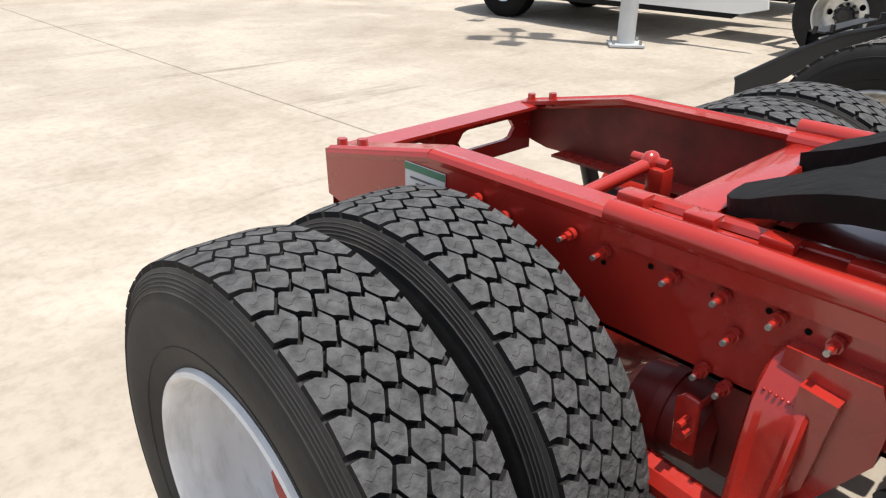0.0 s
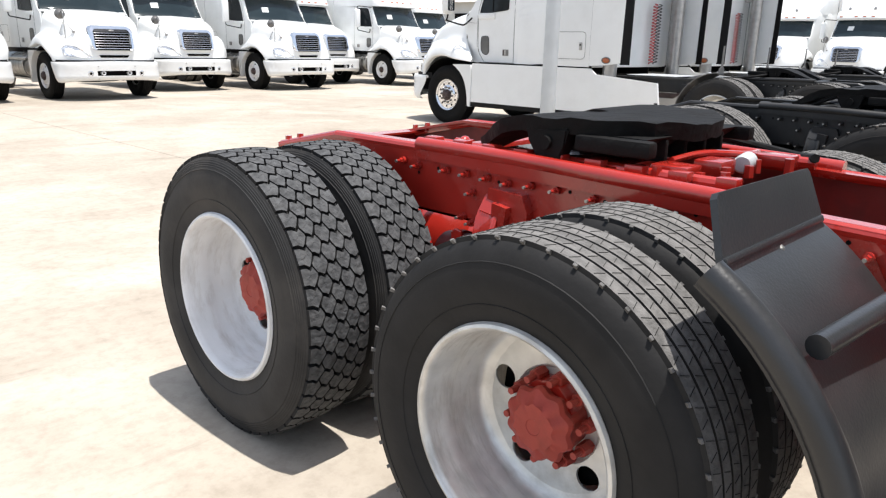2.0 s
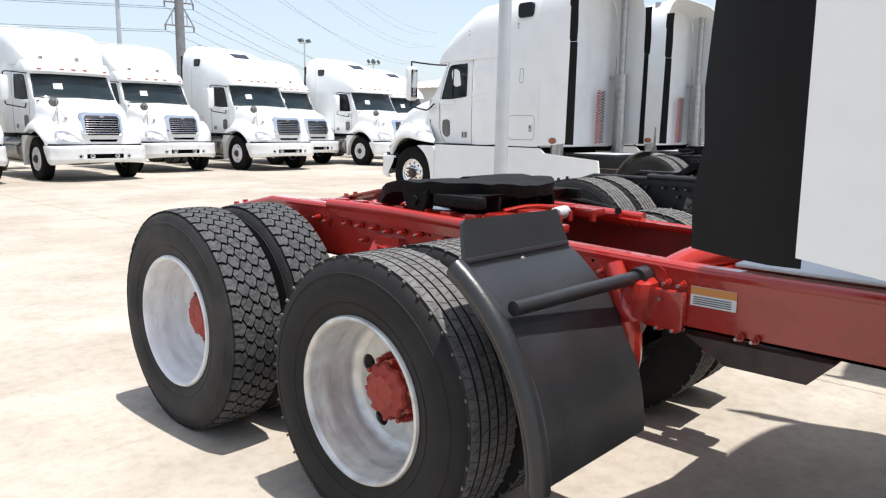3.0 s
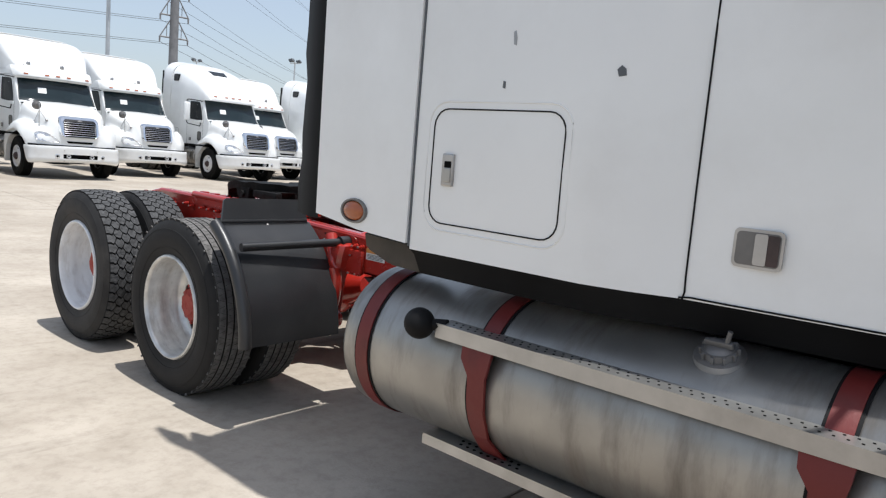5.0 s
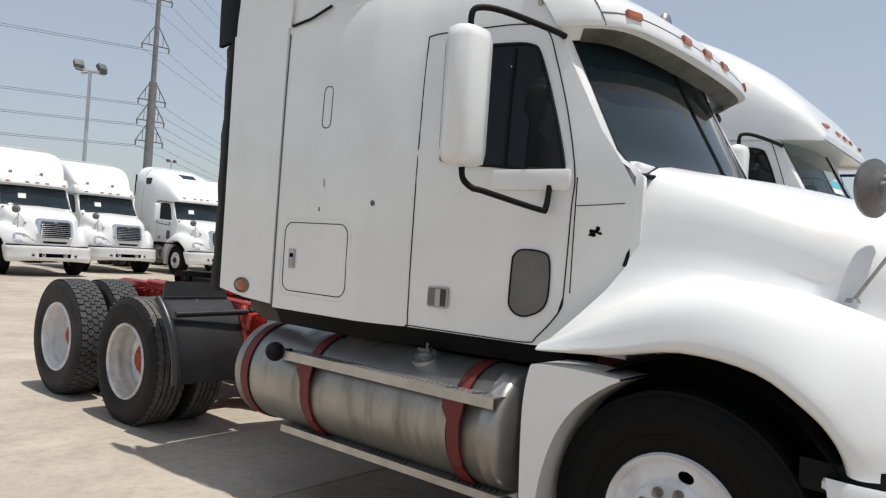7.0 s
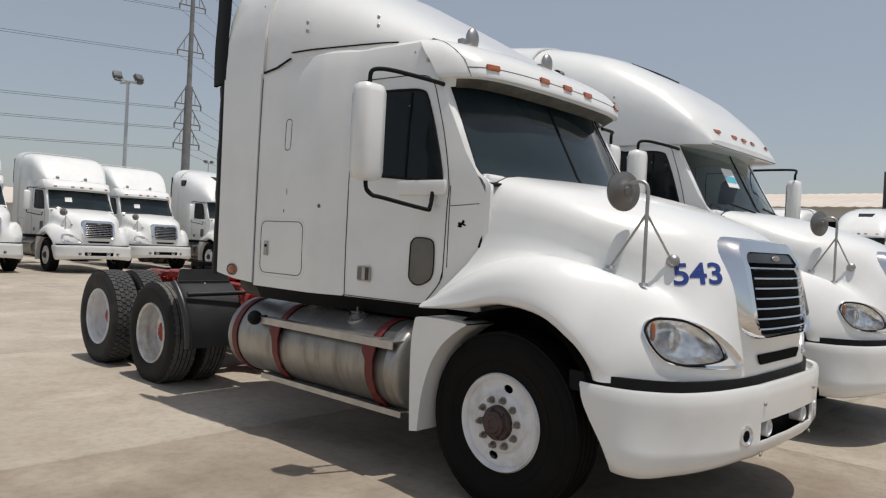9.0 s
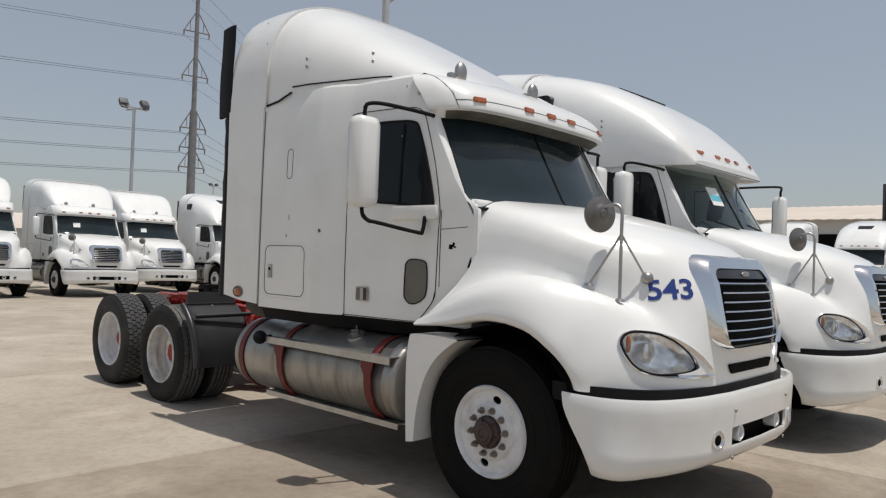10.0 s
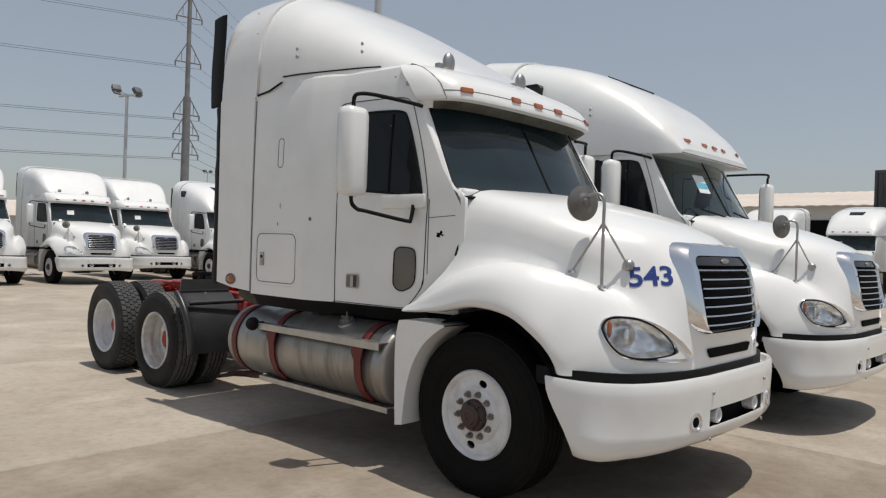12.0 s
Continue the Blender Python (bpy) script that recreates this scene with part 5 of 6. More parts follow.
        bm = bmesh.new()
        tube(bm, [(-0.40, 5.62, 0.88), (0.02, 5.55, 0.95)], 0.018, 10)
        ball(bm, (0.03, 5.55, 0.952), 0.032, (1, 0.8, 1), 12)
        cyl(bm, (0.03, 5.50, 0.957), (0.03, 5.60, 0.957), 0.014, seg=10)
        box(bm, (0.03, 5.52, 0.90), (0.06, 0.05, 0.10), 0.015)
        part("torque_rod", bm, F, T, smooth=40)
        # axle, differential, air bags, hangers
        for y in (WHEEL_A, WHEEL_B):
            bm = bmesh.new()
            tube(bm, [(-0.95, y, 0.5), (-0.25, y, 0.5), (0.25, y, 0.5), (0.95, y, 0.5)], 0.075, 14)
            ball(bm, (0.05, y, 0.52), 0.21, (1, 1, 1), 20)
            cyl(bm, (0.05, y - 0.15, 0.52), (0.05, y - 0.34, 0.56), 0.12, 0.07, 16)
            part("drive_axle", bm, F, T, smooth=45)
            for s in (-1, 1):
                bm = bmesh.new()
                lathe(bm, [(-0.09, 0.0), (-0.09, 0.12), (-0.05, 0.135), (0.0, 0.12), (0.05, 0.135), (0.09, 0.12), (0.09, 0.0)], 20)
                part("air_bag", bm, SEAL, T, smooth=50, at=pose(s * 0.30, y + 0.26, 0.60, 0, 90, 0))
                bm = bmesh.new()
                tube(bm, spline([(s * 0.51, y - 0.67, 0.54), (s * 0.49, y - 0.36, 0.56), (s * 0.47, y - 0.1, 0.58), (s * 0.46, y + 0.15, 0.52), (s * 0.38, y + 0.30, 0.47)], 4), 0.035, 8)
                part("leaf_spring", bm, F, T, smooth=40)
                # hanger: a cast bracket with raised side ribs, leaning out from the rail to the spring eye
                bm = bmesh.new()
                if y == WHEEL_B:
                    yc, secs = y - 0.660, []
                    for z, xf, w, dip, back, lean in ((0.888, 0.452, 0.030, 0.0, 0.43, -0.1), (0.872, 0.464, 0.042, 0.0, 0.42, -0.2), (0.83, 0.488, 0.046, 0.002, 0.42, -0.1), (0.80, 0.505, 0.046, 0.006, 0.42, 0.1), (0.74, 0.522, 0.045, 0.014, 0.43, 0.3), (0.66, 0.540, 0.043, 0.018, 0.45, 0.6), (0.60, 0.552, 0.040, 0.016, 0.48, 0.9), (0.575, 0.556, 0.037, 0.006, 0.49, 1.0), (0.545, 0.556, 0.033, 0.0, 0.50, 1.1)):
                        ring = [(back, -w), (xf - 0.008, -w), (xf, -w + 0.006), (xf, -w + 0.014), (xf - dip, -w + 0.024), (xf - dip, w - 0.024), (xf, w - 0.014), (xf, w - 0.006), (xf - 0.008, w), (back, w), (back, -w)]
                        secs.append([Vector((s * a, yc + b, z + lean * (w - b) * 0.9)) for a, b in ring])
                    rws = skin(bm, secs)
                    bm.faces.new(rws[0][:-1])
                    bm.faces.new(rws[-1][:-1])
                    # cast plate behind it, spreading along the rail
                    prism(bm, [(y - 0.780, 0.895), (y - 0.640, 0.90), (y - 0.620, 0.70), (y - 0.690, 0.60), (y - 0.740, 0.66), (y - 0.800, 0.76), (y - 0.805, 0.84)], "x", s * 0.445 - 0.022, s * 0.445 + 0.022)
                    prism(bm, [(y - 0.740, 0.85), (y - 0.680, 0.86), (y - 0.680, 0.62), (y - 0.720, 0.68)], "x", s * 0.475 - 0.02, s * 0.475 + 0.02)
                    # raised casting marks
                    for k in range(7):
                        ball(bm, (s * 0.492, yc + 0.030 - 0.010 * k, 0.826 - 0.0015 * k), 0.0032, (1, 1, 1), 6)
                    # spring eye
                    lathe(bm, [(-0.045, 0.034), (-0.045, 0.054), (-0.038, 0.058), (0.038, 0.058), (0.045, 0.054), (0.045, 0.034)], 28, at=(s * 0.53, y - 0.708, 0.555), closed=True)
                    cyl(bm, (s * 0.50, y - 0.708, 0.555), (s * 0.582, y - 0.708, 0.555), 0.017, seg=6)
                    eye = bmesh.new()
                    lathe(eye, [(-0.035, 0.0), (-0.035, 0.033), (0.035, 0.033), (0.035, 0.0)], 24)
                    part("bushing", eye, RED_DARK, T, smooth=40, at=pose(s * 0.53, y - 0.708, 0.555))
                else:
                    secs = []
                    for z, wy, x, d in ((0.905, 0.022, 0.445, 0.04), (0.89, 0.044, 0.452, 0.06), (0.84, 0.054, 0.455, 0.072), (0.77, 0.048, 0.452, 0.066), (0.70, 0.034, 0.45, 0.060), (0.58, 0.044, 0.45, 0.072), (0.47, 0.056, 0.45, 0.085), (0.42, 0.036, 0.445, 0.075)):
                        yc = y - 0.68 + 0.22 * (0.90 - z)
                        ring = [(x - 0.02, yc - wy), (x + d - 0.02, yc - wy), (x + d, yc - wy + 0.02), (x + d, yc + wy - 0.02), (x + d - 0.02, yc + wy), (x - 0.02, yc + wy), (x - 0.02, yc - wy)]
                        secs.append([Vector((s * a, b, z)) for a, b in ring])
                    rws = skin(bm, secs)
                    bm.faces.new(rws[0][:-1])
                    bm.faces.new(rws[-1][:-1])
                    box(bm, (s * 0.445, y - 0.72, 0.81), (0.03, 0.20, 0.13), 0.01)
                    cyl(bm, (s * 0.44, y - 0.56, 0.47), (s * 0.58, y - 0.56, 0.47), 0.05, seg=18)
                part("spring_hanger", bm, F, T, smooth=40)
                bm = bmesh.new()
                cyl(bm, (s * 0.485, y + 0.42, 0.74), (s * 0.52, y + 0.32, 0.40), 0.028, 0.034, 12)
                part("shock_absorber", bm, BLACK_CHASSIS, T, smooth=40)
                bm = bmesh.new()
                cyl(bm, (s * 0.50, y + 0.12, 0.66), (s * 0.50, y + 0.32, 0.66), 0.085, seg=18)
                part("brake_chamber", bm, F, T, smooth=40)
        # bolts along the rails
        bn = bmesh.new()
        cyl(bn, (0.01, 0, 0), (-0.003, 0, 0), 0.0135, seg=14)
        cyl(bn, (-0.004, 0, 0), (-0.016, 0, 0), 0.0105, 0.0098, 6)
        cyl(bn, (-0.016, 0, 0), (-0.028, 0, 0), 0.0058, seg=8)
        cyl(bn, (-0.028, 0, 0), (-0.035, 0, 0), 0.0054, seg=8, mat=1)
        first = part("bolt", bn, [F, STEEL], T, at=pose(-0.443, 5.61, 0.92))
        spots = [(5.69, 0.938), (5.435, 0.937), (5.355, 0.926), (5.21, 0.928), (5.115, 0.927), (5.02, 0.925), (4.93, 0.92), (4.835, 0.926), (4.735, 0.927), (4.60, 0.92), (4.40, 0.92), (4.20, 0.92), (5.085, 0.865), (5.08, 0.76), (5.125, 0.775), (3.85, 0.903), (3.795, 0.902), (3.70, 0.903), (3.615, 0.897), (3.565, 0.897), (3.625, 0.846), (3.632, 0.748), (3.578, 0.748), (3.374, 0.765), (3.328, 0.765)]
        for s in (-1, 1):
            for y, z in spots:
                if s > 0 and y < 4.5:
                    continue
                b = again(first, T, pose(s * 0.445 if s < 0 else 0.445, y, z, 0, 0, 0 if s < 0 else 180))
        hb = bmesh.new()
        cyl(hb, (0, 0, 0), (-0.0012, 0, 0), 0.006, seg=10)
        hole1 = part("bolt_hole", hb, HOLE, T, at=pose(-0.43, 5.36, 0.90))
        for k in range(15):
            again(hole1, T, pose(-0.4305, 5.26 - 0.095 * k - (0.03 if k % 3 else 0), 0.918 if k % 2 else 0.928))
    # fifth-wheel coupling
    bm = bmesh.new()
    cx, cy, zt_ = 0.0, 4.84, 1.145
    def plate_outline(scale=1.0):
        pts = []
        for k in range(25):
            a = math.pi * (1.0 + k / 24)
            pts.append((0.46 * math.cos(a) * scale, 0.40 * math.sin(a) * scale - 0.02))
        pts += [(0.46, 0.14), (0.44, 0.26), (0.32, 0.47), (0.28, 0.51), (0.17, 0.51), (0.09, 0.16), (0.04, 0.05), (-0.04, 0.05), (-0.09, 0.16), (-0.17, 0.51), (-0.28, 0.51), (-0.32, 0.47), (-0.44, 0.26), (-0.46, 0.14)]
        return pts
    def zplate(y):
        return zt_ - 0.12 * ease(y, 0.08, 0.46) - 0.02 * ease(-y, 0.25, 0.42) + 0.02 * (-y)
    O = plate_outline()
    rg = random.Random(7)
    dense = []
    for (xa, ya), (xb, yb) in zip(O, O[1:] + O[:1]):
        m_ = max(1, int(math.hypot(xb - xa, yb - ya) / 0.05))
        dense += [(xa + (xb - xa) * q / m_, ya + (yb - ya) * q / m_) for q in range(m_)]
    dense = [(x * 0.84, y * 0.84 - 0.03) for x, y in dense]
    O = [(x + rg.uniform(-0.008, 0.008), y + rg.uniform(-0.008, 0.008)) for x, y in dense] if fine else O
    up = [bm.verts.new((cx + x, cy + y, zplate(y) + rg.uniform(-0.005, 0.004))) for x, y in O]
    dn = [bm.verts.new((cx + x * 0.985, cy + y * 0.985, zplate(y) - 0.042 - 0.012 * ease(0.3 - y, 0, 0.3) + rg.uniform(-0.006, 0.005))) for x, y in O]
    bm.faces.new(up)
    bm.faces.new(dn[::-1])
    for i in range(len(O)):
        j = (i + 1) % len(O)
        bm.faces.new((up[i], dn[i], dn[j], up[j]))
    bmesh.ops.triangulate(bm, faces=[f for f in bm.faces if len(f.verts) > 4])
    fw = part("fifth_wheel", bm, GREASE, T, "greasy black coupling plate with two ramps", smooth=30)
    if fine:
        for s in (-1, 1):
            bm = bmesh.new()
            prism(bm, [(cy - 0.10, 1.115), (cy + 0.075, 1.11), (cy + 0.05, 1.065), (cy + 0.005, 0.985), (cy - 0.06, 0.985), (cy - 0.085, 1.06)], "x", s * 0.36 - 0.03, s * 0.36 + 0.03)
            bmesh.ops.bevel(bm, geom=bm.edges[:], offset=0.008, segments=2, affect="EDGES")
            cyl(bm, (s * 0.31, cy - 0.02, 1.065), (s * 0.405, cy - 0.02, 1.065), 0.022, seg=14)
            box(bm, (s * 0.36, cy - 0.25, 1.075), (0.05, 0.26, 0.05), 0.012)
            part("pivot_bracket", bm, GREASE, fw, smooth=30)
        bm = bmesh.new()
        box(bm, (0, cy, 1.0), (0.80, 0.50, 0.02), 0.004)
        for k in range(10):
            box(bm, (-0.36, cy - 0.75 + 0.14 * k, 1.015), (0.045, 0.06, 0.03), 0.006)
        box(bm, (-0.25, cy - 0.40, 1.012), (0.10, 0.12, 0.035), 0.008)
        box(bm, (-0.14, cy - 0.47, 1.018), (0.11, 0.09, 0.05), 0.010)
        box(bm, (0.02, cy - 0.44, 1.01), (0.20, 0.05, 0.03), 0.006)
        box(bm, (0.20, cy - 0.52, 1.014), (0.09, 0.14, 0.04), 0.010)
        for k, (x, y) in enumerate(((-0.30, -0.50), (-0.27, -0.56), (-0.22, -0.54), (-0.05, -0.54), (0.06, -0.52), (0.12, -0.60), (0.27, -0.48), (-0.33, -0.38))):
            cyl(bm, (x, cy + y, 0.985), (x, cy + y, 1.022 + 0.006 * (k % 3)), 0.017, 0.015, 6)
        tube(bm, spline([(-0.20, cy - 0.36, 1.03), (-0.06, cy - 0.40, 1.045), (0.10, cy - 0.47, 1.035), (0.22, cy - 0.46, 1.03)], 4), 0.011, 8)
        for x in (-0.32, 0.32):
            tube(bm, [(x, cy + 0.5, 1.0), (x, cy - 0.62, 1.0)], 0.020, 10)
        part("slider_base", bm, F, fw, smooth=30)
        bm = bmesh.new()
        lathe(bm, [(-0.055, 0.0), (-0.055, 0.024), (-0.048, 0.029), (0.048, 0.029), (0.055, 0.024), (0.055, 0.0)], 20)
        part("air_cylinder", bm, GALV, fw, "pale grey release cylinder", smooth=40, at=pose(0.02, cy - 0.56, 1.02, 0, 0, 12))
        # added ribbed body; its black stands for the shadowed void under the plate
        bm = bmesh.new()
        prism(bm, [(cy - 0.34, 1.10), (cy + 0.06, 1.105), (cy + 0.02, 1.05), (cy - 0.26, 1.04)], "x", -0.33, 0.33)
        for x in (-0.2, -0.07, 0.07, 0.2):
            box(bm, (x, cy - 0.14, 1.055), (0.02, 0.40, 0.07), 0.005)
        part("plate_ribs", bm, GREASE, fw, "black ribbed body added for the shadow under the plate", smooth=30)
        bm = bmesh.new()
        tube(bm, spline([(0.42, cy - 0.1, 1.06), (0.52, cy - 0.3, 1.02), (0.48, cy - 0.5, 1.0), (0.30, cy - 0.62, 1.02)], 4), 0.016, 8)
        part("release_handle", bm, GREASE, fw, smooth=40)
    # wheels
    tr = ("worn", "block") if near else ("worn", "worn")
    rims = (BARE_RIM, WHITE_RIM) if near else (BARE_RIM, BARE_RIM)
    for (y, tread, rm) in ((WHEEL_A, tr[0], rims[0]), (WHEEL_B, tr[1], rims[1])):
        for s in (-1, 1):
            if not fine and s > 0:
                continue
            w = wheel_rear(T, s * 0.985, y - (0.09 if near and s > 0 and y == WHEEL_B else 0), 0.498 if y == WHEEL_B or not near else 0.470, s, tread, rm, hub_mat, fine)
            if y == WHEEL_A and near:
                # the worn highway tyres are a little smaller
                w.matrix_basis = w.matrix_basis @ Matrix.Diagonal((1, 0.972, 0.972, 1))
    for s in (-1, 1):
        wheel_front(T, s * 0.99, 0.0, 0.498, s, fine, bright)
    bm = bmesh.new()
    tube(bm, [(-0.85, 0, 0.48), (-0.4, 0, 0.40), (0.4, 0, 0.40), (0.85, 0, 0.48)], 0.05, 10)
    box(bm, (0, 0.05, 0.75), (0.75, 1.3, 0.45), 0.1)
    part("front_axle_and_sump", bm, BLACK_CHASSIS, T, smooth=40)
    # fuel tanks, straps and steps
    for s in (-1, 1):
        if s > 0 and not fine:
            continue
        if skirts:
            bm = bmesh.new()
            xs_ = s * 1.17
            prism(bm, [(0.62, 0.42), (0.64, 1.06), (2.45, 1.06), (2.55, 0.98), (3.55, 0.90), (3.62, 0.50), (3.3, 0.42)], "x", xs_ - 0.02, xs_ + 0.02)
            part("side_skirt", bm, WHITE, T)
            bm = bmesh.new()
            prism(bm, [(0.62, 0.34), (0.62, 0.42), (3.3, 0.42), (3.2, 0.36)], "x", xs_ - 0.018, xs_ + 0.012)
            part("skirt_lip", bm, SEAL, T)
        if skirts:
            continue
        tx, tz, tr_ = s * 0.929, 0.669, 0.291
        bm = bmesh.new()
        lathe(bm, [(0, 0), (0.003, 0.15), (0.010, 0.247), (0.020, 0.276), (0.040, 0.290), (0.055, 0.291), (0.100, 0.291), (0.104, 0.294), (0.112, 0.294), (0.116, 0.291), (1.935, 0.291), (1.968, 0.288), (1.992, 0.273), (2.008, 0.238), (2.016, 0.14), (2.02, 0)], 56)
        tank = part("fuel_tank", bm, ALU, T, "cylindrical aluminium fuel tank", smooth=40, at=pose(tx, 0.74, tz, 0, 0, 90))
        def on_tank(nm, bm2, mt, lb="", sm=40):
            o = part(nm, bm2, mt, tank, lb, smooth=sm)
            o.matrix_basis = pose(tx, 0.74, tz, 0, 0, 90).inverted()
            return o
        for y in (2.60, 2.04, 0.99):
            bm = bmesh.new()
            lathe(bm, [(-0.032, tr_ + 0.001), (-0.032, tr_ + 0.008), (0.032, tr_ + 0.008), (0.032, tr_ + 0.001)], 48)
            bmesh.ops.rotate(bm, cent=(0, 0, 0), matrix=Matrix.Rotation(radians(90), 3, "Z"), verts=bm.verts)
            bmesh.ops.translate(bm, vec=(tx, y, tz), verts=bm.verts)
            liner = bmesh.new()
            lathe(liner, [(-0.041, tr_), (-0.041, tr_ + 0.004), (0.041, tr_ + 0.004), (0.041, tr_)], 48)
            bmesh.ops.rotate(liner, cent=(0, 0, 0), matrix=Matrix.Rotation(radians(90), 3, "Z"), verts=liner.verts)
            bmesh.ops.translate(liner, vec=(tx, y, tz), verts=liner.verts)
            on_tank("strap_liner", liner, SEAL, "black rubber strip under the strap")
            on_tank("tank_strap", bm, STRAP_RED if near else STEEL, "dull red strap round the tank" if near else "")
        for y in (2.03, 0.98):
            bm = bmesh.new()
            ox = s * (abs(tx) + tr_ - 0.02)
            secs = []
            for z, wy, ox2 in ((0.81, 0.062, 0.018), (0.765, 0.058, 0.026), (0.715, 0.036, 0.028), (0.60, 0.034, 0.016), (0.50, 0.032, -0.026), (0.44, 0.044, -0.082), (0.410, 0.048, -0.115)):
                yc = y + 0.012 * (z > 0.74)
                secs.append([Vector((ox + s * a, b, z)) for a, b in ((ox2, yc - wy), (ox2 + 0.012, yc - wy), (ox2 + 0.012, yc + wy), (ox2, yc + wy), (ox2, yc - wy))])
            rws = skin(bm, secs)
            bm.faces.new(rws[0][:-1])
            bm.faces.new(rws[-1][:-1])
            on_tank("step_bracket", bm, STRAP_RED if near else STEEL, sm=20)
        for (xo, z, y0, y1) in ((1.235, 0.853, 0.765, 2.225), (1.14, 0.405, 0.765, 2.33)):
            bm = bmesh.new()
            w_, lip = 0.15, 0.047 if z > 0.6 else 0.036
            u = [(xo, z + 0.003), (xo - w_, z + 0.003), (xo - w_, z - lip), (xo - w_ + 0.006, z - lip), (xo - w_ + 0.006, z - 0.003), (xo - 0.006, z - 0.003), (xo - 0.006, z - lip), (xo, z - lip)]
            prism(bm, [(s * a, b) for a, b in u], "y", y0, y1)
            on_tank("step", bm, ALU_STEP, "perforated aluminium step", 20)
            if near and s < 0:
                bm = bmesh.new()
                k = 0
                y = y0 + 0.04
                while y < y1 - 0.03:
                    if (k // 9) % 2 == 0 or z > 0.6:
                        hr = 0.0042 if z > 0.6 else 0.0066
                        for q in range(4):
                            c = (s * (xo - 0.03 - 0.03 * q), y + 0.015 * (q % 2))
                            cyl(bm, (c[0], c[1], z + 0.001), (c[0], c[1], z + 0.0044), hr, hr * 0.94, 8)
                    y += 0.031
                    k += 1
                o = part("grip_pattern", bm, HOLE, tank, "rows of punched grip holes")
                o["kind"] = "stuff"
                o.matrix_basis = pose(tx, 0.74, tz, 0, 0, 90).inverted()
        bm = bmesh.new()
        lean = 24
        cyl(bm, (0, 0, -0.02), (0, 0, 0.010), 0.074, 0.070, 28, 1)
        cyl(bm, (0, 0, 0.0), (0, 0, 0.030), 0.050, 0.047, 14)
        cyl(bm, (0, 0, 0.030), (0, 0, 0.037), 0.040, 0.030, 20)
        for k in range(10):
            a = k * math.pi / 5
            box(bm, (0.050 * math.cos(a), 0.050 * math.sin(a), 0.017), (0.010, 0.010, 0.026), 0.002, (0, 0, k * 36))
        box(bm, (0, 0, 0.044), (0.016, 0.080, 0.018), 0.004)
        tube(bm, [(0, -0.02, 0.045), (0.008, -0.03, 0.085)], 0.007, 8)
        bmesh.ops.transform(bm, matrix=pose(tx + s * tr_ * math.sin(radians(lean)), 1.33, tz + tr_ * math.cos(radians(lean)), 0, s * lean, 0), verts=bm.verts)
        on_tank("filler_cap", bm, [DARK_STEEL, STEEL], "round dull steel filler cap", 40)
    if near:
        bm = bmesh.new()
        prism(bm, [(2.44, 1.085), (2.78, 1.10), (2.76, 1.03), (2.62, 0.985), (2.44, 0.98)], "x", -1.10, -0.98)
        bmesh.ops.bevel(bm, geom=bm.edges[:], offset=0.012, segments=2, affect="EDGES")
        part("corner_bracket", bm, CREAM_DARK, T, "dirty brown corner bracket under the sleeper", smooth=40)
        bm = bmesh.new()
        ball(bm, (-1.245, 2.292, 0.842), 0.055, seg=24)
        cyl(bm, (-1.225, 2.25, 0.845), (-1.205, 2.20, 0.845), 0.02, 0.025, 12)
        part("step_end_ball", bm, SEAL, T, "black rubber ball on the step's end", smooth=60)
    # mudguards in front of the forward drive wheels
    if near:
        for s in (-1,):
            bm = bmesh.new()
            arc = []
            for k in range(15):
                a, r = radians(123.5 + 57 * k / 14), 0.678 + 0.012 * k / 14
                arc.append((GUARD + r * math.cos(a), 0.42 + r * math.sin(a)))
            inner_x, outer_x = 0.52, 1.10
            xs2 = [outer_x + 0.012, outer_x + 0.016, outer_x, outer_x - 0.04] + [outer_x - 0.04 - (outer_x - 0.04 - inner_x) * k / 6 for k in range(1, 7)]
            curves = []
            for i, x in enumerate(xs2):
                dr = [-0.05, -0.02, 0.012, 0.0, 0, 0, 0, 0, 0, 0][i]
                curves.append([Vector((s * x, GUARD + (y - GUARD) * (1 + dr), 0.498 + (z - 0.498) * (1 + dr))) for y, z in arc])
            skin(bm, curves)
            g = part("mudguard", bm, BLACK_PLASTIC, T, "curved black plastic mudguard", smooth=50)
            thick(g, 0.008, 0)
            bm = bmesh.new()
            tube(bm, [(s * outer_x, y, z) for y, z in arc], 0.032, 12)
            part("rolled_edge", bm, BLACK_PLASTIC, g, smooth=50)
            bm = bmesh.new()
            a0 = arc[0]
            lean = pose(0, a0[0], a0[1] + 0.01, -20, 0, 0)
            prism(bm, [(s * 0.535, -0.030), (s * 0.537, 0.015), (s * 0.550, 0.108), (s * 0.561, 0.118), (s * 1.025, 0.122), (s * 1.038, 0.112), (s * 1.066, 0.012), (s * 1.075, -0.030)], "y", -0.010, 0.004)
            box(bm, (s * 0.805, -0.010, 0.0), (0.53, 0.012, 0.016), 0.005)
            bmesh.ops.transform(bm, matrix=lean, verts=bm.verts)
            part("flap", bm, BLACK_PLASTIC, g, "flat bolted rubber flap")
            bm = bmesh.new()
            ball(bm, (s * 0.80, arc[0][0] - 0.012, arc[0][1] - 0.012), 0.012, seg=10)
            part("bolt", bm, DARK_STEEL, g)
            bm = bmesh.new()
            tube(bm, [(s * 1.06, 3.765, 0.890), (s * 0.45, 3.705, 0.905)], 0.022, 14)
            cyl(bm, (s * 0.49, 3.70, 0.903), (s * 0.43, 3.70, 0.906), 0.034, seg=14)
            part("support_tube", bm, BLACK_PLASTIC, g, smooth=40)
    else:
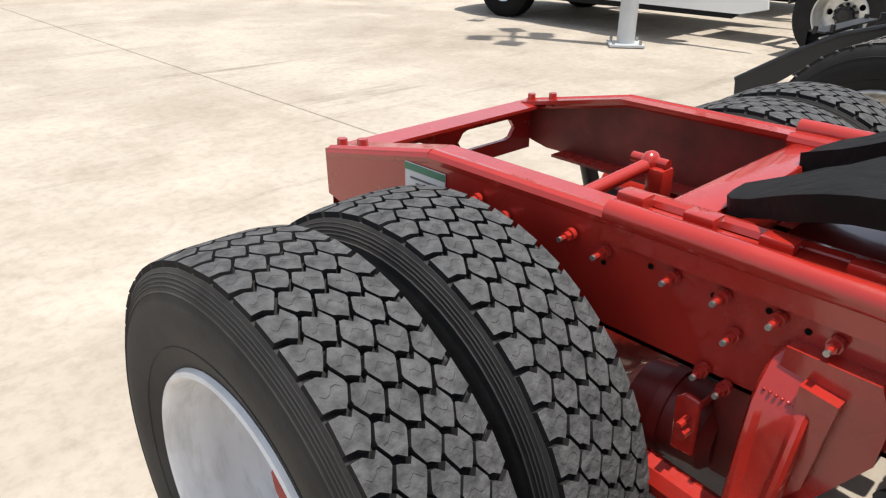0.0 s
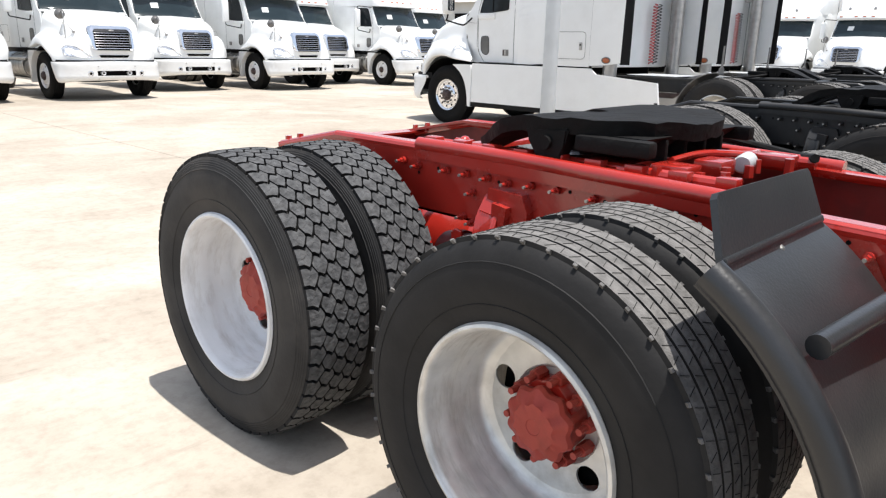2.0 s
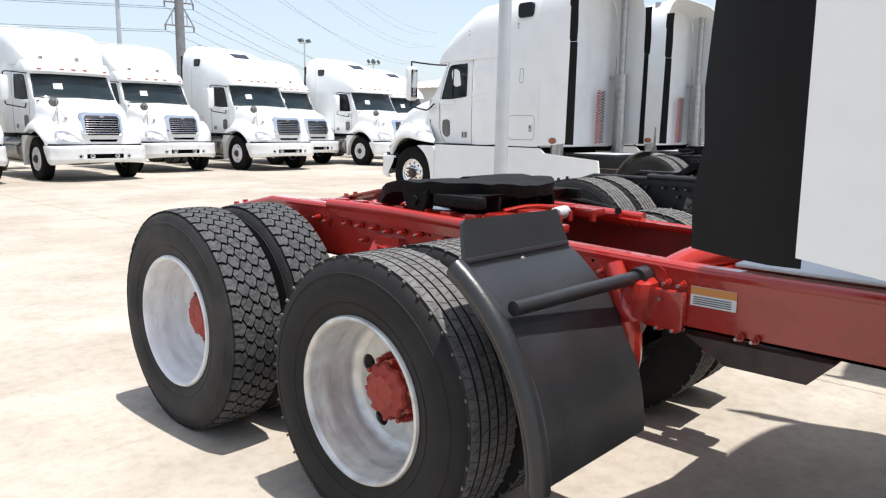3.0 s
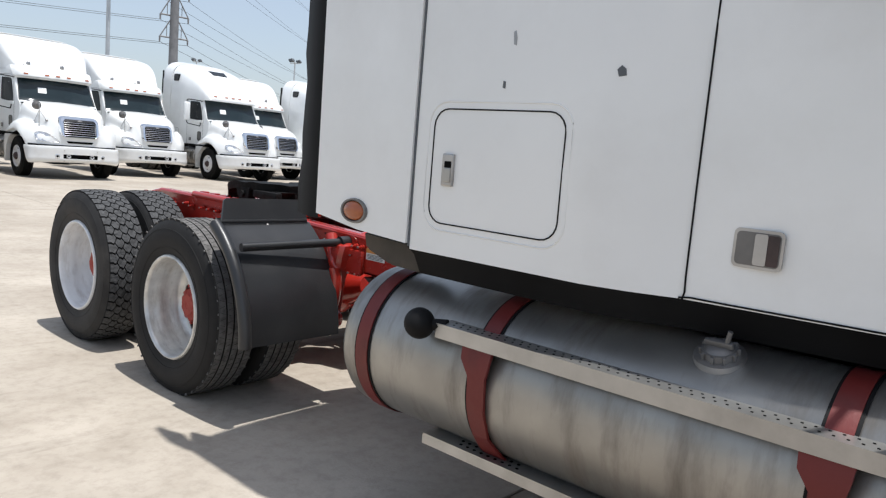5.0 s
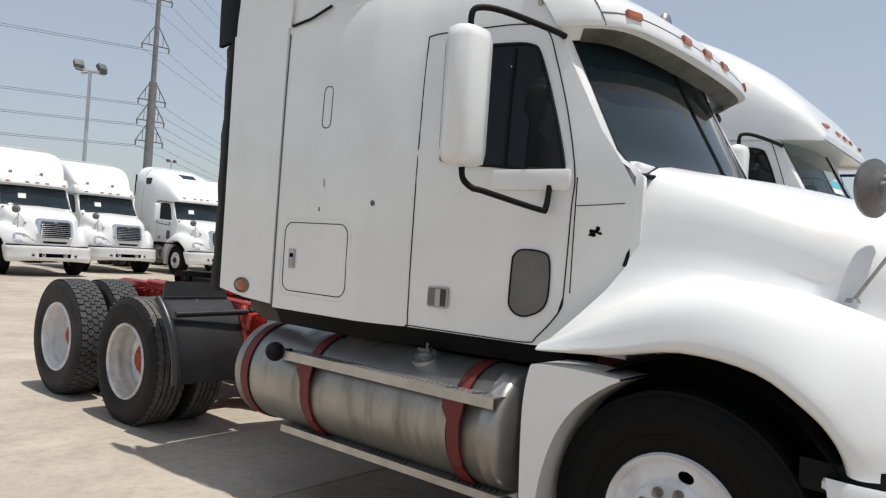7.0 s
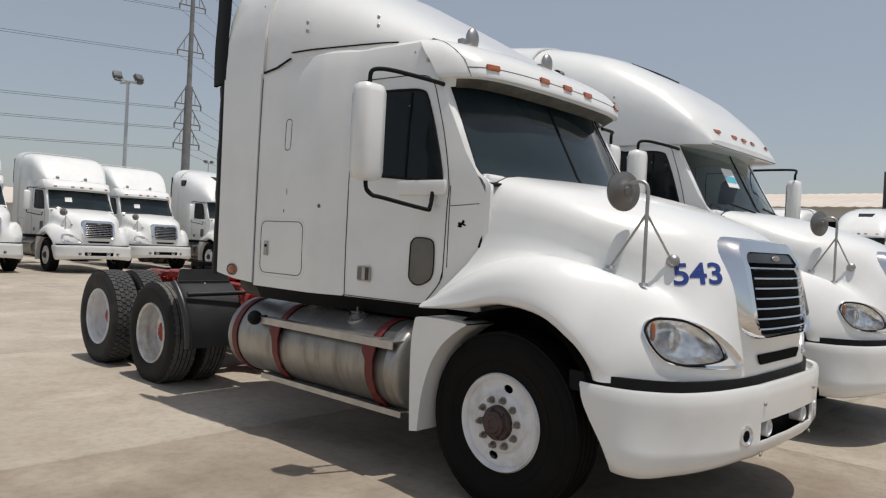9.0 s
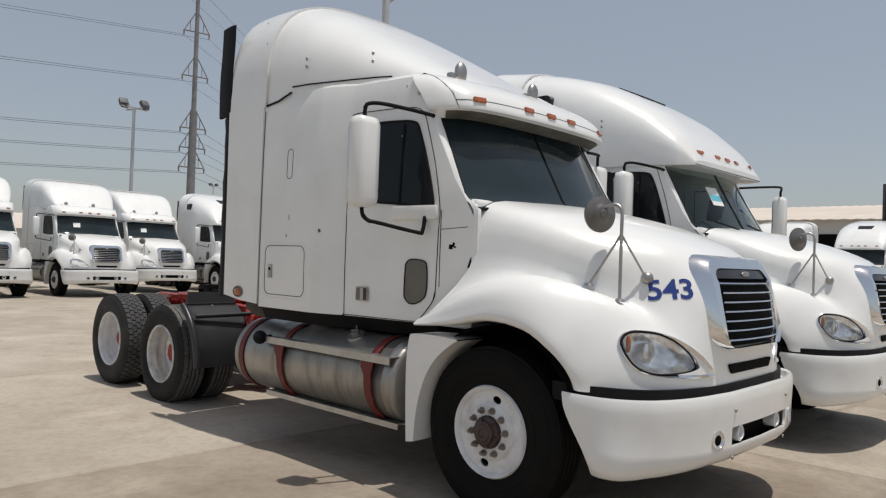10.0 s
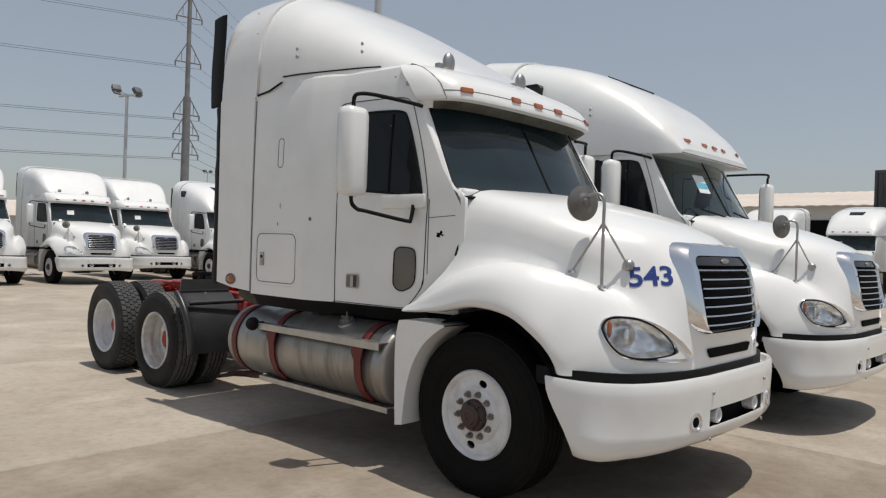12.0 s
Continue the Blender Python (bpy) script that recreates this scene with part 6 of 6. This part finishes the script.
        for s in (-1, 1):
            if not fine:
                break
            bm = bmesh.new()
            arc = [(WHEEL_A + 0.58 * math.cos(radians(98 + 74 * k / 10)), 0.498 + 0.58 * math.sin(radians(98 + 74 * k / 10))) for k in range(11)]
            skin(bm, [[Vector((s * x, y, z)) for y, z in arc] for x in (1.10, 0.8, 0.55)])
            g = part("mudguard", bm, DARK_STEEL, T, "curved grey mudguard", smooth=50)
            thick(g, 0.01, 0)
            bm = bmesh.new()
            prism(bm, [(s * 0.72, 1.04), (s * 0.90, 1.04), (s * 0.88, 1.12), (s * 0.825, 1.15), (s * 0.812, 1.42), (s * 0.785, 1.42), (s * 0.775, 1.15), (s * 0.73, 1.12)], "y", arc[0][0] - 0.02, arc[0][0] - 0.008)
            part("bracket", bm, DARK_STEEL, g, "upright grey bracket")
    # behind the cab: stacks, hoses, battery step
    if fine:
        for s in (-1, 1):
            bm = bmesh.new()
            tube(bm, [(s * 0.98, 2.66, 0.9), (s * 0.98, 2.66, 1.25), (s * 0.98, 2.66, 1.26), (s * 0.98, 2.66, 2.35)], 0.105, 16)
            tube(bm, [(s * 0.98, 2.66, 2.3), (s * 0.98, 2.66, 3.75)], 0.06, 14)
            box(bm, (s * 0.98, 2.55, 2.3), (0.10, 0.22, 0.06), 0.01)
            part("exhaust_pipe", bm, STEEL if not near else BLACK_CHASSIS, T, smooth=50) if skirts else bm.free()
        for k, mt in enumerate((CABLE, REDHOSE)):
            if not skirts:
                break
            bm = bmesh.new()
            pts = []
            for i in range(160):
                a = i * 0.75
                pts.append((-0.62 + 0.14 * k + 0.035 * math.cos(a), 2.52 + 0.035 * math.sin(a), 2.05 - 0.0058 * i))
            tube(bm, pts, 0.008, 5)
            part("coiled_hose", bm, mt, T, smooth=60)
    return T


def lengthen(T, d, y0=1.6):
    """Draws a truck's sleeper and chassis out by d."""
    for o in T.children:
        if o.matrix_basis.translation.length > 0.01:
            if o.matrix_basis.translation.y > y0:
                o.matrix_basis = pose(0, d, 0) @ o.matrix_basis
            continue
        for v in o.data.vertices:
            if v.co.y > y0:
                v.co.y += d
        for c in o.children:
            if c.matrix_basis.translation.length < 0.01:
                for v in c.data.vertices:
                    if v.co.y > y0:
                        v.co.y += d


# ---- ground: concrete slabs on one far-reaching sheet ----
def concrete(name, base, stain, amount, per_object=0.0):
    """Pale yard concrete: broad clouds, mottling, fine grit, dark tyre smears."""
    m = bpy.data.materials.new(name)
    m.use_nodes = True
    n, l = m.node_tree.nodes, m.node_tree.links
    b = n["Principled BSDF"]
    b.inputs["Roughness"].default_value, b.inputs["Specular IOR Level"].default_value = 0.88, 0.25
    pos = n.new("ShaderNodeNewGeometry").outputs["Position"]

    def noise_at(scale, detail, rough, lo, hi, stretch=None):
        src = pos
        if stretch:
            mp = n.new("ShaderNodeMapping")
            mp.inputs["Scale"].default_value, mp.inputs["Rotation"].default_value = stretch, (0, 0, 0.5)
            l.new(pos, mp.inputs["Vector"])
            src = mp.outputs[0]
        t = n.new("ShaderNodeTexNoise")
        t.inputs["Scale"].default_value, t.inputs["Detail"].default_value, t.inputs["Roughness"].default_value = scale, detail, rough
        l.new(src, t.inputs["Vector"])
        r = n.new("ShaderNodeMapRange")
        r.inputs["From Min"].default_value, r.inputs["From Max"].default_value = lo, hi
        l.new(t.outputs["Fac"], r.inputs["Value"])
        return r.outputs[0]

    def blend(colour, fac, target, weight):
        mu = n.new("ShaderNodeMath")
        mu.operation = "MULTIPLY"
        mu.inputs[1].default_value = weight
        l.new(fac, mu.inputs[0])
        mx = n.new("ShaderNodeMixRGB")
        l.new(mu.outputs[0], mx.inputs[0])
        if colour is None:
            mx.inputs[1].default_value = (*base, 1)
        else:
            l.new(colour, mx.inputs[1])
        mx.inputs[2].default_value = (*target, 1)
        return mx.outputs[0]

    lighter = tuple(min(1, v * 1.16) for v in base)
    c = blend(None, noise_at(0.28, 5, 0.6, 0.40, 0.66), stain, amount)
    c = blend(c, noise_at(1.7, 8, 0.7, 0.48, 0.74), stain, amount * 0.8)
    c = blend(c, noise_at(0.9, 4, 0.55, 0.52, 0.75), lighter, 0.8)
    c = blend(c, noise_at(14, 4, 0.7, 0.45, 0.8), tuple(v * 0.6 for v in stain), 0.35)
    c = blend(c, noise_at(1.1, 6, 0.65, 0.60, 0.72, (0.25, 1.8, 1)), tuple(v * 0.55 for v in stain), 0.55)
    if per_object:
        oi, hs, mr = n.new("ShaderNodeObjectInfo"), n.new("ShaderNodeHueSaturation"), n.new("ShaderNodeMapRange")
        mr.inputs["To Min"].default_value, mr.inputs["To Max"].default_value = 1 - per_object, 1 + per_object
        l.new(oi.outputs["Random"], mr.inputs["Value"])
        l.new(mr.outputs[0], hs.inputs["Value"])
        l.new(c, hs.inputs["Color"])
        c = hs.outputs["Color"]
    l.new(c, b.inputs["Base Color"])
    bt = n.new("ShaderNodeTexNoise")
    bt.inputs["Scale"].default_value, bt.inputs["Detail"].default_value = 60, 5
    l.new(pos, bt.inputs["Vector"])
    bp = n.new("ShaderNodeBump")
    bp.inputs["Strength"].default_value, bp.inputs["Distance"].default_value = 0.15, 0.01
    l.new(bt.outputs["Fac"], bp.inputs["Height"])
    l.new(bp.outputs["Normal"], b.inputs["Normal"])
    return m


CONCRETE = concrete("pale_concrete", (0.44, 0.392, 0.328), (0.23, 0.19, 0.145), 0.58, 0.02)
WORN = concrete("worn_brown_concrete", (0.378, 0.328, 0.268), (0.17, 0.132, 0.096), 0.75, 0.02)
DUST = concrete("pale_dusty_ground", (0.365, 0.338, 0.292), (0.26, 0.23, 0.19), 0.45)
bm = bmesh.new()
bmesh.ops.create_grid(bm, x_segments=1, y_segments=1, size=2500)
ground = tagged(part("ground", bm, DUST), "pale dusty ground reaching to the horizon", "ground", kind="structure")
ground.location.z = -0.012
SLAB, WIDE = 9.2, 9.2
bm = bmesh.new()
box(bm, (0, 0, -0.006), (WIDE - 0.012, SLAB - 0.012, 0.012))
bmesh.ops.bevel(bm, geom=[e for e in bm.edges if e.verts[0].co.z > -0.001 and e.verts[1].co.z > -0.001], offset=0.005, segments=1, affect="EDGES")
slab0 = part("concrete_slab", bm, CONCRETE, ground, at=pose(1.72 - WIDE / 2, 6.9, 0.012))
bm = bmesh.new()
bm.from_mesh(slab0.data)
slab1 = part("concrete_slab", bm, WORN, ground, at=pose(1.72 - WIDE / 2, -2.3, 0.012))
for i in range(-2, 6):
    for j in range(-2, 6):
        if (i, j) not in ((0, 0), (0, 1)):
            again(slab1 if j < 1 and i < 1 else slab0, ground, pose(1.72 + WIDE * (i - 0.5), SLAB * j - 2.3, 0.012))

# ---- the trucks ----
main = build_truck("white road tractor with a red chassis and roof deflector", "fairing", RED, RED_DULL, fine=True, near=True)
second = build_truck("white road tractor with a raised roof and black chassis", "raised", BLACK_CHASSIS, BLACK_CHASSIS, fine=True)
second.matrix_basis = pose(3.25, -0.05, 0)
far_a = build_truck("white road tractor with roof deflector parked in the far row", "fairing", BLACK_CHASSIS, BLACK_CHASSIS, fine=False)
far_b = build_truck("white raised-roof road tractor parked in the far row", "raised", BLACK_CHASSIS, BLACK_CHASSIS, fine=False)
side_t = build_truck("white raised-roof tractor with side skirts and bright wheels", "raised", BLACK_CHASSIS, BLACK_CHASSIS, fine=True, skirts=True, bright=True)
lengthen(side_t, 0.52)
side_t.matrix_basis = pose(8.35, 12.45, 0, 0, 0, 180)
copy_thing(side_t, pose(11.55, 12.45, 0, 0, 0, 180))
far_a.matrix_basis = pose(4.55, 21.1, 0)
far_b.matrix_basis = pose(10.45, 22.1, 0)
for x, y, k in ((-4.2, 22.0, 0), (-1.3, 24.2, 1), (1.5, 21.2, 0), (7.55, 23.0, 0), (13.0, 24.0, 0), (15.4, 22.2, 1), (19.2, 24.3, 1)):
    copy_thing(far_b if k else far_a, pose(x, y, 0))
for x, y, k in ((27.0, 14.0, 0), (27.5, 17.2, 1), (26.5, 11.2, 0), (27.2, 8.5, 0), (28.5, 5.4, 1), (27.0, 2.0, 0)):
    copy_thing(far_b if k else far_a, pose(x, y, 0, 0, 0, -90))
for ob in list(scene.objects):
    if ob.name.startswith("semi_truck") and ob.parent is None:
        ob["group"] = "parked road tractors"


# ---- lamp posts, pylon, wires ----
def lamp_post(label, x, y, h, turn=0.0, r=0.11):
    T = tagged(new("lamp_post"), label, "lamp post", "yard lamp posts")
    T.matrix_basis = pose(x, y, 0, 0, 0, turn)
    bm = bmesh.new()
    cyl(bm, (0, 0, 0.02), (0, 0, h), r, r * 0.72, 20)
    part("pole", bm, GALV, T, smooth=40)
    bm = bmesh.new()
    box(bm, (0, 0, 0.025), (0.42, 0.42, 0.03), 0.005)
    bp = part("base_plate", bm, GALV, T)
    for sx in (-1, 1):
        for sy in (-1, 1):
            bm = bmesh.new()
            cyl(bm, (sx * 0.16, sy * 0.16, 0.03), (sx * 0.16, sy * 0.16, 0.09), 0.018, seg=6)
            part("anchor_bolt", bm, STEEL, bp)
    bm = bmesh.new()
    box(bm, (0, 0, h), (1.3, 0.07, 0.07), 0.01)
    box(bm, (0, 0, h - 0.06), (0.07, 1.0, 0.07), 0.01)
    part("cross_arm", bm, GALV, T)
    for px, py, a in ((-0.55, 0, -20), (0.55, 0, 20), (-0.2, 0.4, 0), (0.2, -0.4, 0)):
        bm = bmesh.new()
        box(bm, (px, py, h + 0.16), (0.36, 0.20, 0.30), 0.04, (-35, 0, a))
        head = part("floodlight", bm, INK_DARK, T, "dark floodlight head", smooth=40)
        bm = bmesh.new()
        box(bm, (px, py - 0.07, h + 0.10), (0.30, 0.02, 0.22), 0.01, (-35, 0, a))
        part("floodlight_glass", bm, LENS, head)
    return T


lamp_post("grey steel lamp post between parked trucks", 6.44, 9.68, 7.6, 40)
lamp_post("grey floodlight post behind the far row", 9.0, 29.0, 7.7, 15, 0.09)
lamp_post("grey floodlight post far off in the yard", 43.0, 84.0, 10.1, 30, 0.09)
lamp_post("grey floodlight post far off in the yard", 37.5, 47.5, 6.3, 50, 0.07)
lamp_post("grey floodlight post far off in the yard", 40.0, 60.0, 9.0, 30, 0.09)
lamp_post("grey floodlight post far off in the yard", 34.9, 16.9, 5.6, 70, 0.06)

PYLON = material("weathered_pylon_steel", (0.20, 0.20, 0.205), 0.6, vary=0.2, scale=2)
T = tagged(new("power_pylon"), "tall tapered steel pylon with triangular cross arms", "pylon")
PX, PY = 27.6, 60.0
T.matrix_basis = pose(PX, PY, 0, 0, 0, -10)
bm = bmesh.new()
cyl(bm, (0, 0, 0), (0, 0, 14.4), 0.42, 0.34, 12)
part("lower_pole", bm, PYLON, T, smooth=40)
bm = bmesh.new()
cyl(bm, (0, 0, 14.4), (0, 0, 36.0), 0.23, 0.13, 12)
part("upper_pole", bm, PYLON, T, smooth=40)
LEVELS = (9.2, 11.0, 12.8, 17.6, 21.7, 25.4)
for z in LEVELS:
    for s in (-1, 1):
        bm = bmesh.new()
        tube(bm, [(0, 0, z), (s * 1.15, 0, z)], 0.07, 6)
        tube(bm, [(0, 0, z + 2.0), (s * 1.15, 0, z)], 0.05, 6)
        tube(bm, [(s * 0.6, 0, z), (s * 0.6, 0, z + 0.95)], 0.03, 6)
        cyl(bm, (s * 1.15, 0, z), (s * 1.15, 0, z - 0.45), 0.08, 0.06, 8)
        part("cross_arm", bm, PYLON, T)
for z in LEVELS:
    for s in (-1, 1):
        a = Matrix.Rotation(radians(-10), 3, "Z") @ Vector((s * 1.15, 0, 0)) + Vector((PX, PY, z - 0.45))
        for far in (Vector((-150, 88 + s * 3, z + 4.6)), Vector((150, 150 + s * 3, z + 2.0))):
            bm = bmesh.new()
            pts = [a.lerp(far, k / 40) - Vector((0, 0, 4.0 * (1 - (2 * k / 40 - 1) ** 2))) for k in range(41)]
            tube(bm, pts, 0.016, 4)
            tagged(part("power_line", bm, CABLE), "thin dark power line hung from the pylon", "cable", "power lines")

# ---- far buildings and trees ----
ROOFM = material("pale_corrugated_roofing", (0.62, 0.55, 0.48), 0.6, vary=0.1, scale=0.3, dirt=(0.35, 0.24, 0.18), dirt_amount=0.4, dirt_scale=0.15)
WALLM = material("pale_shed_wall", (0.55, 0.54, 0.51), 0.7, vary=0.08, scale=0.4)


def warehouse(label, x, y, w, d, h, turn):
    T = tagged(new("warehouse"), label, "building")
    T.matrix_basis = pose(x, y, 0, 0, 0, turn)
    bm = bmesh.new()
    box(bm, (0, d / 2, h / 2), (w, d, h))
    part("wall", bm, WALLM, T)
    bm = bmesh.new()
    n = int(w / 0.5)
    a, b, c = [], [], []
    for k in range(n + 1):
        X = -w / 2 - 0.3 + (w + 0.6) * k / n
        dz = 0.05 if k % 2 else 0.0
        a.append(Vector((X, -0.6, h + dz)))
        b.append(Vector((X, d / 2, h + 2.4 + dz)))
        c.append(Vector((X, d + 0.6, h + dz)))
    skin(bm, [a, b, c])
    thick(part("roof", bm, ROOFM, T), 0.08)
    # black slabs stand for the dark inside the open bays
    k = -w / 2 + 5
    while k < w / 2 - 4:
        bm = bmesh.new()
        box(bm, (k, -0.02, h * 0.40), (5.0, 0.12, h * 0.8))
        part("loading_door", bm, HOLE, T, "loading bay, its dark inside put in as a black slab")
        k += 9.0
    return T


warehouse("long pale warehouse with a low corrugated roof", 62.0, 20.0, 110, 30, 6.0, -90)
warehouse("pale shed with a low roof beyond the yard", 40.0, 95.0, 70, 24, 3.6, -12)

# tall dark box of unclear kind at the yard's far side, built as stacked containers
def container(x, y, z, label):
    T = tagged(new("cargo_container"), label, "container", "stacked containers")
    T.matrix_basis = pose(x, y, z)
    bm = bmesh.new()
    n = 44
    for sx in (-1, 1):
        a = [Vector((sx * (3.0 - (0.04 if (k // 2) % 2 else 0)), -1.2 + 2.4 * k / (n - 1), 0.12)) for k in range(n)]
        skin(bm, [a, [p + Vector((0, 0, 2.62)) for p in a]])
    for sy in (-1, 1):
        a = [Vector((-3.0 + 6.0 * k / (n - 1), sy * (1.2 - (0.04 if (k // 2) % 2 else 0)), 0.12)) for k in range(n)]
        skin(bm, [a, [p + Vector((0, 0, 2.62)) for p in a]])
    box(bm, (0, 0, 2.78), (5.9, 2.34, 0.05))
    part("panel", bm, DARK_BOX, T)
    bm = bmesh.new()
    for sx in (-1, 1):
        for sy in (-1, 1):
            box(bm, (sx * 2.98, sy * 1.19, 1.44), (0.12, 0.12, 2.88), 0.01)
        for z_ in (0.07, 2.81):
            box(bm, (sx * 2.98, 0, z_), (0.12, 2.3, 0.14), 0.01)
            box(bm, (0, sx * 1.19, z_), (5.9, 0.12, 0.14), 0.01)
    part("frame", bm, DARK_BOX, T)


DARK_BOX = material("dark_grey_container_paint", (0.07, 0.068, 0.07), 0.5, vary=0.2, scale=1.5)
for y in (4.45, 1.95):
    for z in (0.0, 2.89):
        container(37.1, y, z, "dark grey box of unclear kind, built as a corrugated container in a stack of two")

LEAF = material("dusty_leaves", (0.055, 0.075, 0.030), 0.7, vary=0.4, scale=3)
BARK = material("tree_bark", (0.12, 0.09, 0.07), 0.85, vary=0.3, scale=8)


def tree(x, y, h, seed):
    rnd = random.Random(seed)
    T = tagged(new("tree"), "dusty green tree beyond the parked trucks", "tree", "far trees")
    T.matrix_basis = pose(x, y, 0)
    bm = bmesh.new()
    tube(bm, [(0, 0, 0), (0.1, 0, h * 0.4)], 0.2, 8)
    for k in range(6):
        a = k * 1.05
        tube(bm, [(0.1, 0, h * 0.38), (0.1 + h * 0.2 * math.cos(a), h * 0.2 * math.sin(a), h * 0.7)], 0.08, 6)
    part("trunk", bm, BARK, T)
    bm = bmesh.new()
    for k in range(1400):
        a, e, r = rnd.uniform(0, 6.283), rnd.uniform(-0.6, 1), rnd.uniform(0.5, 1.0) ** 0.5
        lump = 0.75 + 0.35 * math.sin(3 * a + seed) * math.cos(4 * e)
        c = Vector((h * 0.36 * r * lump * math.cos(a) * math.cos(e), h * 0.36 * r * lump * math.sin(a) * math.cos(e), h * 0.68 + h * 0.30 * r * lump * math.sin(e)))
        u = Vector((rnd.uniform(-1, 1), rnd.uniform(-1, 1), rnd.uniform(-1, 1))).normalized() * 0.16
        v = u.orthogonal().normalized() * 0.11
        bm.faces.new([bm.verts.new(c + q) for q in (u, v, -u, -v)])
    part("crown", bm, LEAF, T)


for k, (x, y, h) in enumerate(((20.5, 64, 5.6), (23.5, 66, 6.2), (-2, 70, 5.5), (52, 66, 6.0))):
    tree(x, y, h, k)

# ---- stickers, numbers and marks on the near truck ----
def side_mark(name, y, z, pts, mat, label):
    bm = bmesh.new()
    panel_on_side(bm, [(y + a, z + b) for a, b in pts], cab_x, 0.002)
    return part(name, bm, mat, main, label)


side_mark("paint_chip", 1.66, 1.70, [(-.013, -.012), (.008, -.016), (.014, .004), (.002, .016), (-.010, .006)], INK_DARK, "dark chip in the paint")
side_mark("paint_chip", 2.06, 1.66, [(-.005, -.012), (.005, -.010), (.004, .012), (-.005, .010)], INK_DARK, "dark chip in the paint")
side_mark("paint_chip", 2.03, 1.80, [(-.004, -.02), (.006, -.016), (.010, .022), (.002, .026), (-.004, .004)], STEEL, "dark chip in the paint")
# small emblem, its shape left out and drawn as dark blots
for a, b, w, h in ((-.03, -.02, .05, .018), (-.015, -.002, .06, .016), (0.005, .014, .03, .02), (.02, -.012, .03, .012), (-.04, 0.0, .02, .016)):
    side_mark("badge_residue", 0.458 - a * 0.7, 1.608 + b * 0.8, [(-w * 0.34, -h * 0.4), (-w * 0.1, -h * 0.52), (w * 0.36, -h * 0.3), (w * 0.2, h * 0.5), (-w * 0.28, h * 0.36)], HOLE, "small dark badge drawn as plain blots")


def sheet(name, y0, y1, z0, z1, mat, parent, label="", x=-0.4325, lift=0.0, tilt=0.0):
    bm = bmesh.new()
    prism(bm, [(y0, z0 + tilt * 0), (y1, z0 + tilt), (y1, z1 + tilt), (y0, z1)], "x", x - 0.0012 - lift, x - lift)
    return part(name, bm, mat, parent, label)


st = sheet("sticker", 5.80, 5.94, 0.882, 0.964, PAPER, main, "pale green and white certificate sticker")
sheet("printed_band", 5.80, 5.94, 0.945, 0.962, INK_GREEN, st, lift=0.0015)
for k in range(3):
    sheet("printed_line", 5.815, 5.92 - 0.02 * k, 0.925 - 0.013 * k, 0.930 - 0.013 * k, INK_DARK, st, lift=0.0015)
st = sheet("sticker", 3.395, 3.54, 0.835, 0.897, PAPER, main, "white and orange warning sticker on the frame")
sheet("printed_band", 3.395, 3.54, 0.872, 0.896, INK_ORANGE, st, lift=0.0015)
for k in range(4):
    sheet("printed_line", 3.41, 3.53, 0.862 - 0.007 * k, 0.865 - 0.007 * k, INK_DARK, st, lift=0.0015)

# blue number on the hood's flank
ax = Vector((0.172, -0.175, 0.015)).normalized()
nz = Vector((-0.66, -0.65, 0.37))
nz = (nz - ax * nz.dot(ax)).normalized()
rot = Matrix((ax, nz.cross(ax), nz)).transposed().to_4x4()
num = lettering("number_lettering", "543", 0.163, INK_BLUE, main, Matrix.Translation(Vector((-0.615, -0.88, 1.385)) + nz * 0.006) @ rot, "bold blue number 543 on the hood")

hood = next(o for o in main.children if o.name.split(".")[0] == "hood")
hb = bmesh.new()
hb.from_mesh(hood.data)
shell = BVHTree.FromBMesh(hb)
hb.free()
place, back = num.matrix_basis.copy(), num.matrix_basis.inverted()
for v in num.data.vertices:
    v.co.x *= 1.10
    p, n, _, _ = shell.ray_cast(place @ v.co + nz * 0.2, -nz)
    if p is not None:
        v.co = back @ (p + nz * (0.0025 + 0.001 * (v.co.z > 0)))

# the rear axles of both near trucks stand a little further forward
lengthen(main, -0.06, 3.32)
